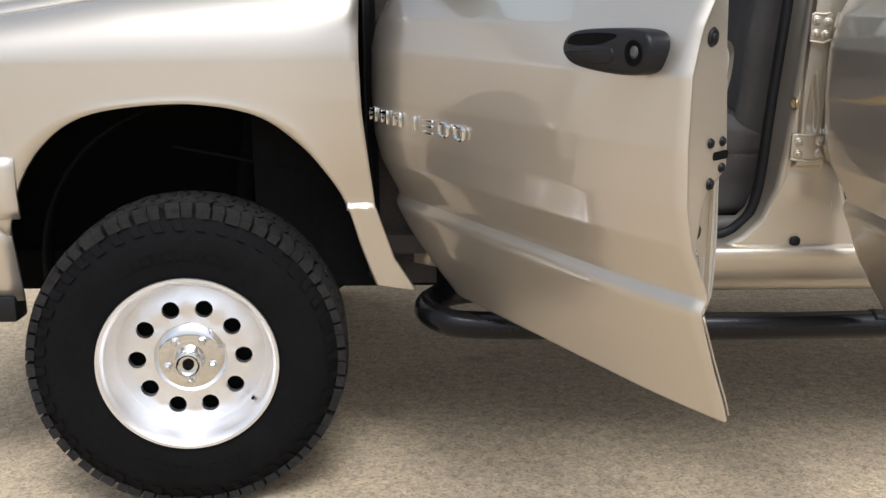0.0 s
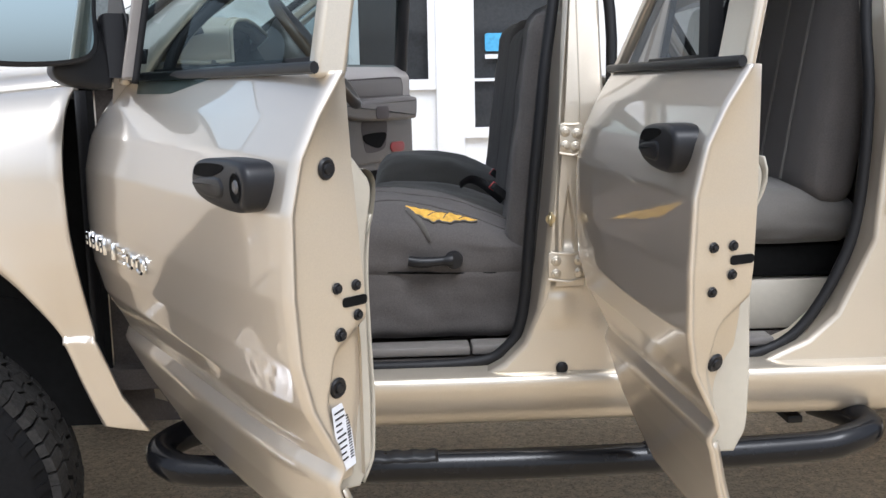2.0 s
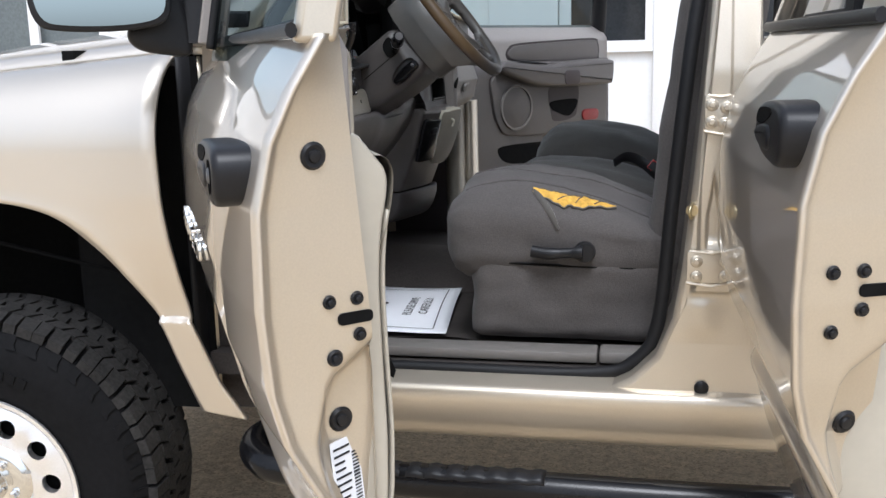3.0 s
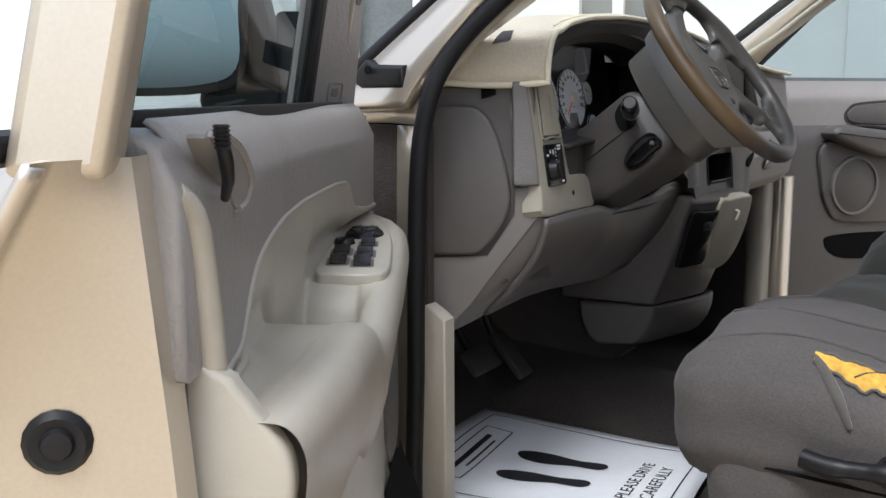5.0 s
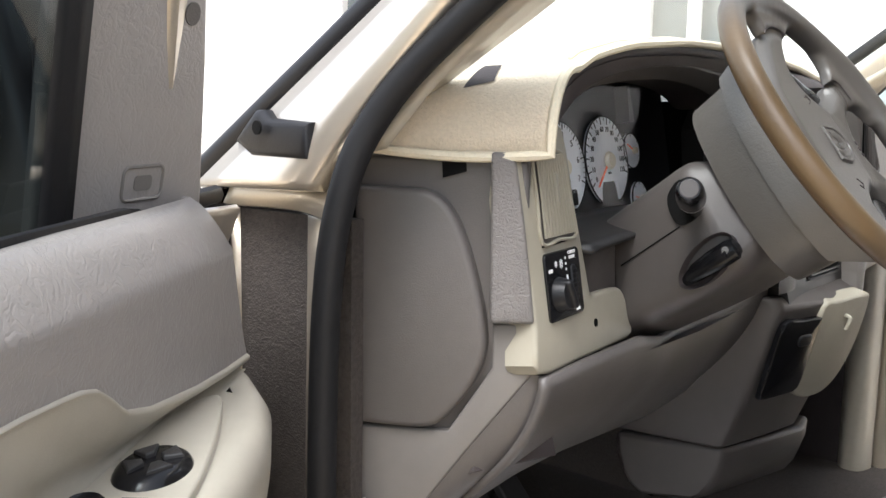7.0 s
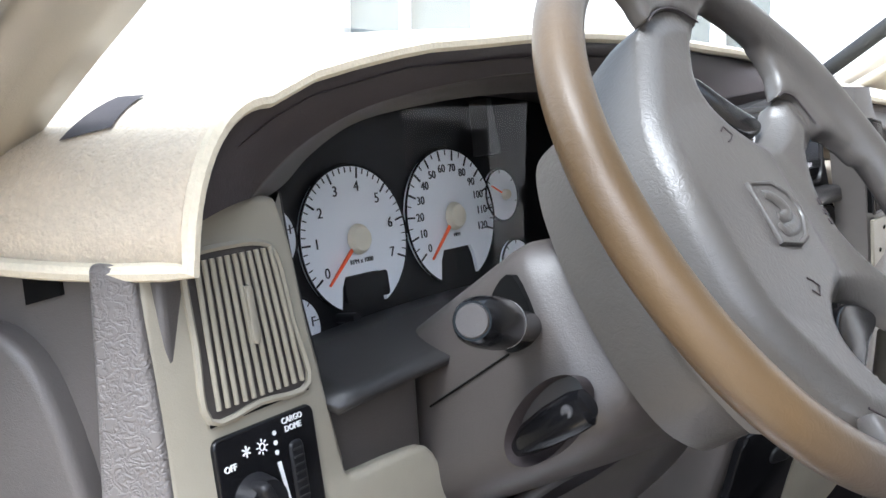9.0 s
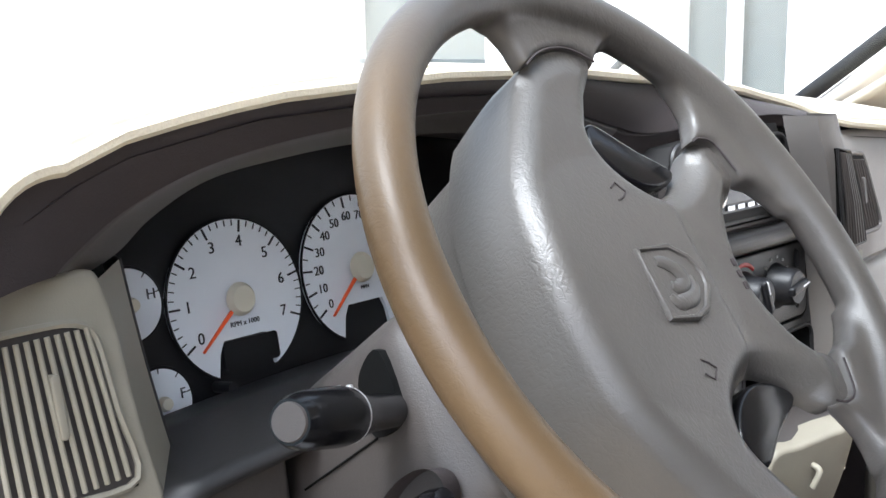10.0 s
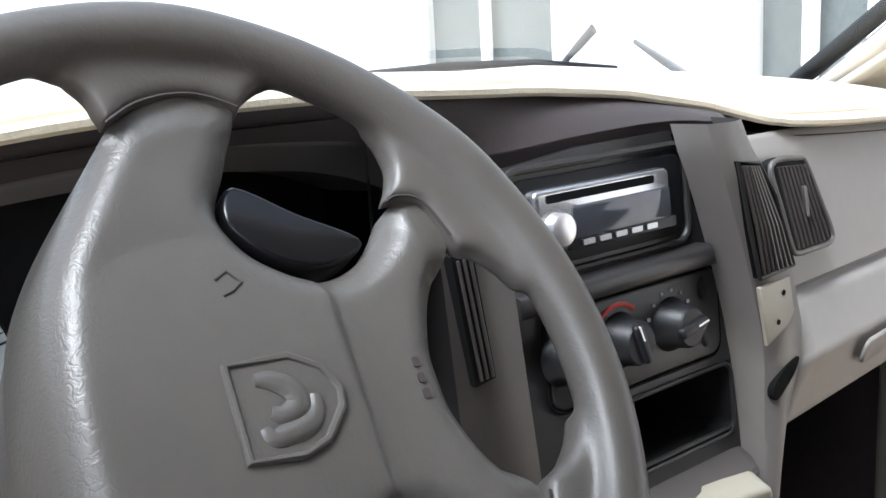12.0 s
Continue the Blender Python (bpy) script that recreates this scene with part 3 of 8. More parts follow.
part("bed_side", grid(lambda u, v: V(1.896 + 1.9 * u, skin_y(0.585 + 0.83 * v), 0.585 + 0.83 * v), 4, 40), GOLD, truck, "champagne gold side of the cargo bed", solid=0.012, offset=-1)
part("rear_wall", merge(box(1.80, 1.84, 2.75, 4.25, 0.66, 1.42), box(1.80, 1.84, 2.75, 4.25, 1.80, 1.9)), TAUPE_DARK, truck)
part("rear_window", box(1.815, 1.825, 2.75, 4.25, 1.42, 1.80), TINTED, truck, "tinted rear window")
part("roof", grid(lambda u, v: V(0.42 + 1.43 * u, 2.72 + 1.52 * v, 1.90 + 0.06 * math.sin(math.pi * v) * math.sin(math.pi * (0.15 + 0.8 * u))), 10, 12), GOLD, truck, solid=0.04)
part("headliner", grid(lambda u, v: V(0.46 + 1.34 * u, 2.76 + 1.44 * v, 1.86 + 0.05 * math.sin(math.pi * v)), 6, 8), HEADLINER, truck)

# hinge pillar, its ledge, and the sloping windscreen pillar, on both sides


def far(p):
    return (p[0], 2 * MID - p[1], p[2])


def ribbon(pts_a, pts_b, n=6):
    A, B = smooth_loop(pts_a, n, False), smooth_loop(pts_b, n, False)
    return grid(lambda u, v: A[round(u * (len(A) - 1))].lerp(B[round(u * (len(B) - 1))], v), len(A) - 1, 3)


HP_A = [(-0.17, 2.735, 0.62), (-0.17, 2.73, 1.0), (-0.17, 2.725, 1.40)]
HP_B = [(-0.018, 2.618, 0.62), (-0.018, 2.620, 1.0), (-0.012, 2.628, 1.40)]
AP_OUT = [(-0.23, 2.66, 1.42), (-0.06, 2.67, 1.545), (0.15, 2.69, 1.70), (0.45, 2.75, 1.90)]
AP_IN = [(-0.05, 2.64, 1.43), (0.03, 2.65, 1.53), (0.17, 2.68, 1.67), (0.47, 2.75, 1.88)]
for side in (0, 1):
    f = far if side else (lambda p: p)
    # Black ribbon over gold body: paints the shade in the gap behind the fender.
    part("fender_seal", ribbon([f((-0.196, 2.66, 0.60)), f((-0.196, 2.66, 1.4))], [f((-0.215, 2.60, 0.60)), f((-0.215, 2.60, 1.4))]), SEAL, truck, solid=0.004)
    part("hinge_pillar", merge(ribbon([f(p) for p in HP_A], [f(p) for p in HP_B]), ribbon([f((-0.172, 2.735, 0.62)), f((-0.172, 2.73, 1.4))], [f((-0.195, 2.664, 0.62)), f((-0.195, 2.664, 1.4))])), GOLD_JAMB, truck, "champagne gold hinge pillar behind the open door", solid=0.006)
    part("pillar_ledge", ribbon([f((-0.20, 2.66, 1.404)), f((-0.10, 2.668, 1.404)), f((-0.008, 2.622, 1.402))], [f((-0.20, 2.70, 1.47)), f((-0.10, 2.70, 1.475)), f((0.004, 2.648, 1.46))]), GOLD_JAMB, truck, solid=0.006)
    part("windscreen_pillar", ribbon([f(p) for p in AP_OUT], [f(p) for p in AP_IN], 8), GOLD, truck, "champagne gold windscreen pillar", solid=0.03)
    part("windscreen_moulding", tube(smooth_loop([f((p[0] - 0.012, p[1] + 0.002, p[2] + 0.012)) for p in AP_OUT], 8, False), 0.014), BLACK, truck, "black windscreen moulding")
    part("inner_pillar_trim", ribbon([f((-0.12, 2.75, 1.455)), f((-0.03, 2.76, 1.512)), f((0.067, 2.76, 1.572)), f((0.13, 2.762, 1.612)), f((0.25, 2.775, 1.70)), f((0.5, 2.81, 1.87))], [f((0.005, 2.675, 1.475)), f((0.06, 2.685, 1.54)), f((0.10, 2.695, 1.58)), f((0.15, 2.70, 1.62)), f((0.26, 2.715, 1.70)), f((0.5, 2.76, 1.86))], 8), PALE, truck, "pale taupe inner pillar trim", solid=0.012)
part("mirror_gusset_seal", prism([(-0.058, -0.012), (-0.03, -0.026), (0.06, -0.026), (0.062, 0.010), (0.0, 0.012), (-0.012, 0.020), (-0.022, 0.020)], 0.022, basis((-0.105, 2.655, 1.485), (0.99, -0.12, 0), (0, 0, 1)), r=0.008), BLACK, truck, "black rubber corner seal with a hole")
part("seal_hole", disc(0.007, 0.002, basis((-0.114, 2.628, 1.488), (0.99, -0.12, 0), (0, 0, 1)), 16), DARK, truck)

FRONT_SEAL = [(-0.02, 2.615, 0.74), (0.03, 2.605, 0.705), (0.35, 2.602, 0.703), (0.70, 2.602, 0.705), (0.80, 2.602, 0.74), (0.845, 2.605, 0.83), (0.868, 2.606, 1.08), (0.90, 2.615, 1.40), (0.945, 2.67, 1.78), (0.85, 2.72, 1.87), (0.5, 2.73, 1.85), (0.25, 2.69, 1.70), (0.10, 2.665, 1.585), (0.03, 2.645, 1.51), (0.0, 2.625, 1.43), (-0.012, 2.615, 1.30), (-0.015, 2.612, 1.0)]
part("door_seal", tube(smooth_loop(FRONT_SEAL, 6), 0.0145, True, 10), SEAL, truck, "black rubber seal round the front door opening")
REAR_SEAL = [(1.08, 2.602, 0.75), (1.14, 2.602, 0.705), (1.30, 2.602, 0.703), (1.44, 2.602, 0.708), (1.55, 2.603, 0.765), (1.64, 2.605, 0.90), (1.69, 2.606, 1.05), (1.708, 2.61, 1.30), (1.70, 2.625, 1.5), (1.68, 2.69, 1.84), (1.4, 2.71, 1.87), (1.08, 2.71, 1.86), (1.07, 2.63, 1.5), (1.065, 2.605, 1.1)]
part("door_seal", tube(smooth_loop(REAR_SEAL, 6), 0.014, True, 10), SEAL, truck, "black rubber seal round the rear door opening")

# windscreen and wipers


def screen(u, v):
    y = 2.70 + 1.56 * u
    bow = math.sin(math.pi * u)
    lift = min(1, 4 * min(u, 1 - u)) ** 0.5
    return V(-0.20 - 0.18 * bow + (0.66 + 0.12 * bow) * v, y + (0.05 if u < 0.5 else -0.05) * v * (1 - bow), 1.455 + 0.115 * lift + (0.435 - 0.075 * lift) * v)


ws = part("windscreen", grid(screen, 20, 8), CAR_GLASS, truck, "clear windscreen", smooth=60)
ws.visible_shadow = False
for y0, y1 in ((2.95, 3.45), (3.55, 4.05)):
    a = [screen((y0 + (y1 - y0) * t - 2.7) / 1.56, 0.0 + 0.05 * t) + V(-0.02, 0, -0.012 if y0 < 3.5 else 0.008) for t in (0, 0.25, 0.5, 0.75, 1)]
    part("wiper", merge(tube(a, 0.006), tube([a[1] + V(-0.05, 0.05, -0.01), a[2]], 0.007)), BLACK, truck, "black wiper resting on the glass")
for a, b in (((-0.298, 3.975, 1.578), (-0.229, 3.963, 1.626)), ((-0.318, 4.172, 1.604), (-0.209, 4.153, 1.550))):
    part("wiper_arm", tube([V(*a), V(*a).lerp(V(*b), 0.5), V(*b)], [0.004, 0.007, 0.008], seg=10, flat=0.5), DULL, truck, "grey wiper arm")

# hinge plates, bolts, strikers


def plate(pts, origin, u, v, depth, mat, name, parent, label="", r=0.003):
    return part(name, prism(pts, depth, basis(origin, u, v), r=r), mat, parent, label)


HINGES = ((0.950, 1.268, 0.054, 0.070, 2.5205, ((-0.013, 0.016), (0.014, 0.011), (-0.013, -0.017), (0.011, -0.019))),
          (0.940, 0.964, 0.088, 0.066, 2.5195, ((-0.025, 0.012), (0.030, 0.014), (-0.025, -0.019), (0.030, -0.017))))
for xc, zc, w, h, y, bolts in HINGES:
    hp = plate(rrect(w, h, 0.007), (xc, y, zc), (1, 0, 0), (0, 0, 1), 0.007, GOLD_JAMB, "door_hinge", truck, "painted door hinge with bolts", 0.002)
    part("hinge_arm", tube([(1.0, 2.515, zc + 0.03), (0.985, 2.50, zc), (1.0, 2.515, zc - 0.03)], 0.012), GOLD_JAMB, hp)
    part("hinge_lip", tube([(xc - w / 2, y - 0.006, zc - h / 2 + 0.001), (xc + 0.004, y - 0.011, zc - h / 2 - 0.005), (xc + w / 2, y - 0.006, zc - h / 2 + 0.003)], 0.0035, False, 8), GOLD_JAMB, hp)
    part("hinge_lip", tube([(xc - w / 2 + 0.006, y - 0.004, zc + h / 2 - 0.001), (xc + 0.004, y - 0.010, zc + h / 2 - 0.004), (xc + w / 2 - 0.006, y - 0.004, zc + h / 2 - 0.001)], 0.003, False, 8), GOLD_JAMB, hp)
    for dx, dz in bolts:
        part("bolt", lathe([(0, 0.0085), (0.0045, 0.0085), (0.0062, 0.007), (0.0066, 0.003), (0.0105, 0.0025), (0.012, 0.0012), (0.0125, 0)], 16, basis((xc + dx, y - 0.007, zc + dz), (1, 0, 0), (0, 0, 1))), GOLD_JAMB, hp)
plug = part("plug", lathe([(0, 0.006), (0.007, 0.005), (0.012, 0.003), (0.015, 0.0)], 18, basis((0.932, 2.53, 0.707), (1, 0, 0), (0, 0, 1))), BLACK, truck, "black rubber plug")
for x, z in ((0.905, 1.075), (1.76, 1.08)):
    part("striker", merge(tube(smooth_loop([(x, 2.545, z + 0.013), (x - 0.003, 2.515, z + 0.012), (x - 0.006, 2.506, z), (x - 0.003, 2.515, z - 0.012), (x, 2.545, z - 0.013)], 4, False), 0.0035), disc(0.012, 0.004, basis((x, 2.536, z), (1, 0, 0), (0, 0, 1)), 20)), BRASS, truck, "brassy zinc-plated door striker")

# side step
BAR = smooth_loop([(0.10, 2.70, 0.53), (-0.0, 2.66, 0.53), (-0.055, 2.56, 0.525), (-0.02, 2.48, 0.515), (0.08, 2.452, 0.505), (0.5, 2.45, 0.50), (1.0, 2.45, 0.497), (1.5, 2.45, 0.51), (1.62, 2.455, 0.525), (1.69, 2.49, 0.54), (1.68, 2.56, 0.55), (1.62, 2.66, 0.555)], 6, False)
bar = part("side_step", tube(BAR, 0.037, seg=16), GLOSS_BLACK, truck, "gloss black tubular side step under the doors")
for x0, x1 in ((0.20, 0.62), (1.12, 1.55)):
    part("step_pad", grid(lambda u, v: V(x0 + (x1 - x0) * u, 2.45 + 0.0385 * math.sin(radians(-55 + 110 * v)), 0.4985 + 0.0385 * math.cos(radians(-55 + 110 * v)) + 0.002 * math.sin(60 * u)), 40, 6), BLACK, bar, "ribbed black step pad", solid=0.003)
for x in (0.12, 1.56):
    part("step_bracket", box(x - 0.02, x + 0.02, 2.62, 2.95, 0.51, 0.53, 0.004), BLACK, bar)

# front wheel, steered a little to the left
STEER = pose(-0.685, 2.415, 0.418, 0, 0, 7)


def wheel(truck_m, lug_pieces=True):
    """Axle along the frame's y, with the outer face at y = 0 and the wheel reaching to y = 0.28."""
    turn = truck_m @ Matrix(((1, 0, 0, 0), (0, 0, -1, 0), (0, 1, 0, 0), (0, 0, 0, 1)))  # lathe height points outwards
    R = 0.424
    tyre = part("tyre", lathe([(0.222, -0.005), (0.236, 0.006), (0.25, 0.010), (0.30, 0.0155), (0.335, 0.012), (0.365, 0.002), (0.390, -0.012), (0.404, -0.030), (0.410, -0.05), (0.412, -0.14), (0.410, -0.23), (0.385, -0.268), (0.335, -0.29), (0.236, -0.28), (0.222, -0.27)], 96, turn), RUBBER, truck, "black all-terrain tyre with chunky tread")
    bm = bmesh.new()
    n = 66
    random.seed(4)
    rows = ((-0.058, -0.010, 0.392, 0.423), (-0.098, -0.064, 0.40, R), (-0.138, -0.103, 0.40, R), (-0.178, -0.143, 0.40, R), (-0.216, -0.183, 0.40, R), (-0.272, -0.221, 0.378, 0.423))
    for i in range(n):  # shoulder lugs, staggered, and four rows of stepped tread blocks
        for row, (h0, h1, r0, r1) in enumerate(rows):
            a = 2 * math.pi * (i + (0.5 if row % 2 else 0) + 0.22 * random.random()) / n
            w = 2 * math.pi / n * (0.45 if i % 2 else 0.36)
            hh0, hh1 = h0 - 0.006 * random.random(), h1 + 0.004 * random.random()
            top = r1 - 0.002 * random.random()
            vs = []
            for da, h, r in ((-w, hh0, top), (w, hh0, top), (w, hh1, top if row else r0 + 0.022), (-w, hh1, top if row else r0 + 0.022), (-w, hh0, r0), (w, hh0, r0), (w, hh1, r0), (-w, hh1, r0)):
                sk = (0.75 if row in (1, 4) else 0.4) * w * (1 if row % 2 else -1) * (h - h0) / (h1 - h0)
                if row == 5:
                    r = r - 0.02 if h == hh0 else r
                vs.append(bm.verts.new((r * math.cos(a + da + sk), r * math.sin(a + da + sk), h)))
            for q in ((0, 1, 2, 3), (4, 7, 6, 5), (0, 4, 5, 1), (1, 5, 6, 2), (2, 6, 7, 3), (3, 7, 4, 0)):
                bm.faces.new([vs[k] for k in q])
    part("tread", bm, TREAD, tyre, smooth=20, m=turn)
    bm = bmesh.new()
    for i in range(44):  # raised teeth on the upper sidewall
        a = 2 * math.pi * i / 44
        vs = [bm.verts.new((r * math.cos(a + d), r * math.sin(a + d), h)) for r, d, h in ((0.362, -0.05, 0.006), (0.362, 0.02, 0.006), (0.376, 0.035, 0.001), (0.392, 0.04, -0.012), (0.392, -0.02, -0.012), (0.374, -0.025, 0.001))]
        bm.faces.new(vs)
        vs2 = bmesh.ops.extrude_face_region(bm, geom=list(vs[0].link_faces))
        for v in [g for g in vs2["geom"] if isinstance(g, bmesh.types.BMVert)]:
            v.co.z += 0.0025
            v.co.x *= 1.002
            v.co.y *= 1.002
    tagged(part("sidewall_teeth", bm, RUBBER, tyre, smooth=20, m=turn), kind="stuff")
    # raised lettering band, as plain bars
    bm = bmesh.new()
    for k in range(-5, 6):
        for base in (90, 270):
            a = radians(base + k * 5.2)
            c = V(0.298 * math.cos(a), 0.298 * math.sin(a), 0.0165)
            mm = Matrix.Translation(c) @ Matrix.Rotation(a, 4, "Z")
            bmesh.ops.create_cube(bm, size=1, matrix=mm @ Matrix.Diagonal((0.022, 0.016, 0.003, 1)))
    tagged(part("sidewall_marking", bm, RUBBER, tyre, m=turn), kind="stuff")
    # aluminium wheel
    rim = part("rim", lathe([(0.222, -0.27), (0.20, -0.26), (0.195, -0.08), (0.198, -0.055), (0.205, -0.040), (0.210, -0.030), (0.2125, -0.012), (0.222, -0.004), (0.2335, 0.006), (0.2375, 0.011), (0.236, 0.016), (0.228, 0.016), (0.2195, 0.008), (0.213, -0.010), (0.2085, -0.03)], 72, turn), ALUMINIUM, truck, "polished aluminium wheel with ten round holes")
    # face disc with ten holes
    bm = bmesh.new()
    holes, seg = 10, 16
    def hgt(r):
        return lerp([(0.0, -0.030), (0.07, -0.032), (0.082, -0.042), (0.10, -0.050), (0.15, -0.046), (0.185, -0.055), (0.206, -0.066)], r)
    rr = 0.0235
    ro, ri, rm = 0.206, 0.085, 0.140
    for i in range(holes):
        a0 = 2 * math.pi * i / holes
        inner, outer = [], []
        tn = math.tan(math.pi / holes)
        angles = sorted([2 * math.pi * k / 20 for k in range(20)] + [math.atan2(sg * r * tn, r - rm) % (2 * math.pi) for r in (ri, ro) for sg in (1, -1)])
        seg = len(angles)
        for t in angles:
            inner.append((rm + rr * math.cos(t), rr * math.sin(t)))
            # the same direction, carried to the edge of the sector
            cx, cy = math.cos(t), math.sin(t)
            best = 9
            for lim in ((ro - rm) / cx if cx > 1e-6 else 9, (ri - rm) / cx if cx < -1e-6 else 9):
                best = min(best, lim)
            half = math.pi / holes
            # side lines of the sector
            for sgn in (1, -1):
                den = cy * math.cos(half) - sgn * cx * math.sin(half)
                num = sgn * rm * math.sin(half)
                if abs(den) > 1e-6 and num / den > 0:
                    best = min(best, num / den)
            outer.append((rm + best * cx, best * cy))
        def put(p, dz=0.0):
            r, an = math.hypot(*p), math.atan2(p[1], p[0]) + a0
            return bm.verts.new((r * math.cos(an), r * math.sin(an), hgt(r) + dz))
        I, O, B = [put(p) for p in inner], [put(p) for p in outer], [put((p[0] * 1.0, p[1]), -0.02) for p in inner]
        for k in range(seg):
            j = (k + 1) % seg
            bm.faces.new((I[k], O[k], O[j], I[j]))
            bm.faces.new((I[k], I[j], B[j], B[k]))
    bmesh.ops.remove_doubles(bm, verts=bm.verts, dist=0.0008)
    bmesh.ops.recalc_face_normals(bm, faces=bm.faces)
    part("wheel_face", bm, ALUMINIUM, rim, m=turn, smooth=30)
    part("brake_disc", lathe([(0.0, -0.10), (0.19, -0.10), (0.194, -0.13)], 32, turn), DARK, rim)
    part("hub", lathe([(0.098, -0.047), (0.092, -0.041), (0.083, -0.036), (0.08, -0.034), (0.052, -0.036), (0.040, -0.034), (0.036, -0.02), (0.036, 0.012), (0.033, 0.018), (0.030, 0.019), (0.026, 0.012), (0.022, 0.010), (0, 0.010)], 40, turn), CHROME, rim, "chrome centre cap")
    part("cap_bolt", disc(0.014, 0.004, turn @ Matrix.Translation((0, 0, 0.0105)), 20), DARK, rim)
    nut = lathe([(0.0, 0.020), (0.007, 0.019), (0.0095, 0.014), (0.0105, 0.0), (0.014, -0.002)], 6)
    first = None
    for k in range(5):
        a = radians(90 + 72 * k + 36)
        mm = turn @ Matrix.Translation((0.062 * math.cos(a), 0.062 * math.sin(a), -0.033))
        if first is None:
            first = part("lug_nut", nut, CHROME, rim)
            first.matrix_basis = mm
        else:
            again(first, mm)
    part("valve", tube([turn @ V(0.16, -0.125, -0.058), turn @ V(0.158, -0.122, -0.035)], 0.004), DARK, rim)


wheel(STEER)

# the other three wheels, alike
turn_parts = [o for o in scene.objects if o.name.split(".")[0] in ("tyre", "rim") and o.parent is truck]
for target in (pose(-0.685, 2 * MID - 2.415, 0.418, 0, 0, 173), pose(2.88, 2.415, 0.418), pose(2.88, 2 * MID - 2.415, 0.418, 0, 0, 180)):
    shift = target @ STEER.inverted()
    for ob in turn_parts:
        twin = ob.copy()
        scene.collection.objects.link(twin)
        twin.matrix_basis = shift
        for ch in ob.children:
            kid = ch.copy()
            scene.collection.objects.link(kid)
            kid.parent = twin
            kid.matrix_parent_inverse = ch.matrix_parent_inverse.copy()
# plain closings: nose, far side, and the cargo bed
part("front_panel", grid(lambda u, v: V(-1.53 - 0.05 * math.sin(math.pi * u), 2.50 + 1.96 * u, 0.80 + (hood_z(-1.51, 2.50 + 1.96 * u) - 0.81) * v), 16, 6), GOLD, truck, solid=0.02)
part("front_bumper", grid(lambda u, v: V(-1.56 - 0.07 * math.sin(math.pi * u) - 0.03 * math.sin(math.pi * v), 2.47 + 2.02 * u, 0.56 + 0.26 * v), 16, 8), GOLD, truck, solid=0.02)
part("far_side", grid(lambda u, v: V(1.05 + 0.80 * u, 2 * MID - skin_y(0.6 + 0.82 * v), 0.6 + 0.82 * v), 4, 30), GOLD, truck, solid=0.02)
part("far_rocker", box(-0.08, 1.85, 4.36, 4.43, 0.56, 0.70, 0.01), GOLD_JAMB, truck)
part("bed_side", grid(lambda u, v: V(1.896 + 1.9 * u, 2 * MID - skin_y(0.585 + 0.83 * v), 0.585 + 0.83 * v), 4, 40), GOLD, truck, solid=0.012)
part("bed_floor", box(1.90, 3.78, 2.62, 4.34, 0.80, 0.84), GOLD, truck)
part("bed_front", box(1.90, 1.93, 2.60, 4.36, 0.80, 1.40), GOLD, truck)
part("tailgate", box(3.76, 3.80, 2.56, 4.40, 0.70, 1.40, 0.01), GOLD, truck)
part("firewall", box(-0.53, -0.50, 2.66, 4.3, 0.5, 1.42), DARK, truck)
part("far_kick_panel", box(-0.50, 0.066, 4.238, 4.256, 0.66, 1.20), TAUPE_DARK, truck)
part("far_kick_trim", prism([(q.x, q.y) for q in smooth_loop([(0.058, 4.262), (0.064, 4.226), (0.080, 4.206), (0.106, 4.204), (0.122, 4.226), (0.124, 4.262)], 4)], 1.215, None, r=0.006, back=0.70), PALE, truck, "pale taupe kick trim by the far door")
part("far_jamb", prism([(q.x, q.y) for q in smooth_loop([(0.118, 4.330), (0.126, 4.268), (0.150, 4.262), (0.166, 4.290), (0.166, 4.330)], 3)], 1.215, None, r=0.004, back=0.62), GOLD_JAMB, truck, "champagne gold far door jamb")
# Thin dark sheet added for the shade in the hinge gap.
part("gap_seal", box(-0.228, -0.185, 2.640, 2.646, 0.57, 1.40), DARK, truck, "dark sheet standing in for shade beside the door hinge")
part("arch_wall", box(-0.53, -0.205, 2.654, 2.668, 0.56, 1.38), DARK, truck)
part("kick_panel", box(-0.50, -0.03, 2.672, 2.69, 0.56, 1.40), CARPET, truck)

# ---- doors ----


def door_frame(hx, hy, ex, ey):
    """The frame of an open door: x from the hinge to the free edge, y outwards, z up."""
    n = math.hypot(ex, ey)
    ex, ey = ex / n, ey / n
    return Matrix(((ex, ey, 0, hx), (ey, -ex, 0, hy), (0, 0, 1, 0), (0, 0, 0, 1)))


FRONT = door_frame(-0.10, 2.47, 0.485, -0.875)
REAR = door_frame(0.985, 2.50, 0.045, -1.0)


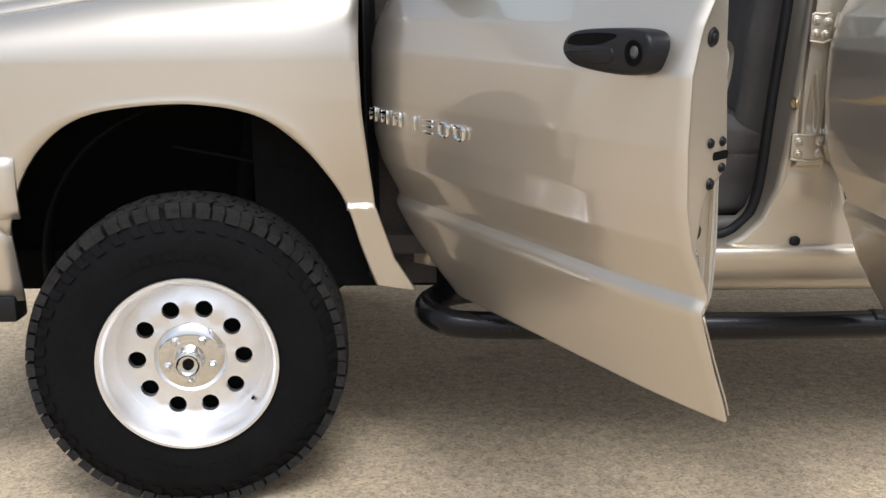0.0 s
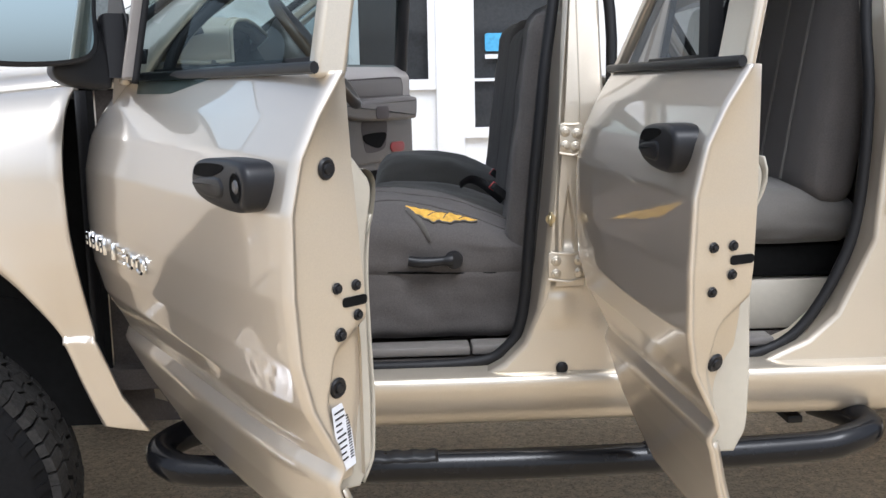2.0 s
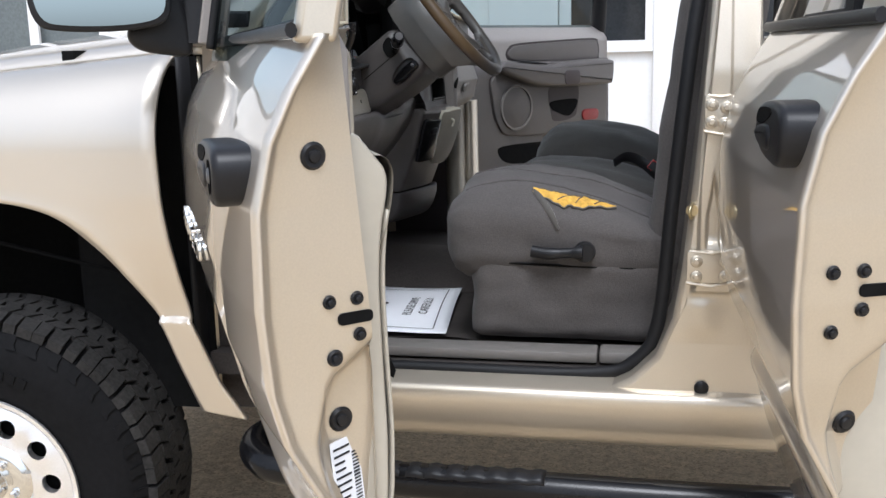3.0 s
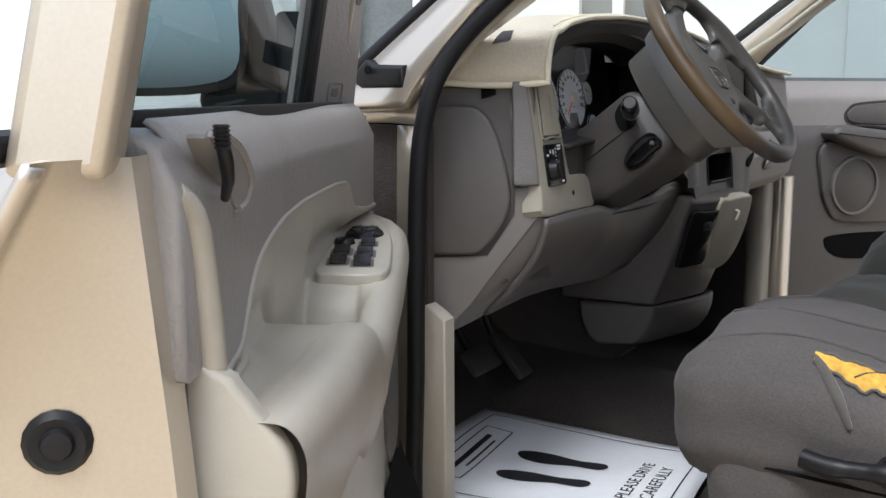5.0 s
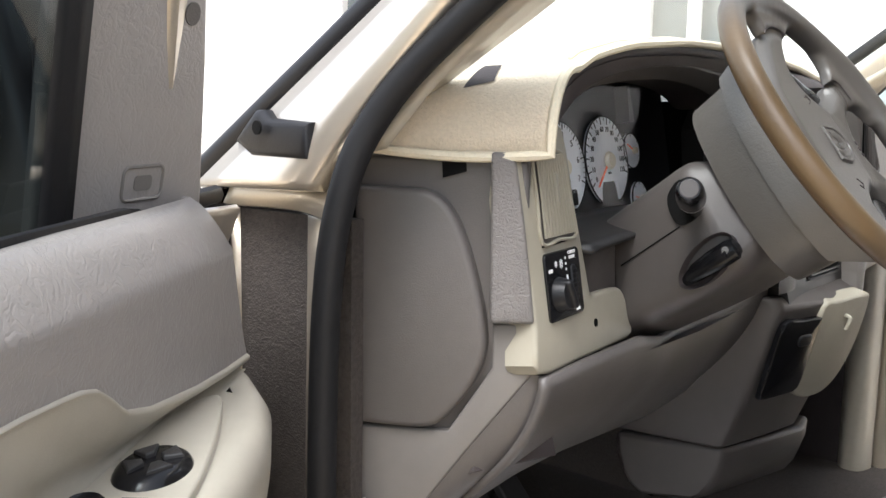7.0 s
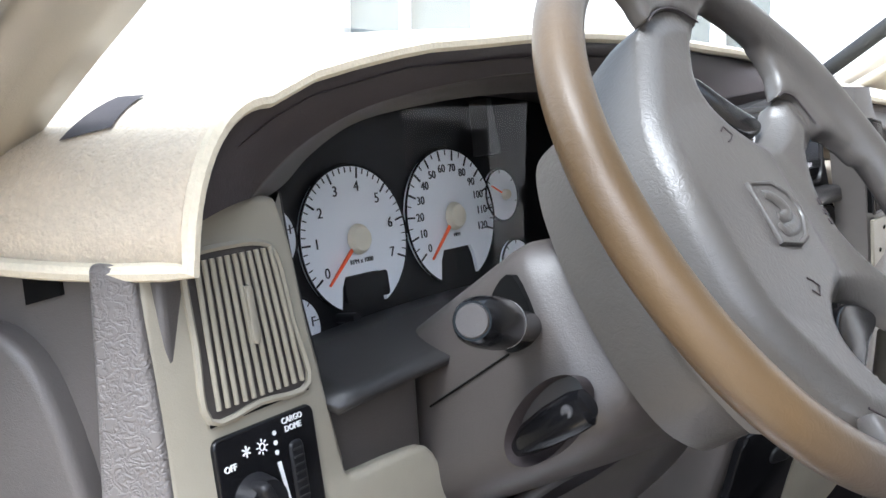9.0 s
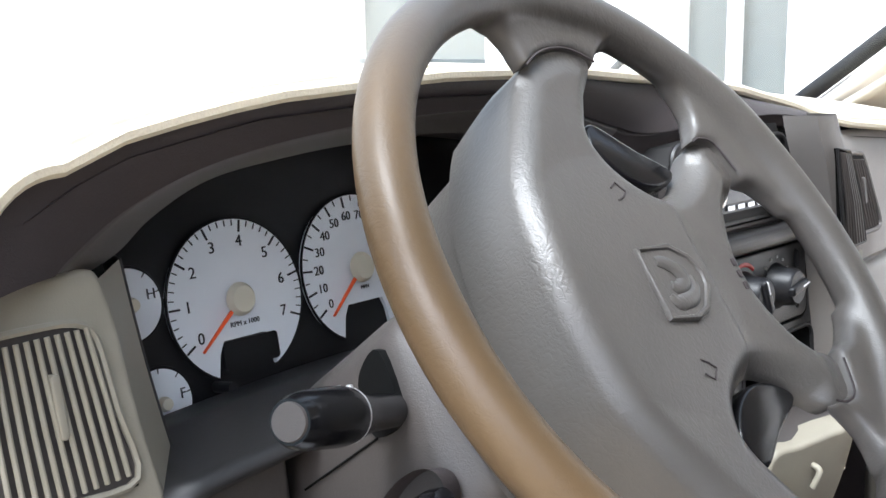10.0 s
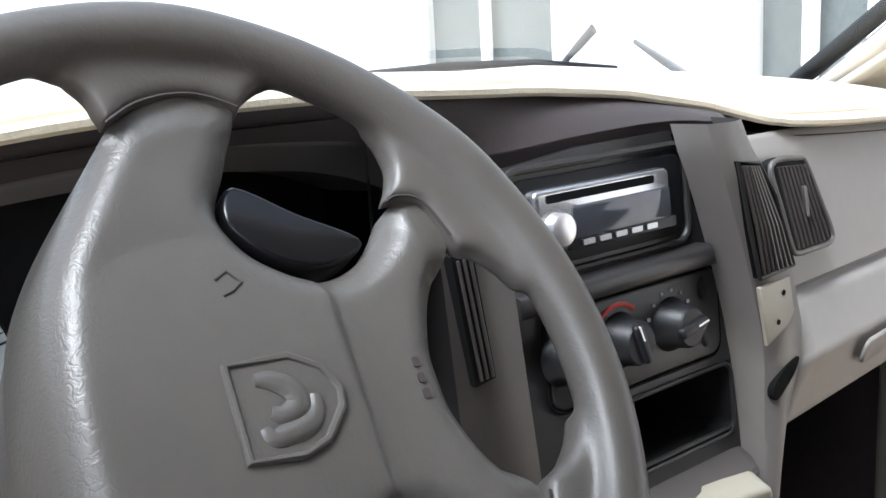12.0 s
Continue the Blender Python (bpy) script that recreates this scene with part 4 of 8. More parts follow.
def build_door(m, name, label, bulge, front_edge, rear_edge, sec, depth, belt=1.42, frame_front=0.0, frame_top=1.84, fixings=(), slot=1.079, knee=None, post=0.06, pane=None, crown=0.0, rake=0.036):
    """Outer skin, end face with its scoop, window frame and glass. Edges are tables of (z, distance from hinge)."""
    z0 = sec[0][0] + 0.005

    def outer(z):
        return bulge + lerp(sec, z)

    def skin(u, v):
        z = z0 + (belt - z0) * v
        a, b = lerp(front_edge, z), lerp(rear_edge, z)
        s = a + (b - a) * u
        fold = 0.022 * math.exp(-(u * (b - a) / 0.035) ** 2)  # the leading edge turns in
        return V(s, outer(z) - fold - crown * max(0.0, (s - 0.70) / 0.33) ** 2, z)

    door = part(name, grid(skin, 40, 150), GOLD, truck, label, m=m, smooth=30, solid=0.006, offset=-1)

    f0 = 0.785

    def face(u, v):
        z = f0 + (belt - f0) * v
        b = lerp(rear_edge, z) - 0.003
        o0, o1 = outer(z) - 0.004 - crown, -depth + (0.075 * max(0.0, z - 1.0) if depth > 0.1 else 0.0)
        edge = lerp([(0.02, 0.70), (0.06, 0.80), (0.14, 0.86), (0.27, 0.912), (0.40, 0.950), (0.45, 0.966), (0.50, 0.985), (0.60, 1.004), (0.78, 1.020), (1.0, 1.040)], u)
        k = 1 / (1 + math.exp(-max(-30, min(30, (z - edge) / 0.0045))))
        scoop = 0.036 * (1 - k) * min(1, 0.12 + u * 2.0)
        roll = 0.012 * math.exp(-(u / 0.05) ** 2)
        return V(b - 0.012 - rake * u - scoop + roll, o0 + (o1 - o0) * u, z)

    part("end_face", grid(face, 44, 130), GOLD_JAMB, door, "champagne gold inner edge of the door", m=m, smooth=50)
    if depth > 0.1:
        part("end_return", grid(lambda u, v: face(1.0, v).lerp(V(0.952, face(1.0, v).y, face(1.0, v).z), u), 3, 60), GOLD_JAMB, door, m=m, smooth=50)
    part("bottom_face", grid(lambda u, v: V(lerp(front_edge, f0) + 0.04 + (lerp(rear_edge, f0) - lerp(front_edge, f0) - 0.13) * u, outer(f0) - 0.004 - crown - (depth + outer(f0) - 0.004) * v, f0 + 0.004), 6, 4), GOLD_JAMB, door, m=m)
    part("skin_flange", grid(lambda u, v: V(lerp(rear_edge, z0 + (f0 - z0) * v) - 0.002 - 0.012 * u, outer(z0 + (f0 - z0) * v) - 0.004 - crown - 0.012 * u, z0 + 0.012 + (f0 - z0) * v), 2, 14), GOLD_JAMB, door, m=m, solid=0.003)

    def lean(z):
        return -0.20 * (z - belt)
    # window frame: rear post, top rail, front post, leaning inwards
    o_in = -depth + 0.02
    rs = lerp(rear_edge, belt)
    posts = []
    thin = knee is not None
    k0 = knee or (frame_front, frame_front + 0.24)
    for knots, o_out, o_back in (([(belt - 0.01, rs - post, rs - 0.030), (frame_top, rs - post - 0.02, rs - 0.060)], bulge - 0.085, -0.095 if depth > 0.1 else o_in), ([(belt - 0.01, k0[0], k0[0] + 0.05), (1.66, k0[1], k0[1] + 0.05), (frame_top, frame_front + 0.42, frame_front + 0.48)], bulge - (0.062 if thin else 0.085), bulge - (0.086 if thin else 0.108))):
        bm = bmesh.new()
        vs = []
        for z, a, b in knots:
            d = lean(z)
            vs.append([bm.verts.new((s, o + d, z)) for s, o in ((a, o_out), (b, o_out), (b, o_back), (a, o_back))])
        for lo, hi in zip(vs, vs[1:]):
            for k in range(4):
                bm.faces.new((lo[k], lo[(k + 1) % 4], hi[(k + 1) % 4], hi[k]))
        bm.faces.new(vs[-1])
        bm.faces.new(vs[0][::-1])
        posts.append(bm)
    d = lean(frame_top)
    posts.append(box(frame_front + 0.42, rs - 0.03, o_in + d, bulge - 0.085 + d, frame_top - 0.03, frame_top + 0.03))
    part("window_surround", merge(*posts), GOLD_JAMB, door, m=m, bevel=0.008)
    gl = part("window_glass", grid(lambda u, v: V((0.185 + 0.02 * v if thin else frame_front + 0.03 + 0.42 * v) * (1 - u) + (rs - 0.06 - 0.02 * v) * u, bulge - 0.101 + (0.046 * (1 - u) if thin else 0.0) + lean(belt + 0.4 * v), belt - 0.03 + (frame_top - belt + 0.02) * v), 6, 6), pane or SIDE_GLASS, door, "tinted side window glass", m=m, smooth=60)
    gl.visible_shadow = False
    part("belt_moulding", tube([(frame_front + 0.02, bulge - 0.079, belt + 0.006), (rs - 0.02, bulge - 0.079, belt + 0.004)], 0.009, seg=8, flat=0.8), BLACK, door, "black belt weatherstrip", m=m)
    part("inner_weatherstrip", box(max(frame_front, k0[0]) + (0.15 if thin else 0.24), rs - 0.07, bulge - 0.110, bulge - 0.103, belt - 0.006, belt + 0.021, 0.002), SEAL, door, m=m)
    # plugs, bolts and the latch slot on the end face
    for o, z, r in fixings:
        u = max(0.03, min(0.97, (outer(z) - crown - o) / (outer(z) - crown + depth - (0.075 * max(0.0, z - 1.0) if depth > 0.1 else 0.0))))
        v = (z - f0) / (belt - f0)
        p, du, dv = face(u, v), face(u + 0.02, v) - face(u - 0.02, v), face(u, v + 0.01) - face(u, v - 0.01)
        nn = du.cross(dv).normalized()
        if nn.x < 0:
            nn = -nn
        bb = basis(p + nn * 0.001, du, dv)
        if bb.col[2].xyz.dot(nn) < 0:
            bb = bb @ Matrix.Rotation(math.pi, 4, "X")
        part("plug" if r > 0.01 else "latch_screw", lathe([(0, 0.0075), (r * 0.42, 0.006), (r * 0.5, 0.003), (r * 0.8, 0.004), (r, 0.0)], 16, m @ bb), BLACK, door)
    p, q = face(0.99, (slot - f0) / (belt - f0)), face(0.99 - 0.045 / (depth + 0.03), (slot - f0) / (belt - f0))
    q.y = min(q.y, p.y + 0.045)
    part("latch", prism(rrect(0.048, 0.015, 0.006), 0.002, m @ basis((p + q) / 2, q - p, (0, 0, 1)), back=-0.002), DARK, door, "dark door latch slot")
    return door, face


def build_handle(door, m, s0, s1, zc, o, label, lock=True):
    """A recessed pull handle in a rounded escutcheon, with its key lock."""
    L, h = s1 - s0, 0.076
    f = m @ basis(((s0 + s1) / 2, o, zc), (1, 0, 0), (0, 0, 1)) @ Matrix.Diagonal((1, 1, -1, 1))
    out = smooth_loop([(-L / 2, -0.006), (-L / 2 + 0.02, 0.026), (-0.02, 0.036), (L / 2 - 0.035, 0.036), (L / 2 - 0.002, 0.022), (L / 2, -0.012), (L / 2 - 0.02, -0.036), (0.02, -0.040), (-L / 2 + 0.035, -0.030)], 5)
    f2 = m @ basis(((s0 + s1) / 2, o, zc), (-1, 0, 0), (0, 0, 1))
    body = prism([(-p.x, p.y) for p in out], 0.020, f2, r=0.010, back=-0.035)
    part("door_handle", body, BLACK, door, label)
    part("handle_recess", prism([(-p.x, p.y) for p in smooth_loop([(-L / 2 + 0.02, 0.010), (-L / 2 + 0.045, 0.025), (0.02, 0.029), (0.035, 0.022), (-0.02, 0.008), (-L / 2 + 0.04, 0.006)], 4)], 0.0212, f2, back=0.0), DARK, door)
    part("handle_grip", prism([(-p.x, p.y) for p in smooth_loop([(-L / 2 + 0.012, -0.008), (-L / 2 + 0.04, 0.004), (0.02, 0.008), (0.022, -0.022), (-L / 2 + 0.05, -0.022)], 4)], 0.0235, f2, r=0.006), BLACK, door)
    if not lock:
        return
    part("key_recess", lathe([(0.0, 0.0195), (0.02, 0.0205), (0.022, 0.0215), (0.019, 0.0215)], 24, f2 @ Matrix.Translation((-(L / 2 - 0.036), -0.002, 0))), DARK, door)
    part("key_lock", lathe([(0, 0.0235), (0.007, 0.0235), (0.010, 0.021), (0.0105, 0.018)], 20, f2 @ Matrix.Translation((-(L / 2 - 0.034), 0.0, 0))), DULL, door, "dull grey key lock")


REAR_SEC = [(0.56, -0.142), (0.59, -0.133), (0.70, -0.096)] + SECTION[3:]
front_door, f_face = build_door(FRONT, "front_door", "champagne gold front door swung wide open", 0.041, [(0.56, -0.045), (0.60, -0.075), (0.66, -0.115), (0.74, -0.155), (0.82, -0.172), (1.0, -0.176), (1.28, -0.168), (1.34, -0.14), (1.42, -0.075)], [(0.56, 0.985), (0.60, 0.993), (0.70, 1.008), (0.80, 1.020), (0.95, 1.030), (1.1, 1.034), (1.28, 1.034), (1.42, 1.040)], SECTION, 0.13, frame_front=-0.12, fixings=((-0.057, 1.281, 0.017), (-0.084, 0.938, 0.017), (-0.069, 1.103, 0.009), (-0.106, 1.103, 0.009), (-0.108, 1.057, 0.009), (-0.073, 1.032, 0.011)), knee=(0.0, 0.055), crown=0.024)
build_handle(front_door, FRONT, 0.735, 0.975, 1.258, 0.036, "black plastic pull handle with a key lock")
rear_door, _ = build_door(REAR, "rear_door", "champagne gold rear door swung square to the truck", 0.041, [(0.56, 0.16), (0.62, 0.10), (0.70, 0.045), (0.82, 0.015), (1.0, 0.0), (1.42, 0.0)], [(0.56, 0.705), (0.62, 0.718), (0.70, 0.735), (0.80, 0.758), (0.90, 0.784), (1.0, 0.818), (1.10, 0.838), (1.2, 0.845), (1.42, 0.845)], REAR_SEC, 0.085, frame_front=0.03, fixings=((-0.048, 0.925, 0.017), (-0.003, 1.139, 0.009), (-0.041, 1.139, 0.009), (-0.042, 1.092, 0.009), (-0.006, 1.066, 0.009)), slot=1.115, post=0.15, pane=TINTED, rake=0.046)
build_handle(rear_door, REAR, 0.60, 0.79, 1.292, 0.036, "black plastic pull handle", False)

# maker's sticker with printed bars on the front door's edge
fu, fv = min(((i / 60, j / 60) for i in range(2, 59) for j in range(2, 59)), key=lambda q: (f_face(*q) - V(f_face(*q).x, -0.088, 0.862)).length)
STICK = FRONT @ basis(f_face(fu, fv), f_face(fu + 0.25, fv) - f_face(fu - 0.15, fv), f_face(fu, fv + 0.03) - f_face(fu, fv - 0.03))
part("sticker", prism(rrect(0.052, 0.105, 0.002), 0.0012, STICK @ Matrix.Translation((0, 0, -0.006))), PAPER, front_door, "white paper data sticker")
bars = bmesh.new()
random.seed(2)
for k in range(9):
    w = 0.018 + 0.012 * random.random()
    bmesh.ops.create_cube(bars, size=1, matrix=Matrix.Translation((-0.022 + w / 2, 0.042 - 0.0095 * k, 0)) @ Matrix.Diagonal((w, 0.0028, 0.0008, 1)))
for k in range(16):
    bmesh.ops.create_cube(bars, size=1, matrix=Matrix.Translation((0.0165, 0.03 - 0.0045 * k, 0)) @ Matrix.Diagonal((0.011, 0.0012 + 0.0014 * random.random(), 0.0008, 1)))
tagged(part("sticker_print", bars, INK, front_door, m=STICK @ Matrix.Translation((0, 0, -0.0066))), kind="stuff")

# chrome badge, as plain upright and ringed shapes
random.seed(3)
for k in range(7):
    s = -0.113 + 0.072 * k + (0.02 if k > 2 else 0)
    f2 = FRONT @ basis((s, 0.040 - 0.022 * math.exp(-((s + 0.17) / 0.035) ** 2), 1.055), (-1, 0, 0), (0, 0, 1)) @ Matrix.Diagonal((2.0, 1.2, 1.3, 1))
    w, h = 0.024, 0.030
    if k in (0, 1, 2):
        bm = merge(prism(rrect(0.006, h, 0.002, 2, -0.008), 0.006, r=0.0015), prism(rrect(0.006, h * 0.9, 0.002, 2, 0.008), 0.006, r=0.0015), prism(rrect(0.016, 0.006, 0.002, 2, 0, 0.009), 0.006, r=0.0015), prism(rrect(0.012, 0.005, 0.002, 2, 0, -0.002), 0.006, r=0.0015))
    elif k == 3:
        bm = prism(rrect(0.007, h, 0.002, 2), 0.006, r=0.0015)
    elif k == 4:
        bm = merge(prism(rrect(w, 0.006, 0.002, 2, 0, 0.012), 0.006, r=0.0015), prism(rrect(w, 0.006, 0.002, 2, 0, 0.001), 0.006, r=0.0015), prism(rrect(w, 0.006, 0.002, 2, 0, -0.012), 0.006, r=0.0015))
    else:
        bm = tube([(a[0], a[1], 0.002) for a in rrect(w - 0.005, h - 0.005, 0.008, 4)], 0.0036, True, 6)
    bm.transform(f2)
    part("badge", bm, CHROME, front_door, "raised chrome badge bar" if k == 0 else "")

# inner trim of the front door
BOUND = [(-0.10, 1.284), (0.02, 1.285), (0.12, 1.293), (0.20, 1.304), (0.235, 1.314), (0.25, 1.330), (0.265, 1.341), (0.285, 1.346), (0.345, 1.349), (0.51, 1.347), (0.60, 1.342), (0.68, 1.337), (0.73, 1.331), (0.755, 1.324), (0.775, 1.312), (0.79, 1.296), (0.805, 1.284), (0.83, 1.277), (0.98, 1.277)]
S_STEPS = [0.0, 0.06, 0.12, 0.16, 0.20, 0.22, 0.232, 0.24, 0.248, 0.256, 0.264, 0.272, 0.282, 0.30, 0.34, 0.38, 0.41, 0.43, 0.445, 0.46, 0.475, 0.49, 0.51, 0.535, 0.56, 0.585, 0.605, 0.62, 0.632, 0.644, 0.656, 0.668, 0.685, 0.71, 0.735, 0.755, 0.77, 0.78, 0.79, 0.80, 0.81, 0.825, 0.85, 0.88, 0.91, 0.925, 0.94]


def trim_o(s, z):
    """How far the trim's face stands in from the hinge line."""
    return -0.060 - 0.030 * min(1, max(0, (1.437 - z) / 0.045)) ** 0.5 + 0.008 * min(1, max(0, (1.39 - z) / 0.09)) - 0.022 * max(0, (s - 0.6) / 0.37) - 0.004 * math.sin(9 * s)


def front_s(z):
    return max(-0.085, 0.024 + (z - 1.417) * 0.55)


def upper_trim(u, v):
    i = u * (len(S_STEPS) + 1)
    s = S_STEPS[max(0, min(round(i) - 2, len(S_STEPS) - 1))]
    b = lerp(BOUND, s)
    z = 1.436 + (b - 1.436) * v / 0.6 if v <= 0.6 else b - (b - 1.12) * (v - 0.6) / 0.4
    o = trim_o(s, z)
    s = front_s(z) + (0.94 - front_s(z)) * s / 0.94
    if i < 1.5:  # the end turns in towards the hinge
        o = -0.01 if i < 0.5 else o + 0.012
        s -= 0.006
    if v > 0.605 and S_STEPS[max(0, min(round(i) - 2, len(S_STEPS) - 1))] < 0.80:
        o += 0.030
    return V(s, o, z)


part("upper_trim", grid(upper_trim, len(S_STEPS) + 1, 40), TAUPE_HIDE, front_door, "taupe hide-grained upper door trim", m=FRONT, solid=0.003, smooth=60)
TRIM_D = [(0.76, 0.0), (0.775, 0.022), (0.80, 0.031), (0.90, 0.034), (1.0, 0.031), (1.106, 0.029), (1.167, 0.033), (1.203, 0.039), (1.233, 0.047), (1.255, 0.046), (1.270, 0.038), (1.282, 0.022), (1.290, 0.004), (1.30, 0.0)]


def trim_end(s0, s1, out=0.0, k=1.0):
    """The rear end of a door's trim as a solid slice, seen from behind the door."""
    zs = [0.762 + 0.006 * i for i in range(92)]
    pts = [(-0.122 + out - k * ease(TRIM_D, z), z) for z in zs if z < 1.30] + [(-0.116 + out, 1.305), (-0.085 + out, 1.305), (-0.085 + out, 0.762)]
    return prism(pts, s1, Matrix(((0, 0, 1, 0), (1, 0, 0, 0), (0, 1, 0, 0), (0, 0, 0, 1))), r=0.005, back=s0)


part("trim_edge", trim_end(0.925, 0.940, 0.004), PALE, front_door, "pale taupe rear edge of the door trim", m=FRONT, smooth=50)
part("upper_edge", prism([(-0.1135, 1.30), (-0.1135, 1.40), (-0.102, 1.425), (-0.085, 1.432), (-0.07, 1.432), (-0.07, 1.30)], 0.966, FRONT @ Matrix(((0, 0, 1, 0), (1, 0, 0, 0), (0, 1, 0, 0), (0, 0, 0, 1))), r=0.005, back=0.93), TAUPE_HIDE, front_door)
part("edge_strip", tube(smooth_loop([(0.957, -0.106, 1.398), (0.944, -0.112, 1.385), (0.935, -0.114, 1.35), (0.928, -0.116, 1.28), (0.926, -0.116, 1.14)], 5, False), 0.009, seg=12), PALE, front_door, "pale upright strip at the trim's rear edge", m=FRONT, smooth=60)
part("pocket_mouth", prism([(-0.156, 1.035), (-0.160, 1.02), (-0.180, 0.968), (-0.176, 0.958), (-0.160, 0.968)], 0.88, FRONT @ Matrix(((0, 0, 1, 0), (1, 0, 0, 0), (0, 1, 0, 0), (0, 0, 0, 1))), back=0.30), DARK, front_door, "dark mouth of the map pocket")


def lower_trim(u, v):
    z = 1.20 - 0.435 * v
    s = 0.03 + 0.905 * u
    f = min(1, max(0, (s - 0.05) / 0.5))
    return V(s, -0.098 - 0.026 * f - ease(TRIM_D, z) * (0.25 + 0.75 * f) - 0.045 * math.exp(-((z - 0.90) / 0.10) ** 2) * math.exp(-((s - 0.55) / 0.28) ** 4), z)


part("lower_trim", grid(lower_trim, 24, 36), PALE, front_door, "pale lower door trim, its taupe darkened for shade with a map pocket", m=FRONT, solid=0.004, smooth=60)
ARM_SHELF = [(0.0, 1.272), (0.40, 1.258), (0.445, 1.252), (0.47, 1.205), (0.50, 1.17), (0.60, 1.165), (0.625, 1.185), (0.645, 1.245), (0.665, 1.262), (0.75, 1.268), (0.97, 1.27)]
ARM_GRIP = [(0.0, 1.272), (0.42, 1.258), (0.50, 1.243), (0.57, 1.232), (0.63, 1.246), (0.665, 1.264), (0.75, 1.270), (0.97, 1.272)]
ARM_OUT = [(-0.1, -0.084), (0.0, -0.090), (0.04, -0.118), (0.10, -0.143), (0.18, -0.155), (0.30, -0.164), (0.42, -0.170), (0.5, -0.172), (0.65, -0.178), (0.8, -0.180), (0.97, -0.168)]
ARM_IN = [(0.0, -0.064), (0.2, -0.064), (0.44, -0.068), (0.6, -0.068), (0.66, -0.076), (0.78, -0.092), (0.82, -0.106), (0.97, -0.118)]


def arm_rows():
    """The armrest's section at each step: the scooped wall, the shelf or cup, the grip, the underside."""
    rows = []
    for s in S_STEPS:
        b, sh, g, out, inn = lerp(BOUND, s), lerp(ARM_SHELF, s), lerp(ARM_GRIP, s), lerp(ARM_OUT, s), lerp(ARM_IN, s)
        ot = trim_o(s, b) - 0.002
        sh = min(sh, b - 0.004)
        pts = [(ot + 0.004, b + 0.003), (ot - 0.002, b), (ot + 0.001, b - 0.006), ((ot + inn) / 2, (b + sh) / 2), (inn, sh + 0.25 * (b - sh)), (inn - 0.003, sh + 0.003), (inn - 0.014, sh), (min(inn - 0.016, out + 0.046), sh), (min(inn - 0.017, out + 0.040), sh + 0.4 * (g - sh)), (out + 0.034, g - 0.008 * (1 if g - sh > 0.02 else 0.1)), (out + 0.024, g), (out + 0.012, g - 0.002), (out + 0.003, g - 0.012), (out, g - 0.032), (out + 0.008, g - 0.08), (min(out + 0.03, -0.10), g - 0.13), (-0.095, g - 0.17)]
        line = smooth_loop([(p[0], p[1], 0) for p in pts], 3, False)
        s2 = front_s(b) + (0.94 - front_s(b)) * s / 0.94
        rows.append([(s2, p.x, p.y) for p in line])
    return rows


ARM = arm_rows()
part("armrest", grid(lambda u, v: V(*ARM[round(u * (len(ARM) - 1))][round(v * (len(ARM[0]) - 1))]), len(ARM) - 1, len(ARM[0]) - 1), PALE, front_door, "pale taupe armrest with a hollow behind the pull grip", m=FRONT, smooth=80)
POD = FRONT @ Matrix(((1, 0, 0, 0), (0, 1, 0, 0), (-0.034, 0, 1, 1.2735), (0, 0, 0, 1)))
pod_out = smooth_loop([(0.045, -0.090), (0.10, -0.112), (0.20, -0.136), (0.32, -0.150), (0.41, -0.156), (0.435, -0.142), (0.436, -0.10), (0.42, -0.078), (0.30, -0.072), (0.18, -0.070), (0.09, -0.070)], 5)
part("switch_pod", prism([(q.x, q.y) for q in pod_out], 0.005, POD, r=0.003, back=-0.012), PALE, front_door, "pale window-switch plate")
for (s, o), (w, h) in (((0.268, -0.116), (0.036, 0.024)), ((0.320, -0.092), (0.046, 0.026)), ((0.330, -0.120), (0.046, 0.026)), ((0.374, -0.096), (0.044, 0.026)), ((0.382, -0.124), (0.044, 0.026))):
    sx = POD @ Matrix.Translation((s, o, 0)) @ Matrix.Rotation(radians(-6), 4, "Z")
    part("switch_well", prism(rrect(w, h, 0.005), 0.0054, sx, back=0.0), TAUPE, front_door)
    lo, hi = 0.006, 0.0115
    bm = bmesh.new()
    pr = [(-w * 0.36, lo), (-w * 0.36, hi), (-w * 0.20, hi - 0.001), (w * 0.02, hi - 0.004), (w * 0.25, hi - 0.002), (w * 0.38, hi - 0.004), (w * 0.38, lo)]
    rk = prism(pr, h * 0.36, sx @ Matrix(((1, 0, 0, 0), (0, 0, 1, 0), (0, 1, 0, 0), (0, 0, 0, 1))), back=-h * 0.36)
    part("window_switch", rk, GLOSS_BLACK, front_door, "black rocker switch", bevel=0.0012)
part("lock_switch", lathe([(0.0, 0.009), (0.007, 0.0095), (0.010, 0.012), (0.012, 0.010), (0.0135, 0.005)], 24, POD @ Matrix.Translation((0.263, -0.086, 0))), GLOSS_BLACK, front_door, "round black switch")
mdial = part("mirror_switch", lathe([(0.0, 0.0105), (0.010, 0.0115), (0.019, 0.012), (0.023, 0.009), (0.025, 0.005)], 32, POD @ Matrix.Translation((0.200, -0.102, 0)) @ Matrix.Diagonal((1.4, 1.0, 1, 1))), GLOSS_BLACK, front_door, "gloss black mirror switch")
for k in range(4):
    a = radians(45 + 90 * k)
    part("arrow_key", prism([(0.006, -0.003), (0.017, -0.008), (0.017, 0.008), (0.006, 0.003)], 0.0145, POD @ Matrix.Translation((0.200, -0.102, 0)) @ Matrix.Diagonal((1.4, 1.0, 1, 1)) @ Matrix.Rotation(a, 4, "Z"), r=0.0015, back=0.009), CHARCOAL, mdial)
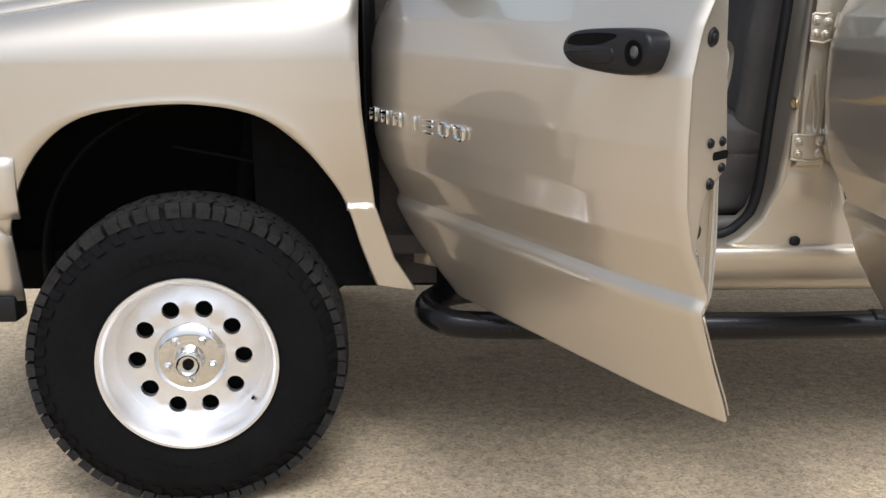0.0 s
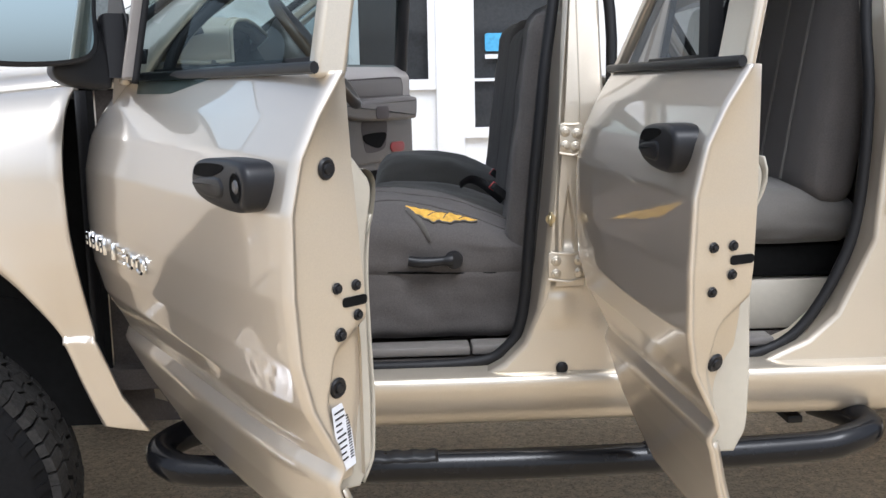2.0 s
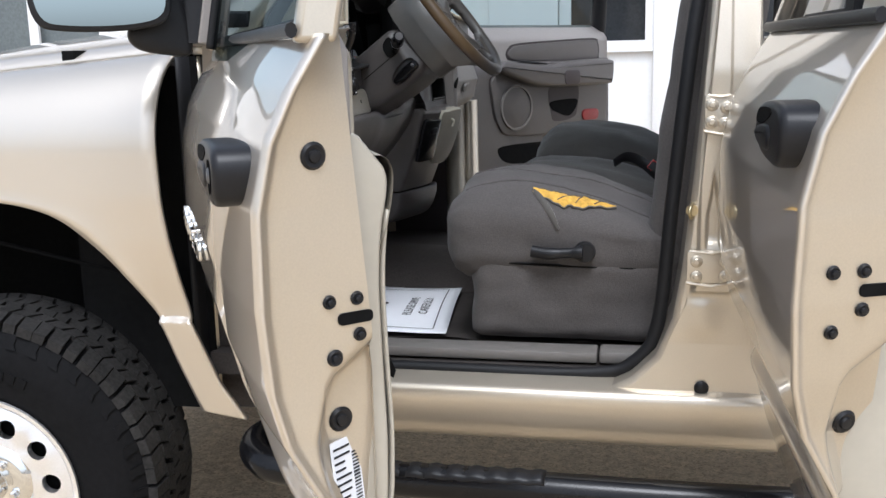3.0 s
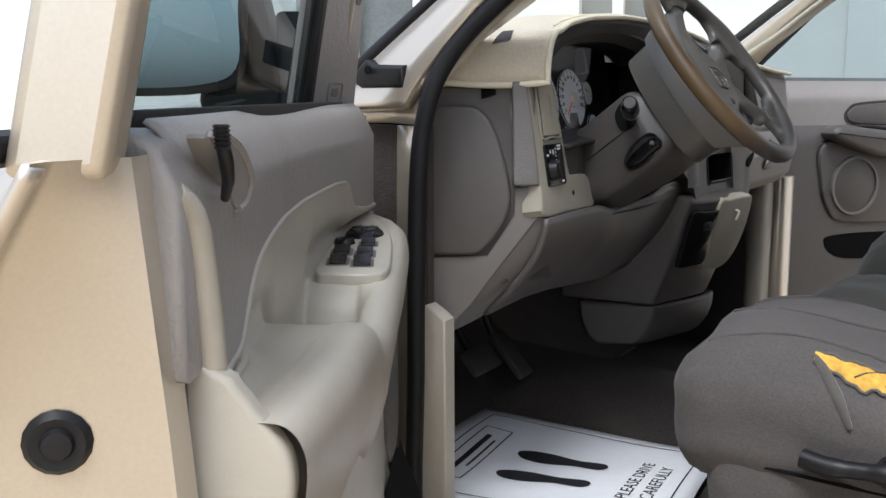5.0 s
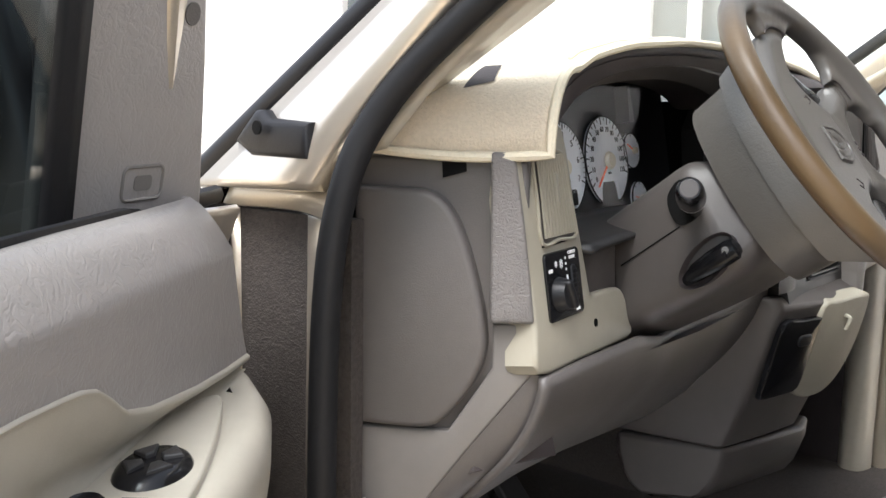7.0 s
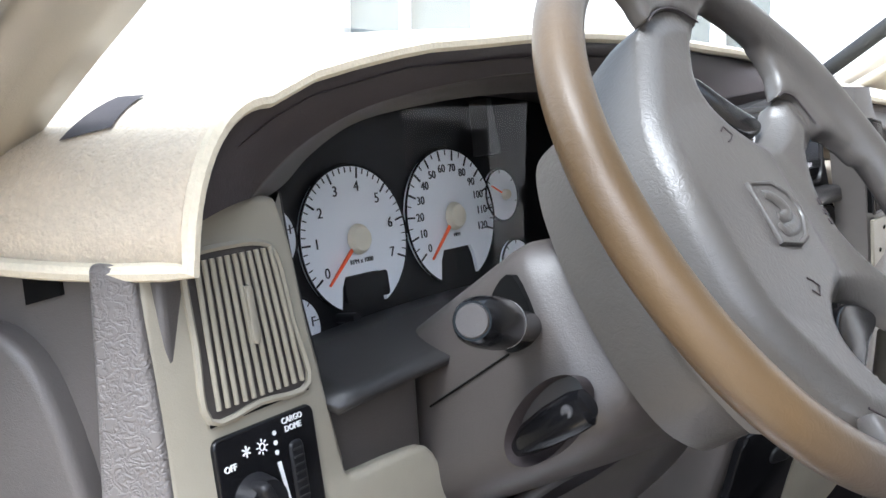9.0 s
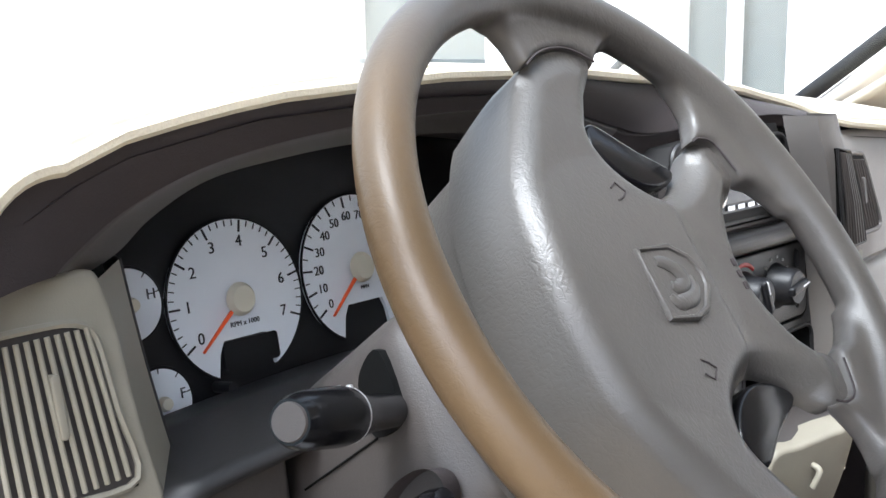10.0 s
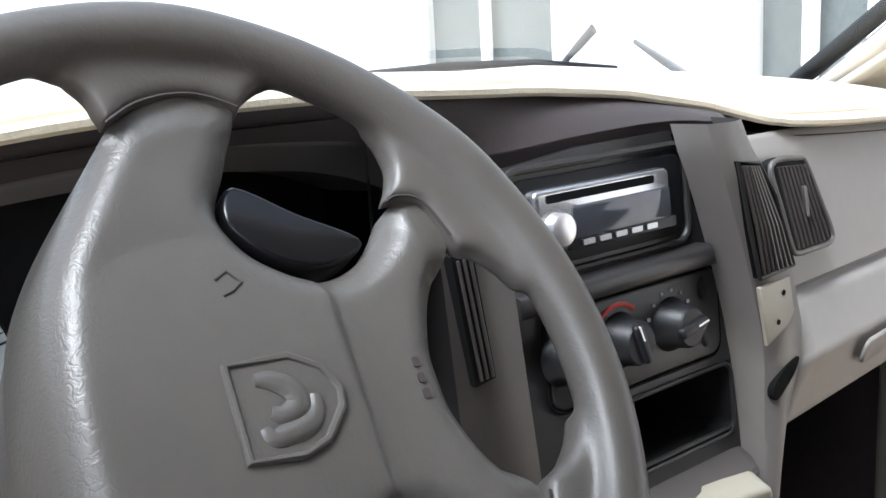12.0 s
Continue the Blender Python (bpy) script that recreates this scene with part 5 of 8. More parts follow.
# speaker grille low at the front of the door
part("speaker_grille", prism(rrect(0.15, 0.19, 0.05, 6), 0.006, FRONT @ basis((0.06, -0.112, 1.02), (-1, 0, 0), (0, 0, 1)), r=0.004, back=-0.01), TAUPE, front_door, "ribbed taupe speaker grille")
# lock button in its half-round hollow
hollow = [(q.x, q.y) for q in smooth_loop([(0.933, 1.4265), (0.92, 1.4285), (0.888, 1.424), (0.859, 1.415), (0.832, 1.401), (0.825, 1.3905), (0.831, 1.381), (0.848, 1.379), (0.872, 1.392), (0.906, 1.411)], 3)]
LOCK = FRONT @ Matrix(((1, 0, 0, 0.0), (0, -0.20, -1, -0.1125 + 0.20 * 1.40), (0, 1, 0, 0), (0, 0, 0, 1)))
part("lock_recess", prism(hollow, 0.0030, LOCK, back=-0.01), STRIP, front_door, "pale half-round hollow for the lock button")
part("recess_rim", tube([LOCK @ V(x, z, 0.003) for x, z in hollow[:22]], 0.0028, False, 8), TAUPE_HIDE, front_door)
BUTTON = [(0.898, -0.118, 1.391), (0.912, -0.124, 1.403), (0.924, -0.1265, 1.414), (0.930, -0.127, 1.421), (0.933, -0.127, 1.433)]
part("lock_button", tube([FRONT @ V(*p) for p in BUTTON], [0.0028, 0.0038, 0.0042, 0.0040, 0.0040], seg=14), BLACK, front_door, "ribbed black lock button")
for k in range(6):
    part("button_rib", lathe([(0.0040, -0.0009), (0.0050, 0), (0.0040, 0.0009)], 16, Matrix.Translation(FRONT @ V(0.9305 + 0.0005 * k, -0.127, 1.4215 + 0.0023 * k))), BLACK, front_door)
# inner sail trim at the front of the window, with its button
SAIL = [(0.157, 1.422), (0.001, 1.420), (0.028, 1.545), (0.056, 1.66), (0.176, 1.66)]


def sail_o(s, z):
    """The slanting inner face of the trim between the mirror and the window."""
    return -0.062 + 0.26 * s - 0.20 * (z - 1.42)


def sail_mesh(th):
    bm = prism(SAIL, 0.0, None, back=-1.0)
    for v in bm.verts:
        s, z, d = v.co
        v.co = (s, sail_o(s, z) + (0 if d > -0.5 else th), z)
    return bm


part("sail_trim", sail_mesh(0.03), TAUPE_HIDE, front_door, "taupe trim beside the mirror", m=FRONT, bevel=0.005)
BTN = FRONT @ basis((0.083, sail_o(0.083, 1.452) - 0.001, 1.452), (-1, -0.26, 0), (0, -0.2, 1))
part("sail_button", merge(tube([BTN @ V(x, y, 0.0006) for x, y in rrect(0.046, 0.026, 0.006)], 0.0014, True, 6), prism(rrect(0.020, 0.012, 0.004), 0.002, BTN, r=0.0012)), TAUPE_LIGHT, front_door, "small moulded button")
part("sail_screw", disc(0.009, 0.0015, FRONT @ basis((0.057, sail_o(0.057, 1.58) - 0.001, 1.58), (-1, -0.26, 0), (0, -0.2, 1)), 20), TAUPE_MID, front_door)
CH_IN = [(s, sail_o(s, z), z) for s, z in ((0.156, 1.412), (0.163, 1.50), (0.170, 1.60), (0.175, 1.66))]
CH_OUT = [(s, sail_o(s, z), z) for s, z in ((0.187, 1.412), (0.194, 1.50), (0.201, 1.60), (0.206, 1.66))]
part("run_channel", ribbon(CH_IN, CH_OUT), SEAL, front_door, "black window channel", m=FRONT, solid=0.014)

# outside mirror
mir = FRONT @ basis((0.155, 0.176, 1.553), (0, 1, 0), (0, 0, 1))
mo = [1.06 * q for q in smooth_loop([(-0.115, -0.075), (-0.06, -0.098), (0.06, -0.100), (0.112, -0.082), (0.125, 0.0), (0.112, 0.08), (0.04, 0.10), (-0.07, 0.098), (-0.118, 0.07), (-0.12, 0.0)], 5)]
part("mirror_housing", prism([(q.x, q.y) for q in mo], 0.012, mir, r=0.008, back=-0.085, taper=0.72), BLACK, front_door, "black outside mirror housing")
part("mirror_glass", prism([(q.x * 0.90, q.y * 0.88) for q in mo], 0.0145, mir, back=0.010), MIRROR, front_door, "mirror glass reflecting the sky")
MOUNT = [(0.016, 1.405), (0.018, 1.46), (0.023, 1.49), (0.030, 1.52), (0.040, 1.56), (0.051, 1.60), (0.075, 1.63), (0.11, 1.62), (0.11, 1.475), (0.128, 1.462), (0.135, 1.442), (0.127, 1.424), (0.105, 1.411), (0.06, 1.403)]
part("mirror_mount", prism([(q.x, q.y) for q in smooth_loop(MOUNT, 3)], 0.115, FRONT @ Matrix(((0, 0, 1, 0), (1, 0, 0, 0), (0, 1, 0, 0), (0, 0, 0, 1))), r=0.012, back=0.05), BLACK, front_door, "black folding mirror mount")
part("mount_foot", prism([(-0.06, 1.425), (0.0, 1.48), (0.04, 1.525), (0.075, 1.56), (0.105, 1.56), (0.115, 1.425)], 0.030, FRONT @ Matrix(((1, 0, 0, 0), (0, 0, 1, 0), (0, 1, 0, 0), (0, 0, 0, 1))), r=0.012, back=-0.030), BLACK, front_door, "black mirror foot on the door")
part("mirror_sail", prism([(-0.11, 1.425), (0.15, 1.425), (0.14, 1.52), (0.10, 1.60), (0.0, 1.60)], 0.004, FRONT @ Matrix(((1, 0, 0, 0), (0, 0, 1, -0.020), (0, 1, 0, 0), (0, 0, 0, 1)))), BLACK, front_door, "black mirror mounting plate")

# inner trim of the rear door
part("upper_trim", grid(lambda u, v: V(0.03 + 0.66 * u, -0.05 - 0.035 * min(1, v * 2.3) ** 0.6, 1.43 - 0.24 * v), 16, 16), TAUPE_HIDE, rear_door, "taupe hide-grained upper door trim", m=REAR, solid=0.004)
part("lower_trim", grid(lambda u, v: V(0.05 + 0.65 * u, -0.086 - 0.050 * math.exp(-((v - 0.06) / 0.16) ** 2), 1.27 - 0.50 * v), 16, 24), PALE, rear_door, "pale lower door trim, its taupe darkened for shade with armrest", m=REAR, solid=0.004)
part("trim_edge", trim_end(0.68, 0.704, 0.040), PALE, rear_door, m=REAR, smooth=50)
part("run_channel", box(0.60, 0.645, -0.075, -0.050, 1.42, 1.8), SEAL, rear_door, m=REAR)

# far front door, open towards the building
FAR = Matrix.Translation((0, 2 * MID, 0)) @ Matrix.Diagonal((1, -1, 1, 1)) @ door_frame(-0.10, 2.47, 0.60, -0.80)
far_door = part("passenger_door", grid(lambda u, v: V(-0.15 + 1.18 * u, 0.041 + lerp(SECTION, 0.57 + 0.85 * v), 0.57 + 0.85 * v), 10, 40), GOLD, truck, "champagne gold passenger door swung open with taupe trim", m=FAR, solid=0.006)


def inside(o):
    """The far door's trim plane, o metres from its hinge line, facing the cab."""
    return FAR @ Matrix(((1, 0, 0, 0), (0, 0, -1, o), (0, 1, 0, 0), (0, 0, 0, 1)))


def outline(pts, n=5):
    return [(q.x, q.y) for q in smooth_loop(pts, n)]


part("upper_trim", grid(lambda u, v: V(-0.12 + 1.15 * u, -0.05 - 0.075 * min(1, v * 2.6) ** 0.6, 1.50 - 0.16 * v), 10, 14), TAUPE_HIDE, far_door, "taupe hide-grained upper door trim", m=FAR, solid=0.004)
# Darker taupe than the near door's trim: the cab side's shade is in the colour.
part("lower_trim", grid(lambda u, v: V(-0.12 + 1.155 * u, -0.128 - 0.004 * math.sin(math.pi * v), 1.352 - 0.71 * v), 8, 10), TAUPE, far_door, "lower door trim, its taupe darkened for shade", m=FAR, solid=0.004)
part("trim_inset_gap", prism(outline([(0.372, 1.375), (0.385, 1.405), (0.44, 1.424), (0.70, 1.436), (0.93, 1.442), (0.966, 1.42), (0.970, 1.37), (0.93, 1.345), (0.6, 1.345), (0.41, 1.352)]), 0.0, inside(-0.1285), back=-0.012), TAUPE_DARK, far_door)
part("trim_inset", prism(outline([(0.382, 1.377), (0.395, 1.400), (0.45, 1.416), (0.70, 1.428), (0.925, 1.433), (0.956, 1.415), (0.960, 1.37), (0.92, 1.350), (0.6, 1.350), (0.42, 1.357)]), 0.004, inside(-0.1285), r=0.003, back=-0.012), TAUPE, far_door, "taupe cloth inset panel")
POCKET_OUT = [(0.30, 1.30), (0.283, 1.172), (0.318, 1.078), (0.376, 1.043), (0.57, 1.032), (0.78, 1.036), (0.98, 1.045), (1.01, 1.10), (1.012, 1.25), (0.98, 1.30), (0.6, 1.31)]
part("panel_gap", prism(outline([(0.65 + (x - 0.65) * 1.012, 1.17 + (z - 1.17) * 1.03) for x, z in POCKET_OUT]), 0.0, inside(-0.1335), back=-0.006), TAUPE_DARK, far_door)
part("door_panel", prism(outline(POCKET_OUT), 0.010, inside(-0.1335), r=0.006, back=-0.006), TAUPE, far_door, "raised door panel, its taupe darkened for shade")
ARM = [(0.283, 1.318), (0.31, 1.352), (0.42, 1.345), (0.56, 1.332), (0.66, 1.340), (0.85, 1.350), (0.99, 1.345), (1.008, 1.32), (1.00, 1.25), (0.97, 1.238), (0.80, 1.236), (0.60, 1.238), (0.48, 1.252), (0.38, 1.280)]
arm_pad = part("armrest", prism(outline(ARM, 4), 0.060, inside(-0.135), r=0.018, back=-0.004), TAUPE, far_door, "armrest with a pull handle, its taupe darkened for shade")
part("switch_panel", prism(outline([(0.38, 1.350), (0.44, 1.351), (0.55, 1.340), (0.56, 1.334), (0.42, 1.344)]), 0.050, inside(-0.135), r=0.002), BLACK, arm_pad, "black window switches")
part("pull_recess", prism(rrect(0.10, 0.062, 0.02, 4, 0.715, 1.275), 0.0625, inside(-0.135), r=0.002), TAUPE_DARK, arm_pad)
part("pull_cup", prism(outline([(0.625, 1.240), (0.80, 1.240), (0.803, 1.13), (0.77, 1.095), (0.67, 1.085), (0.635, 1.11)]), 0.0, inside(-0.1445), back=-0.01), TAUPE_DARK, far_door, "recess below the armrest")
part("pull_slot", prism(outline([(0.632, 1.172), (0.79, 1.178), (0.796, 1.145), (0.76, 1.110), (0.72, 1.108), (0.66, 1.128), (0.635, 1.14)]), 0.002, inside(-0.1445), back=-0.01), DARK, far_door, "dark slot of the latch")
part("speaker_ring", lathe([(0.096, 0.0), (0.094, 0.008), (0.086, 0.008), (0.085, 0.0)], 36, FAR @ basis((0.414, -0.1435, 1.158), (1, 0, 0), (0, 0, 1))), TAUPE_LIGHT, far_door)
part("speaker_grille", lathe([(0.086, 0.0), (0.084, 0.003), (0.05, 0.007), (0.0, 0.009)], 32, FAR @ basis((0.414, -0.1435, 1.158), (1, 0, 0), (0, 0, 1))), TAUPE_MID, far_door, "round speaker grille")
part("courtesy_lamp", prism(rrect(0.115, 0.05, 0.024, 5), 0.006, inside(-0.1435) @ Matrix.Translation((0.893, 1.103, 0)), r=0.004), LAMP_RED, far_door, "dull red courtesy lamp")
part("map_pocket", prism(outline([(0.31, 0.985), (0.40, 1.002), (0.62, 1.000), (0.80, 0.99), (0.78, 0.93), (0.40, 0.92)]), 0.003, inside(-0.1325), back=-0.006), DARK, far_door, "dark map pocket opening")
part("window_surround", merge(tube([(1.04, -0.06, 1.42), (0.98, -0.14, 1.84)], 0.035), tube([(-0.1, -0.06, 1.42), (0.36, -0.14, 1.84)], 0.03), tube([(0.36, -0.14, 1.84), (0.98, -0.14, 1.84)], 0.03)), SEAL, far_door, "dark window surround", m=FAR)
g = part("window_glass", grid(lambda u, v: V(-0.08 + 0.44 * v + (1.06 - 0.46 * v) * u, -0.06 - 0.08 * v, 1.40 + 0.44 * v), 4, 4), SIDE_GLASS, far_door, m=FAR)
g.visible_shadow = False

# ---- dashboard ----
dash = thing("dashboard", (0.0, 3.48, 0.9), "taupe and sand moulded plastic dashboard with white-faced gauges", "dashboard")
BROW = [(2.70, 1.474), (2.765, 1.480), (2.772, 1.484), (2.784, 1.50), (2.80, 1.523), (2.823, 1.543), (2.872, 1.562), (2.96, 1.578), (3.10, 1.586), (3.29, 1.586), (3.45, 1.578), (3.56, 1.566), (3.68, 1.545), (3.76, 1.524), (3.90, 1.513), (4.05, 1.503), (4.24, 1.50)]


def brow_x(y):
    return lerp([(2.772, 0.125), (2.9, 0.118), (3.3, 0.118), (3.6, 0.122), (3.70, 0.135), (3.8, 0.165), (4.24, 0.16)], y)


def dash_top(u, v):
    """From the rear edge of the brow forward to the windscreen."""
    y = 2.815 + 1.425 * u
    xb, zb = brow_x(y) - 0.004, lerp(BROW, y) - 0.010
    xf = -0.18 - 0.16 * math.sin(math.pi * u)
    zf = 1.50 + 0.065 * min(1, 4 * min(u, 1 - u)) ** 0.5
    return V(xb + (xf - xb) * v, y, zb + (zf - zb) * v + 0.014 * math.sin(math.pi * v))


part("dash_top", grid(dash_top, 48, 14), TAUPE_DARK, dash, "dark taupe dash top", smooth=60)


# end panel beside the door, with its removable cover
FUSE = basis((-0.046, 2.700, 1.43), (0.93, 0.37, 0), (0, 0, 1))


def fuse_pts(*pts):
    return [((x + 0.046) / 0.93, z - 1.43) for x, z in pts]


END = fuse_pts((-0.052, 1.462), (0.112, 1.462), (0.119, 1.30), (0.112, 1.245), (0.06, 1.16), (0.02, 1.10), (-0.04, 1.05), (-0.055, 1.06))
part("end_panel", prism(END, -0.008, FUSE, back=-0.10), TAUPE, dash, "taupe end panel", bevel=0.004)
curve = smooth_loop([(0.0, 1.432, 0), (0.026, 1.429, 0), (0.048, 1.408, 0), (0.066, 1.360, 0), (0.079, 1.30, 0), (0.078, 1.262, 0), (0.062, 1.226, 0), (0.038, 1.196, 0), (0.020, 1.188, 0), (-0.005, 1.187, 0)], 4, False)
cov = fuse_pts(*[(q.x, q.y) for q in curve], (-0.046, 1.187), (-0.046, 1.432))
part("fuse_cover", prism(cov, 0.010, FUSE, r=0.007, back=-0.008), TAUPE, dash, "taupe removable side cover")
part("end_skirt", prism(fuse_pts((-0.052, 1.182), (0.045, 1.186), (0.086, 1.255), (0.086, 1.300), (0.122, 1.303), (0.122, 1.25), (0.062, 1.165), (0.022, 1.105), (-0.03, 1.045), (-0.052, 1.05)), 0.002, FUSE, r=0.003, back=-0.09), TAUPE_LIGHT, dash, "pale taupe lower end trim")
part("end_pad", ribbon([(0.0934, 2.735, 1.304), (0.0885, 2.740, 1.39), (0.0843, 2.743, 1.470)], [(0.1290, 2.7600, 1.304), (0.1170, 2.7585, 1.39), (0.1035, 2.7560, 1.470)]), PAD_GRAIN, dash, "taupe grained end pad", solid=0.02, offset=1, bevel=0.004)
part("tape_patch", prism(fuse_pts((0.034, 1.442), (0.056, 1.449), (0.054, 1.475), (0.032, 1.475)), -0.005, FUSE, back=-0.008), DARK, dash)
part("kick_trim", prism([(-0.046, 0.70), (0.008, 0.70), (0.006, 1.085), (-0.006, 1.094), (-0.030, 1.108), (-0.046, 1.10)], 0.0, Matrix(((1, 0, 0, 0), (0, 0, -1, 2.665), (0, 1, 0, 0), (0, 0, 0, 1))), back=-0.03, r=0.004), PALE, dash, "pale taupe kick trim")

# sand-coloured bezel round the vent and the lamp switch
BZ = basis((0.118, 2.760, 1.37), (-0.075, 1, 0), (-0.16, -0.04, 1))
bez = [(q.x, q.y) for q in smooth_loop([(0.0, -0.075), (0.0, 0.0), (0.0, 0.07), (0.006, 0.100), (0.022, 0.119), (0.051, 0.126), (0.085, 0.127), (0.104, 0.126), (0.110, 0.121), (0.1135, 0.108), (0.117, 0.088), (0.121, 0.04), (0.130, -0.018), (0.134, -0.048), (0.138, -0.057), (0.154, -0.059), (0.194, -0.060), (0.220, -0.065), (0.234, -0.088), (0.238, -0.121), (0.18, -0.123), (0.09, -0.121), (0.0, -0.116)], 3)]
part("bezel", prism(bez, 0.0, BZ, r=0.005, back=-0.035), TAN, dash, "sand-coloured vent bezel")
VENT_IN = [(0.031, 0.092), (0.039, 0.099), (0.063, 0.100), (0.088, 0.098), (0.099, 0.088), (0.104, 0.05), (0.109, 0.011), (0.070, 0.0105), (0.033, 0.010), (0.0315, 0.05)]
vent = part("vent", prism([(q.x, q.y) for q in smooth_loop(VENT_IN, 4)], 0.0008, BZ, back=-0.02), TAUPE_MID, dash, "sand slatted air vent")
for k in range(11):
    part("slat", tube([BZ @ V(0.0385 + 0.0066 * k, 0.013, 0.0026), BZ @ V(0.0375 + 0.0062 * k, 0.05, 0.0036), BZ @ V(0.0385 + 0.0056 * k, 0.096, 0.0026)], 0.0016, seg=8), SLAT, vent)
part("vent_rim", tube([BZ @ V(q.x, q.y, 0.0015) for q in smooth_loop([(0.0695 + (x - 0.0695) * 1.03, 0.055 + (y - 0.055) * 1.03) for x, y in VENT_IN], 4)], 0.0022, True, 6), SLAT, vent)
part("vent_wheel", prism(rrect(0.005, 0.034, 0.0025, 3, 0.071, 0.060), 0.0065, BZ, r=0.001, back=0.0), SLAT, vent)
part("vent_gap", tube([BZ @ V(0.0325, 0.0055, 0.0006), BZ @ V(0.110, 0.0065, 0.0006)], 0.0012, seg=6), DARK, vent)
BS = BZ @ Matrix.Translation((0.0123, 0.0144, -0.0055)) @ Matrix.Diagonal((0.93, 0.97, 1, 1))
sw = part("lamp_switch_panel", prism(rrect(0.086, 0.072, 0.006, 4, 0.062, -0.053), 0.0085, BS, r=0.002, back=0.0), GLOSS_BLACK, dash, "black headlamp switch panel")
part("lamp_knob", merge(lathe([(0.0, 0.012), (0.015, 0.012), (0.017, 0.006), (0.0185, 0)], 28, BS @ Matrix.Translation((0.045, -0.062, 0.0085))), prism(rrect(0.009, 0.034, 0.004, 4), 0.018, BS @ Matrix.Translation((0.045, -0.062, 0.0085)) @ Matrix.Rotation(radians(25), 4, "Z"), r=0.004)), BLACK, sw, "black rotary lamp knob")
part("dimmer_wheel", prism(rrect(0.012, 0.040, 0.004, 3, 0.084, -0.055), 0.0105, BS, r=0.002, back=0.005), BLACK, sw)
for k in range(7):
    part("wheel_rib", prism(rrect(0.009, 0.0012, 0.0004, 1, 0.084, -0.040 - 0.005 * k), 0.0114, BS, back=0.010), CHARCOAL, sw)
part("marking", letters("OFF", 0.0055, BS @ Matrix.Translation((0.029, -0.036, 0.0088))), WHITE_INK, sw)
part("marking", letters("CARGO\nDOME", 0.0052, BS @ Matrix.Translation((0.084, -0.024, 0.0088))), WHITE_INK, sw)
icons = merge(*[prism(rrect(0.003, 0.003, 0.0014, 2, 0.0675, -0.026 - 0.006 * k), 0.0091, BS, back=0.008) for k in range(3)], prism([(0.0665, -0.044), (0.0695, -0.044), (0.0735, -0.070), (0.0715, -0.070)], 0.0091, BS, back=0.008), *[prism(rrect(0.0010, 0.007, 0.0004, 2), 0.0091, BS @ Matrix.Translation((0.043, -0.030, 0)) @ Matrix.Rotation(radians(a), 4, "Z"), back=0.008) for a in (-60, 0, 60)], tube([BS @ V(0.056 + 0.0022 * math.cos(radians(a)), -0.031 + 0.0022 * math.sin(radians(a)), 0.0088) for a in range(0, 360, 45)], 0.0005, True, 5), *[prism(rrect(0.0007, 0.0018, 0.0003, 2, 0, 0.0040), 0.0091, BS @ Matrix.Translation((0.056, -0.031, 0)) @ Matrix.Rotation(radians(45 * k), 4, "Z"), back=0.008) for k in range(8)])
part("marking", icons, WHITE_INK, sw)
part("marking", letters("DIM", 0.005, BS @ Matrix.Translation((0.087, -0.083, 0.0088))), WHITE_INK, sw)
part("bezel_hole", disc(0.0045, 0.0008, BZ @ Matrix.Translation((0.139, -0.090, 0.0)), 14), DARK, dash)

# instrument cluster
CL = basis((0.018, 2.880, 1.351), (0, 1, 0), (-0.18, 0, 1))
cluster = part("instrument_cluster", prism(rrect(0.50, 0.24, 0.03, 5, 0.21, 0.095), 0.0, CL, back=-0.03), DIAL_BLACK, dash, "black instrument cluster with white dials")


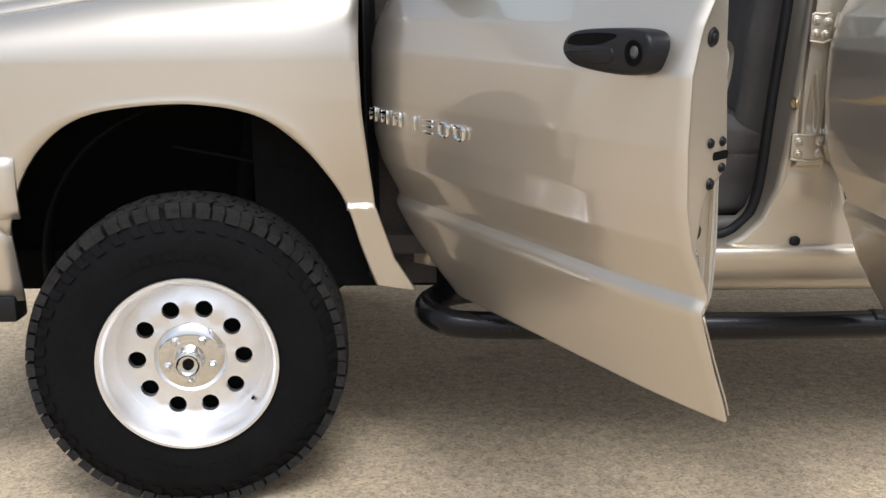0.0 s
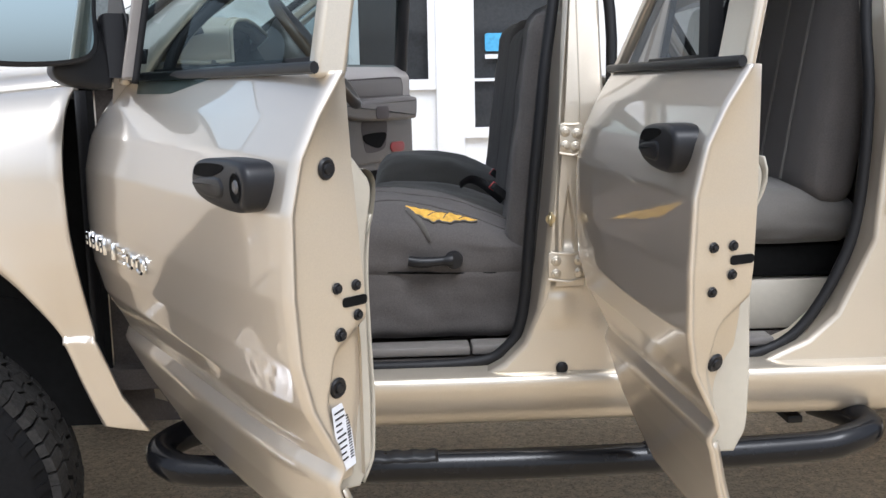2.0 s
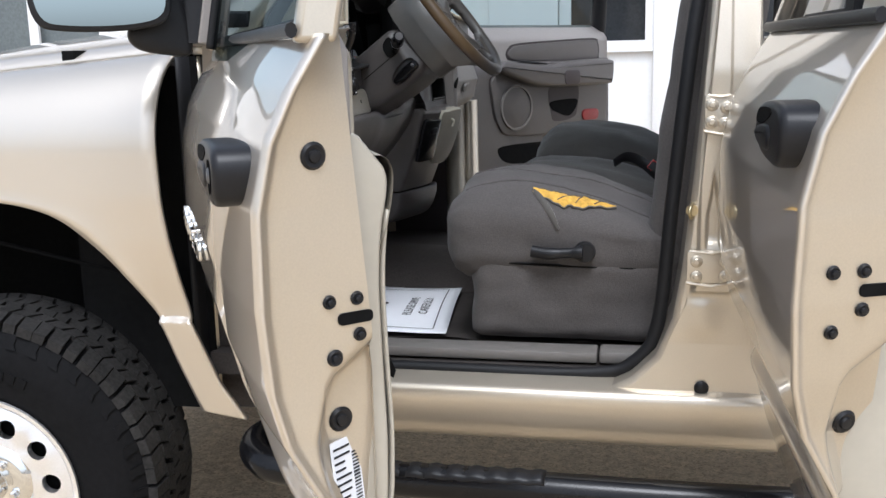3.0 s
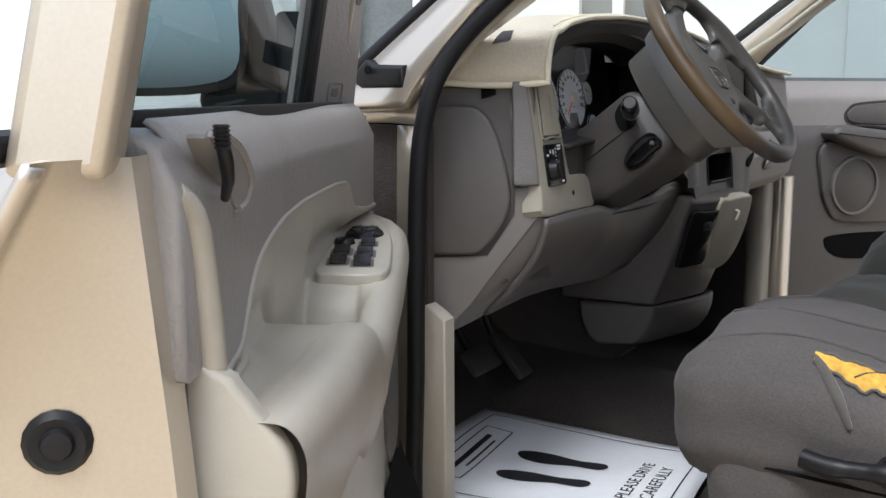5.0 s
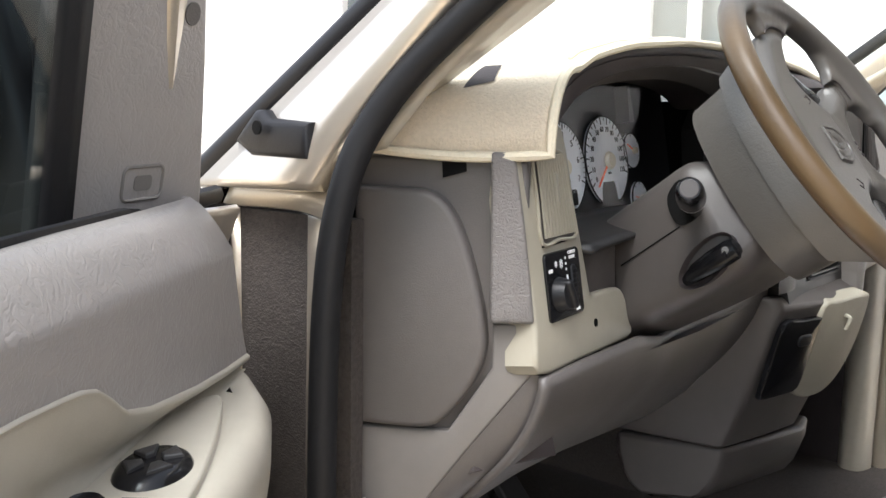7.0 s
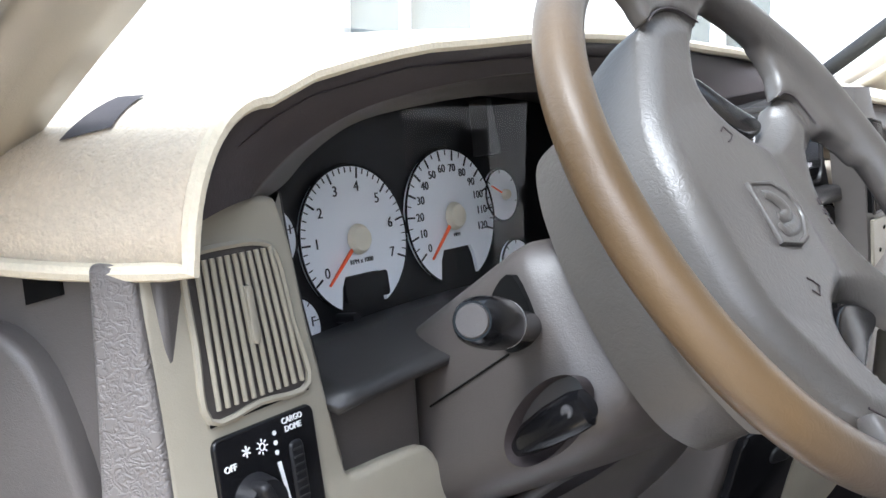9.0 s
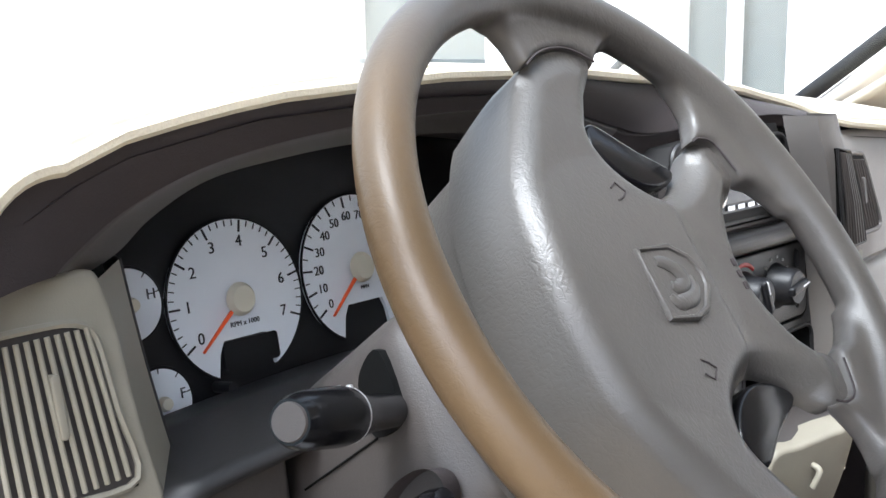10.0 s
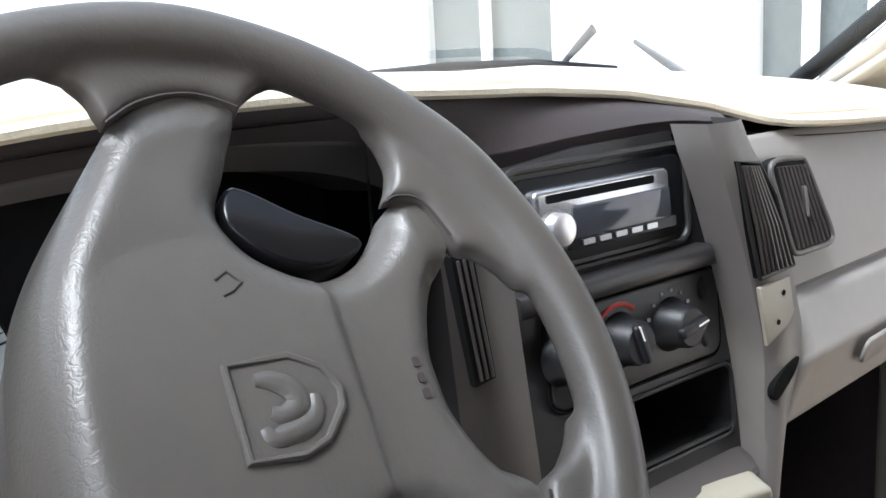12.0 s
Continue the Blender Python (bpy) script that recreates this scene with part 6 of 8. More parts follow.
def dial(cx, cy, r, numbers, a0, a1, ticks, minor, needle, cut, size, words="", wy=0.0):
    c = CL @ Matrix.Translation((cx, cy, 0.0))
    pts = []
    for k in range(49):
        a = radians(-90 + cut + (360 - 2 * cut) * k / 48)
        pts.append((r * math.cos(a), r * math.sin(a)))
    if cut:
        pts += [(-0.38 * r, -0.62 * r), (-0.30 * r, -0.47 * r), (0.34 * r, -0.47 * r), (0.40 * r, -0.62 * r)]
    face = part("dial", prism(pts, 0.0035, c, back=0.0), DIAL, cluster, "white gauge dial")
    part("dial_rim", tube([c @ V(x * 1.012, y * 1.012, 0.0035) for x, y in pts[:49]], 0.0011, False, 6), DIAL_BLACK, cluster)
    marks = []
    n = ticks * minor
    for k in range(n + 1):
        a = radians(a0 + (a1 - a0) * k / n)
        big = k % minor == 0
        L = (0.15 if big else 0.075) * r
        marks.append(prism(rrect(L, (0.026 if big else 0.014) * r, 0.0001, 1, r * 0.985 - L / 2, 0), 0.0041, c @ Matrix.Rotation(a, 4, "Z"), back=0.003))
    tagged(part("tick", merge(*marks), INK, cluster), kind="stuff")
    for k, t in enumerate(numbers):
        a = radians(a0 + (a1 - a0) * k / max(1, len(numbers) - 1))
        part("numeral", letters(t, size, c @ Matrix.Translation((0.72 * r * math.cos(a), 0.72 * r * math.sin(a), 0.0038)), 0.0003), INK, cluster)
    if words:
        part("numeral", letters(words, size * 0.45, c @ Matrix.Translation((0.05 * r, wy * r, 0.0038)), 0.0003), INK, cluster)
    a = radians(needle)
    nd = c @ Matrix.Translation((0, 0, 0.006)) @ Matrix.Rotation(a, 4, "Z")
    part("needle", prism([(-0.1 * r, -0.03 * r), (0.84 * r, -0.012 * r), (0.84 * r, 0.012 * r), (-0.1 * r, 0.03 * r)], 0.0015, nd), ORANGE, cluster, "orange-red needle")
    part("needle_cap", lathe([(0.0, 0.0055), (0.16 * r, 0.005), (0.2 * r, 0.002), (0.21 * r, 0)], 24, c @ Matrix.Translation((0, 0, 0.0065))), CREAM, cluster)
    return face


dial(0.139, 0.087, 0.0575, list("01234567"), 212, -22, 7, 5, 220, 26, 0.0115, "RPM x 1000", -0.30)
dial(0.259, 0.091, 0.0585, ["0", "10", "20", "30", "40", "50", "60", "70", "80", "90", "100", "110", "120"], 214, -18, 12, 2, 222, 26, 0.0098, "MPH", -0.28)
dial(0.335, 0.102, 0.024, [], 200, -20, 4, 1, 152, 0, 0.008)
dial(0.054, 0.098, 0.025, ["C", "H"], 165, 15, 4, 1, 158, 0, 0.010)
dial(0.066, 0.030, 0.024, ["E", "F"], 165, 10, 4, 1, 170, 0, 0.010)
dial(0.345, 0.035, 0.024, [], 165, 10, 4, 1, 170, 0, 0.010)
part("odometer", prism(rrect(0.048, 0.020, 0.003, 3, 0.144, 0.049), 0.0042, CL, back=0.001), DIAL_BLACK, cluster)
part("trip_stem", tube([CL @ V(0.112, 0.030, 0.0), CL @ V(0.112, 0.030, 0.02)], 0.004), BLACK, cluster, "black trip reset stem")
part("cluster_divider", prism([(0.305, 0.14), (0.32, 0.14), (0.316, 0.19), (0.309, 0.19)], 0.02, CL), CHARCOAL, cluster)
lens = part("cluster_lens", grid(lambda u, v: CL @ V(-0.02 + 0.44 * u, -0.005 + 0.185 * v, 0.018 + 0.035 * v), 1, 1), LENS, cluster, "clear cluster lens", smooth=60)
lens.visible_shadow = False
part("cluster_sill", grid(lambda u, v: V(0.03 + 0.09 * v, 2.885 + 0.42 * u, 1.372 + 0.01 * math.sin(math.pi * u) - 0.012 * v + 0.035 * max(0, (0.10 - u) / 0.10) * v * 0), 16, 5), CHARCOAL, dash, "charcoal ledge below the gauges", smooth=60, solid=0.006)
RETURN = [(0.078, 2.928, 1.315), (0.068, 2.921, 1.36), (0.058, 2.914, 1.41), (0.052, 2.909, 1.45), (0.052, 2.902, 1.489)]
part("bezel_return", ribbon([tuple(BZ @ V(a, b, -0.0035)) for a, b in ((0.1345, -0.050), (0.130, -0.016), (0.1205, 0.040), (0.1165, 0.085), (0.1095, 0.119))], RETURN), TAN, dash, "rounded sand edge of the bezel", smooth=60)
part("cluster_cheek", ribbon(RETURN, [(0.012, p[1] + 0.012, p[2]) for p in RETURN]), CHARCOAL, dash, solid=0.003)
part("switch_pocket", prism([(2.885, 1.356), (2.972, 1.362), (2.979, 1.355), (2.985, 1.285), (2.885, 1.285)], 0.104, Matrix(((0, 0, 1, 0), (1, 0, 0, 0), (0, 1, 0, 0), (0, 0, 0, 1))), r=0.006, back=0.03), TAUPE_MID, dash, "taupe blank panel beside the column")

# knee bolster and lower panels


def knee(u, v):
    y = 2.765 + 0.72 * u
    top = lerp([(2.765, 1.25), (2.86, 1.252), (2.985, 1.252), (3.06, 1.238), (3.16, 1.236), (3.26, 1.245), (3.33, 1.262), (3.485, 1.27)], y)
    bot = lerp([(2.765, 1.080), (2.90, 1.088), (3.0, 1.086), (3.25, 1.068), (3.485, 1.075)], y)
    z = top + (bot - top) * v
    bulge = 0.012 * math.sin(math.pi * min(1, v * 1.1))
    return V(0.136 - 0.112 * v ** 1.3 + bulge - 0.02 * (1 - v) * math.exp(-((y - 3.15) / 0.1) ** 2), y, z)


part("knee_panel", grid(knee, 44, 14), TAUPE, dash, "taupe knee panel under the column", smooth=60, solid=0.008)
part("knee_seam", tube([knee(0.085, v / 12) + V(0.0005, 0, 0) for v in range(13)], 0.0011, seg=6), TAUPE_DARK, dash)
part("knee_top", grid(lambda u, v: V(0.136 - 0.10 * v, 2.99 + 0.35 * u, 1.226 + 0.01 * abs(u - 0.5) - 0.01 * v), 10, 3), TAUPE_DARK, dash, smooth=60)
part("dash_core", box(-0.075, -0.045, 2.80, 4.2, 1.06, 1.52), DARK, dash, "dark core behind the dash")
part("column_gap_panel", grid(lambda u, v: V(0.105 - 0.05 * math.sin(math.pi * u), 3.30 + 0.10 * u, 1.24 + 0.32 * v), 8, 6), CHARCOAL, dash, smooth=60)


def knee_side(u, v):
    """From the end trim's slanting edge round to the knee panel."""
    z = 1.252 - 0.205 * v
    x = lerp([(1.045, -0.030), (1.105, 0.022), (1.165, 0.062), (1.25, 0.122)], z)
    a, b = V(x, 2.700 + 0.398 * (x + 0.046), z), knee(0.02, v)
    return a.lerp(b, u) + V(0.004 * math.sin(math.pi * u), 0, 0)


part("knee_side", grid(knee_side, 8, 14), TAUPE, dash, smooth=60)
part("under_dash", merge(box(-0.30, -0.01, 2.78, 4.2, 1.115, 1.14), grid(lambda u, v: V(-0.01 - 0.29 * u, 2.78 + 1.42 * v, 1.112 - 0.06 * u), 4, 4)), DARK, dash, "dark underside of the dash")
part("brake_release", prism([(-0.05, 0), (0.06, 0), (0.06, 0.03), (-0.04, 0.03)], 0.02, basis((0.07, 2.80, 1.135), (0.37, 0.93, 0), (-0.4, 0, 1)), r=0.004), TAUPE_DARK, dash)
for px, py, pz, w, h in ((-0.21, 3.15, 0.875, 0.11, 0.06), (-0.20, 3.27, 0.86, 0.055, 0.12)):
    pd = part("pedal", prism(rrect(w, h, 0.008), 0.014, basis((px, py, pz), (0, 1, 0), (-0.9, 0, 1)), r=0.004), PEDAL, dash, "worn black rubber foot pedal")
    part("pedal_arm", tube(smooth_loop([(px - 0.005, py, pz), (px - 0.06, py, pz + 0.08), (px - 0.07, py, pz + 0.22)], 5, False), 0.010), BLACK, pd)

# centre fascia
CS = basis((0.165, 3.40, 1.24), (0.06, 1, 0), (-0.08, 0, 1))


def yz(x):
    return Matrix(((0, 0, 1, x), (1, 0, 0, 0), (0, 1, 0, 0), (0, 0, 0, 1)))


part("centre_fascia", merge(prism([(-0.03, 0.079), (-0.03, 0.25), (0.0, 0.285), (0.08, 0.296), (0.19, 0.298), (0.212, 0.24), (0.238, 0.176), (0.262, 0.10), (0.2635, 0.079)], 0.0, CS, back=-0.14), prism([(-0.03, 0.045), (-0.03, 0.079), (0.102, 0.079), (0.102, 0.009), (0.02, 0.009)], 0.0, CS, back=-0.14), prism([(0.254, 0.009), (0.254, 0.079), (0.2635, 0.079), (0.269, 0.009)], 0.0, CS, back=-0.14), prism([(0.02, 0.009), (0.269, 0.009), (0.262, -0.06), (0.05, -0.06)], 0.0, CS, back=-0.14), prism(rrect(0.18, 0.09, 0.004, 2, 0.178, 0.044), -0.12, CS, back=-0.13)), CHARCOAL, dash, "charcoal centre fascia with an open pocket")
part("radio_bezel", tube([CS @ V(x, y, 0.001) for x, y in rrect(0.215, 0.085, 0.016, 5, 0.098, 0.243)], 0.0035, True, 8), CHARCOAL, dash)
radio = part("radio", prism(rrect(0.20, 0.070, 0.012, 5, 0.098, 0.243), 0.003, CS, r=0.001, back=-0.02), DIAL_BLACK, dash, "black car radio with a bright metal front")
part("radio_face", prism(rrect(0.158, 0.050, 0.006, 4, 0.090, 0.244), 0.014, CS, r=0.004, back=0.002), SATIN, radio, "satin metal radio front")
part("radio_display", prism(rrect(0.118, 0.026, 0.003, 3, 0.108, 0.240), 0.0152, CS, r=0.001, back=0.01), GLASSY, radio, "dark glossy display")
part("radio_slot", prism(rrect(0.125, 0.0065, 0.002, 3, 0.085, 0.2615), 0.0148, CS, back=0.01), DARK, radio)
part("radio_strip", prism(rrect(0.13, 0.009, 0.002, 3, 0.108, 0.2235), 0.0146, CS, back=0.01), GLOSS_BLACK, radio)
part("radio_knob", lathe([(0.0, 0.012), (0.009, 0.0125), (0.0125, 0.010), (0.013, 0.0), (0.016, 0.0)], 28, CS @ Matrix.Translation((0.030, 0.238, 0.014))), ALUMINIUM, radio, "turned metal volume knob")
for k in range(5):
    part("radio_button", prism(rrect(0.013, 0.0045, 0.001, 2, 0.064 + 0.019 * k, 0.2235), 0.0162, CS, back=0.010), SATIN, radio)
part("fascia_ledge", prism([(-0.02, 0.176), (0.222, 0.176), (0.216, 0.196), (-0.02, 0.196)], 0.022, CS, r=0.009), CHARCOAL, dash)
hv = part("climate_panel", prism(rrect(0.215, 0.080, 0.014, 5, 0.128, 0.132), 0.006, CS, r=0.003, back=-0.01), CHARCOAL, dash, "charcoal climate control panel")
part("panel_line", tube([CS @ V(x, y, 0.003) for x, y in rrect(0.219, 0.084, 0.015, 5, 0.128, 0.132)], 0.0016, True, 6), DARK, hv)
for kx, ky, turn in ((0.100, 0.134, 20), (0.166, 0.133, -80), (0.034, 0.136, -40)):
    f2 = CS @ Matrix.Translation((kx, ky, 0.006))
    part("climate_knob", merge(lathe([(0.0, 0.024), (0.016, 0.024), (0.0185, 0.021), (0.020, 0.006), (0.023, 0.003), (0.024, 0)], 28, f2), prism(rrect(0.010, 0.036, 0.004), 0.028, f2 @ Matrix.Rotation(radians(turn), 4, "Z"), r=0.003)), BLACK, hv, "black rotary knob")
    part("pointer", prism(rrect(0.0016, 0.014, 0.0005, 1, 0, 0.010), 0.0285, f2 @ Matrix.Rotation(radians(turn), 4, "Z"), back=0.027), WHITE_INK, hv)
part("temperature_arc", tube([CS @ V(0.100 + 0.030 * math.cos(radians(a)), 0.134 + 0.030 * math.sin(radians(a)), 0.0065) for a in range(50, 135, 8)], 0.0022, False, 6, 0.4), RED, hv, "red temperature arc")
part("temperature_arc", tube([CS @ V(0.100 + 0.030 * math.cos(radians(a)), 0.134 + 0.030 * math.sin(radians(a)), 0.0065) for a in range(140, 215, 8)], 0.0018, False, 6, 0.4), BLUE, hv, "blue temperature arc")
for k in range(8):
    a = radians(5 + 26 * k)
    part("symbol", prism(rrect(0.0035, 0.003, 0.0006, 2), 0.0068, CS @ Matrix.Translation((0.166 + 0.0295 * math.cos(a), 0.133 + 0.0295 * math.sin(a), 0)), back=0.005), SYMBOL, hv)
for y in (0.155, 0.112):
    part("climate_button", lathe([(0, 0.004), (0.006, 0.003), (0.0075, 0.0)], 16, CS @ Matrix.Translation((0.212, y, 0.006)) @ Matrix.Diagonal((0.7, 1.4, 1, 1))), BLACK, hv)
# Pocket walls coloured black for the shade inside.
part("fascia_pocket", grid(lambda u, v: CS @ V(*(rrect(0.150, 0.066, 0.012, 4, 0.178, 0.044)[round(u * 20) % 20]), -0.11 * v), 20, 3), POCKET, dash, "open storage pocket, its walls blackened for shade")
part("pocket_lip", tube([CS @ V(x, y, 0.001) for x, y in rrect(0.152, 0.068, 0.013, 4, 0.178, 0.044)], 0.0022, True, 6), CHARCOAL, dash)
part("pocket_floor", prism(rrect(0.13, 0.003, 0.001, 2, 0.182, 0.0165), 0.003, CS, back=0.0), CHARCOAL, dash)

STRIP_L = [(1.15, 3.660), (1.234, 3.663), (1.341, 3.654), (1.416, 3.626), (1.49, 3.592), (1.545, 3.568)]
STRIP_R = [(1.15, 3.690), (1.22, 3.700), (1.275, 3.716), (1.303, 3.738), (1.324, 3.744), (1.368, 3.728), (1.416, 3.708), (1.474, 3.677), (1.523, 3.645), (1.545, 3.625)]


def strip_x(u, z):
    return 0.202 + 0.010 * math.sin(math.pi * u) - 0.10 * max(0, z - 1.50) - (0.03 if u in (0.0, 1.0) else 0.0)


def side_strip(u, v):
    """The taupe strip with the right-hand centre vent, curving down beside the fascia."""
    z = 1.545 - 0.395 * v
    a, b = ease(STRIP_L, z), ease(STRIP_R, z)
    return V(strip_x(u, z), a + (b - a) * u, z)


part("vent_strip", grid(side_strip, 12, 48), TAUPE_LIGHT, dash, "taupe strip beside the centre fascia", smooth=50)
VENT_R = [(3.602, 1.512), (3.634, 1.507), (3.662, 1.476), (3.682, 1.438), (3.697, 1.406), (3.640, 1.404), (3.622, 1.452)]
# The flush dark plate paints the shade between the slats.
pv = part("vent", prism(VENT_R, 0.0, yz(0.2125), back=-0.02), DARK, dash, "dark slatted air vent")
part("vent_rim", tube([(0.2125, y, z) for y, z in VENT_R], 0.0022, True, 6), CHARCOAL, pv)
for k in range(7):
    t = (k + 0.5) / 7
    part("slat", tube([(0.2135, 3.605 + 0.029 * t, 1.508 - 0.004 * t), (0.215, 3.626 + 0.044 * t, 1.452 - 0.002 * t), (0.2135, 3.642 + 0.053 * t, 1.407)], 0.0016, seg=6), TAUPE_MID, pv)
part("vent_strip", grid(lambda u, v: V(0.190 + 0.006 * math.sin(math.pi * u), 3.285 + 0.022 * v + (0.062 + 0.012 * v) * u, 1.50 - 0.24 * v), 8, 20), TAUPE_MID, dash, "taupe strip beside the column", smooth=50)
VENT_L = [(3.288, 1.488), (3.308, 1.487), (3.324, 1.398), (3.305, 1.396)]
# Black backing plate in place of a shaded duct.
pl = part("vent", prism(VENT_L, 0.0, yz(0.1985), back=-0.01), POCKET, dash, "dark slatted air vent by the wheel")
for k in range(3):
    part("slat", tube([(0.200, 3.2925 + 0.0055 * k, 1.485), (0.200, 3.309 + 0.0055 * k, 1.400)], 0.0012, seg=6), TAUPE_MID, pl)
part("vent_blank", prism([(3.638, 1.396), (3.690, 1.397), (3.700, 1.362), (3.690, 1.350), (3.654, 1.339)], 0.004, yz(0.2095), r=0.002), TAN, dash, "sand blanking plate with two screws")
for y, z in ((3.678, 1.384), (3.670, 1.358)):
    part("screw", disc(0.0025, 0.001, yz(0.2136) @ Matrix.Translation((y, z, 0)), 10), DARK, dash)
# A flush dark patch drawn for the shade of a hollow.
part("strip_hollow", prism([(q.x, q.y) for q in smooth_loop([(3.668, 1.297), (3.69, 1.312), (3.712, 1.314), (3.70, 1.297), (3.672, 1.282)], 4)], 0.0, yz(0.2125), back=-0.01), DARK, dash, "small hollow under the vent, its shade a flat dark patch")


def passenger(u, v):
    z = lerp([(0, 1.522), (0.40, 1.369), (0.43, 1.362), (0.46, 1.356), (0.75, 1.27), (0.93, 1.205), (1, 1.195)], v)
    x = lerp([(0, 0.160), (0.05, 0.168), (0.40, 0.183), (0.425, 0.176), (0.445, 0.176), (0.47, 0.188), (0.65, 0.205), (0.85, 0.19), (0.95, 0.15), (1, 0.06)], v)
    y0 = max(ease(STRIP_R, z) - 0.006, 3.69 if z < 1.33 else 0)
    return V(x - 0.02 * u, y0 + (4.245 - y0) * u, z - 0.012 * u * (1 - v))


part("passenger_panel", grid(passenger, 14, 60), STRIP, dash, "pale taupe glovebox panel", smooth=50, solid=0.012, offset=-1)
PVENT = [(q.x, q.y) for q in smooth_loop([(3.714, 1.487), (3.728, 1.496), (3.765, 1.494), (3.779, 1.488), (3.800, 1.450), (3.818, 1.415), (3.812, 1.404), (3.78, 1.403), (3.748, 1.404), (3.738, 1.412), (3.726, 1.45)], 3)]
PVX = Matrix(((0.0, -0.13, 1, 0.1855 + 0.13 * 1.42), (1, 0, 0, 0), (0, 1, 0, 0), (0, 0, 0, 1)))
# Here too a black plate gives the shade behind the slats.
pv2 = part("vent", prism(PVENT, 0.002, PVX, r=0.001, back=-0.02), POCKET, dash, "dark slatted passenger vent")
part("vent_rim", tube([PVX @ V(y, z, 0.002) for y, z in PVENT], 0.0028, True, 8), TAUPE, pv2)
for k in range(8):
    t = (k + 0.5) / 8
    part("slat", tube([PVX @ V(3.722 + 0.056 * t, 1.490 - 0.004 * t, 0.003), PVX @ V(3.746 + 0.066 * t, 1.408, 0.003)], 0.0018, seg=6), TAUPE_MID, pv2)
part("vent_tab", prism(rrect(0.006, 0.03, 0.003, 3, 3.768, 1.452), 0.006, PVX, back=0.0), TAUPE_MID, pv2)
part("glove_handle", prism(rrect(0.10, 0.030, 0.012), 0.004, basis((0.197, 3.92, 1.275), (-0.05, 1, 0), (0.3, 0, 1)), r=0.003), STRIP, dash)

# lower console with ashtray, below the stack
CONSOLE_X = [(0.985, 0.088), (1.06, 0.118), (1.19, 0.158), (1.262, 0.182)]


def console_ring(z):
    x = lerp(CONSOLE_X, z)
    return [(-0.13, 3.392), (x - 0.012, 3.404), (x, 3.412), (x + 0.030, 3.510), (x + 0.050, 3.60), (x + 0.040, 3.655), (x + 0.012, 3.682), (-0.13, 3.70)]


bm = bmesh.new()
rings = [[bm.verts.new((x, y, z)) for x, y in console_ring(z)] for z in (0.985, 1.02, 1.06, 1.10, 1.15, 1.19, 1.218)]
rings.append([bm.verts.new((min(x, 0.166 + 0.06 * (y - 3.40)), y, 1.234)) for x, y in console_ring(1.19)])
for lo, hi in zip(rings, rings[1:]):
    for k in range(8):
        bm.faces.new((lo[k], lo[(k + 1) % 8], hi[(k + 1) % 8], hi[k]))
bm.faces.new(rings[-1])
bm.faces.new(rings[0][::-1])
part("console", bm, TAUPE_MID, dash, "taupe lower console", bevel=0.005, smooth=35)
CO = basis((0.161, 3.414, 1.194), (0.028, 0.094, 0), (0.24, 0, 1))
ash = part("ashtray", prism([(q.x, q.y) for q in smooth_loop([(0.001, 0.003), (0.05, 0.004), (0.094, 0.003), (0.097, -0.004), (0.092, -0.06), (0.086, -0.116), (0.045, -0.122), (-0.004, -0.122), (-0.010, -0.112), (-0.006, -0.06)], 3)], 0.010, CO, r=0.003), GLOSS_BLACK, dash, "black ashtray door")
part("ashtray_pull", prism(rrect(0.034, 0.020, 0.009, 4, 0.064, -0.030), 0.013, CO, r=0.003), BLACK, ash)
part("console_face", prism([(q.x, q.y) for q in smooth_loop([(0.099, 0.02), (0.14, 0.026), (0.20, 0.030), (0.226, 0.02), (0.222, -0.06), (0.196, -0.118), (0.150, -0.142), (0.089, -0.128), (0.095, -0.06)], 4)], 0.008, CO, r=0.005, back=-0.02), TAN, dash, "sand console panel")
part("console_hook", tube(smooth_loop([CO @ V(0.165, -0.002, 0.008), CO @ V(0.165, -0.004, 0.018), CO @ V(0.160, -0.022, 0.018)], 3, False), 0.0035), TAN, dash)
bm = bmesh.new()
rings = [[bm.verts.new((x, y, z)) for x, y in ((-0.085 + i, 3.388), (0.085 - i, 3.418), (0.098 - i, 3.440), (0.150 - i, 3.615), (0.140 - i, 3.68), (-0.085 + i, 3.68))] for z, i in ((0.982, 0.0), (0.95, 0.002), (0.92, 0.012), (0.90, 0.026), (0.885, 0.050))]
for lo, hi in zip(rings, rings[1:]):
    for k in range(6):
        bm.faces.new((hi[k], hi[(k + 1) % 6], lo[(k + 1) % 6], lo[k]))
bm.faces.new(rings[0])
bm.faces.new(rings[-1][::-1])
part("tunnel_cover", bm, TAUPE_MID, dash, "taupe tunnel cover", bevel=0.008, smooth=50)

# ---- felt dash cover ----
mat = thing("dash_cover", (0.0, 3.48, 1.5), "beige felt dash cover with cream bound edge", "dash cover")


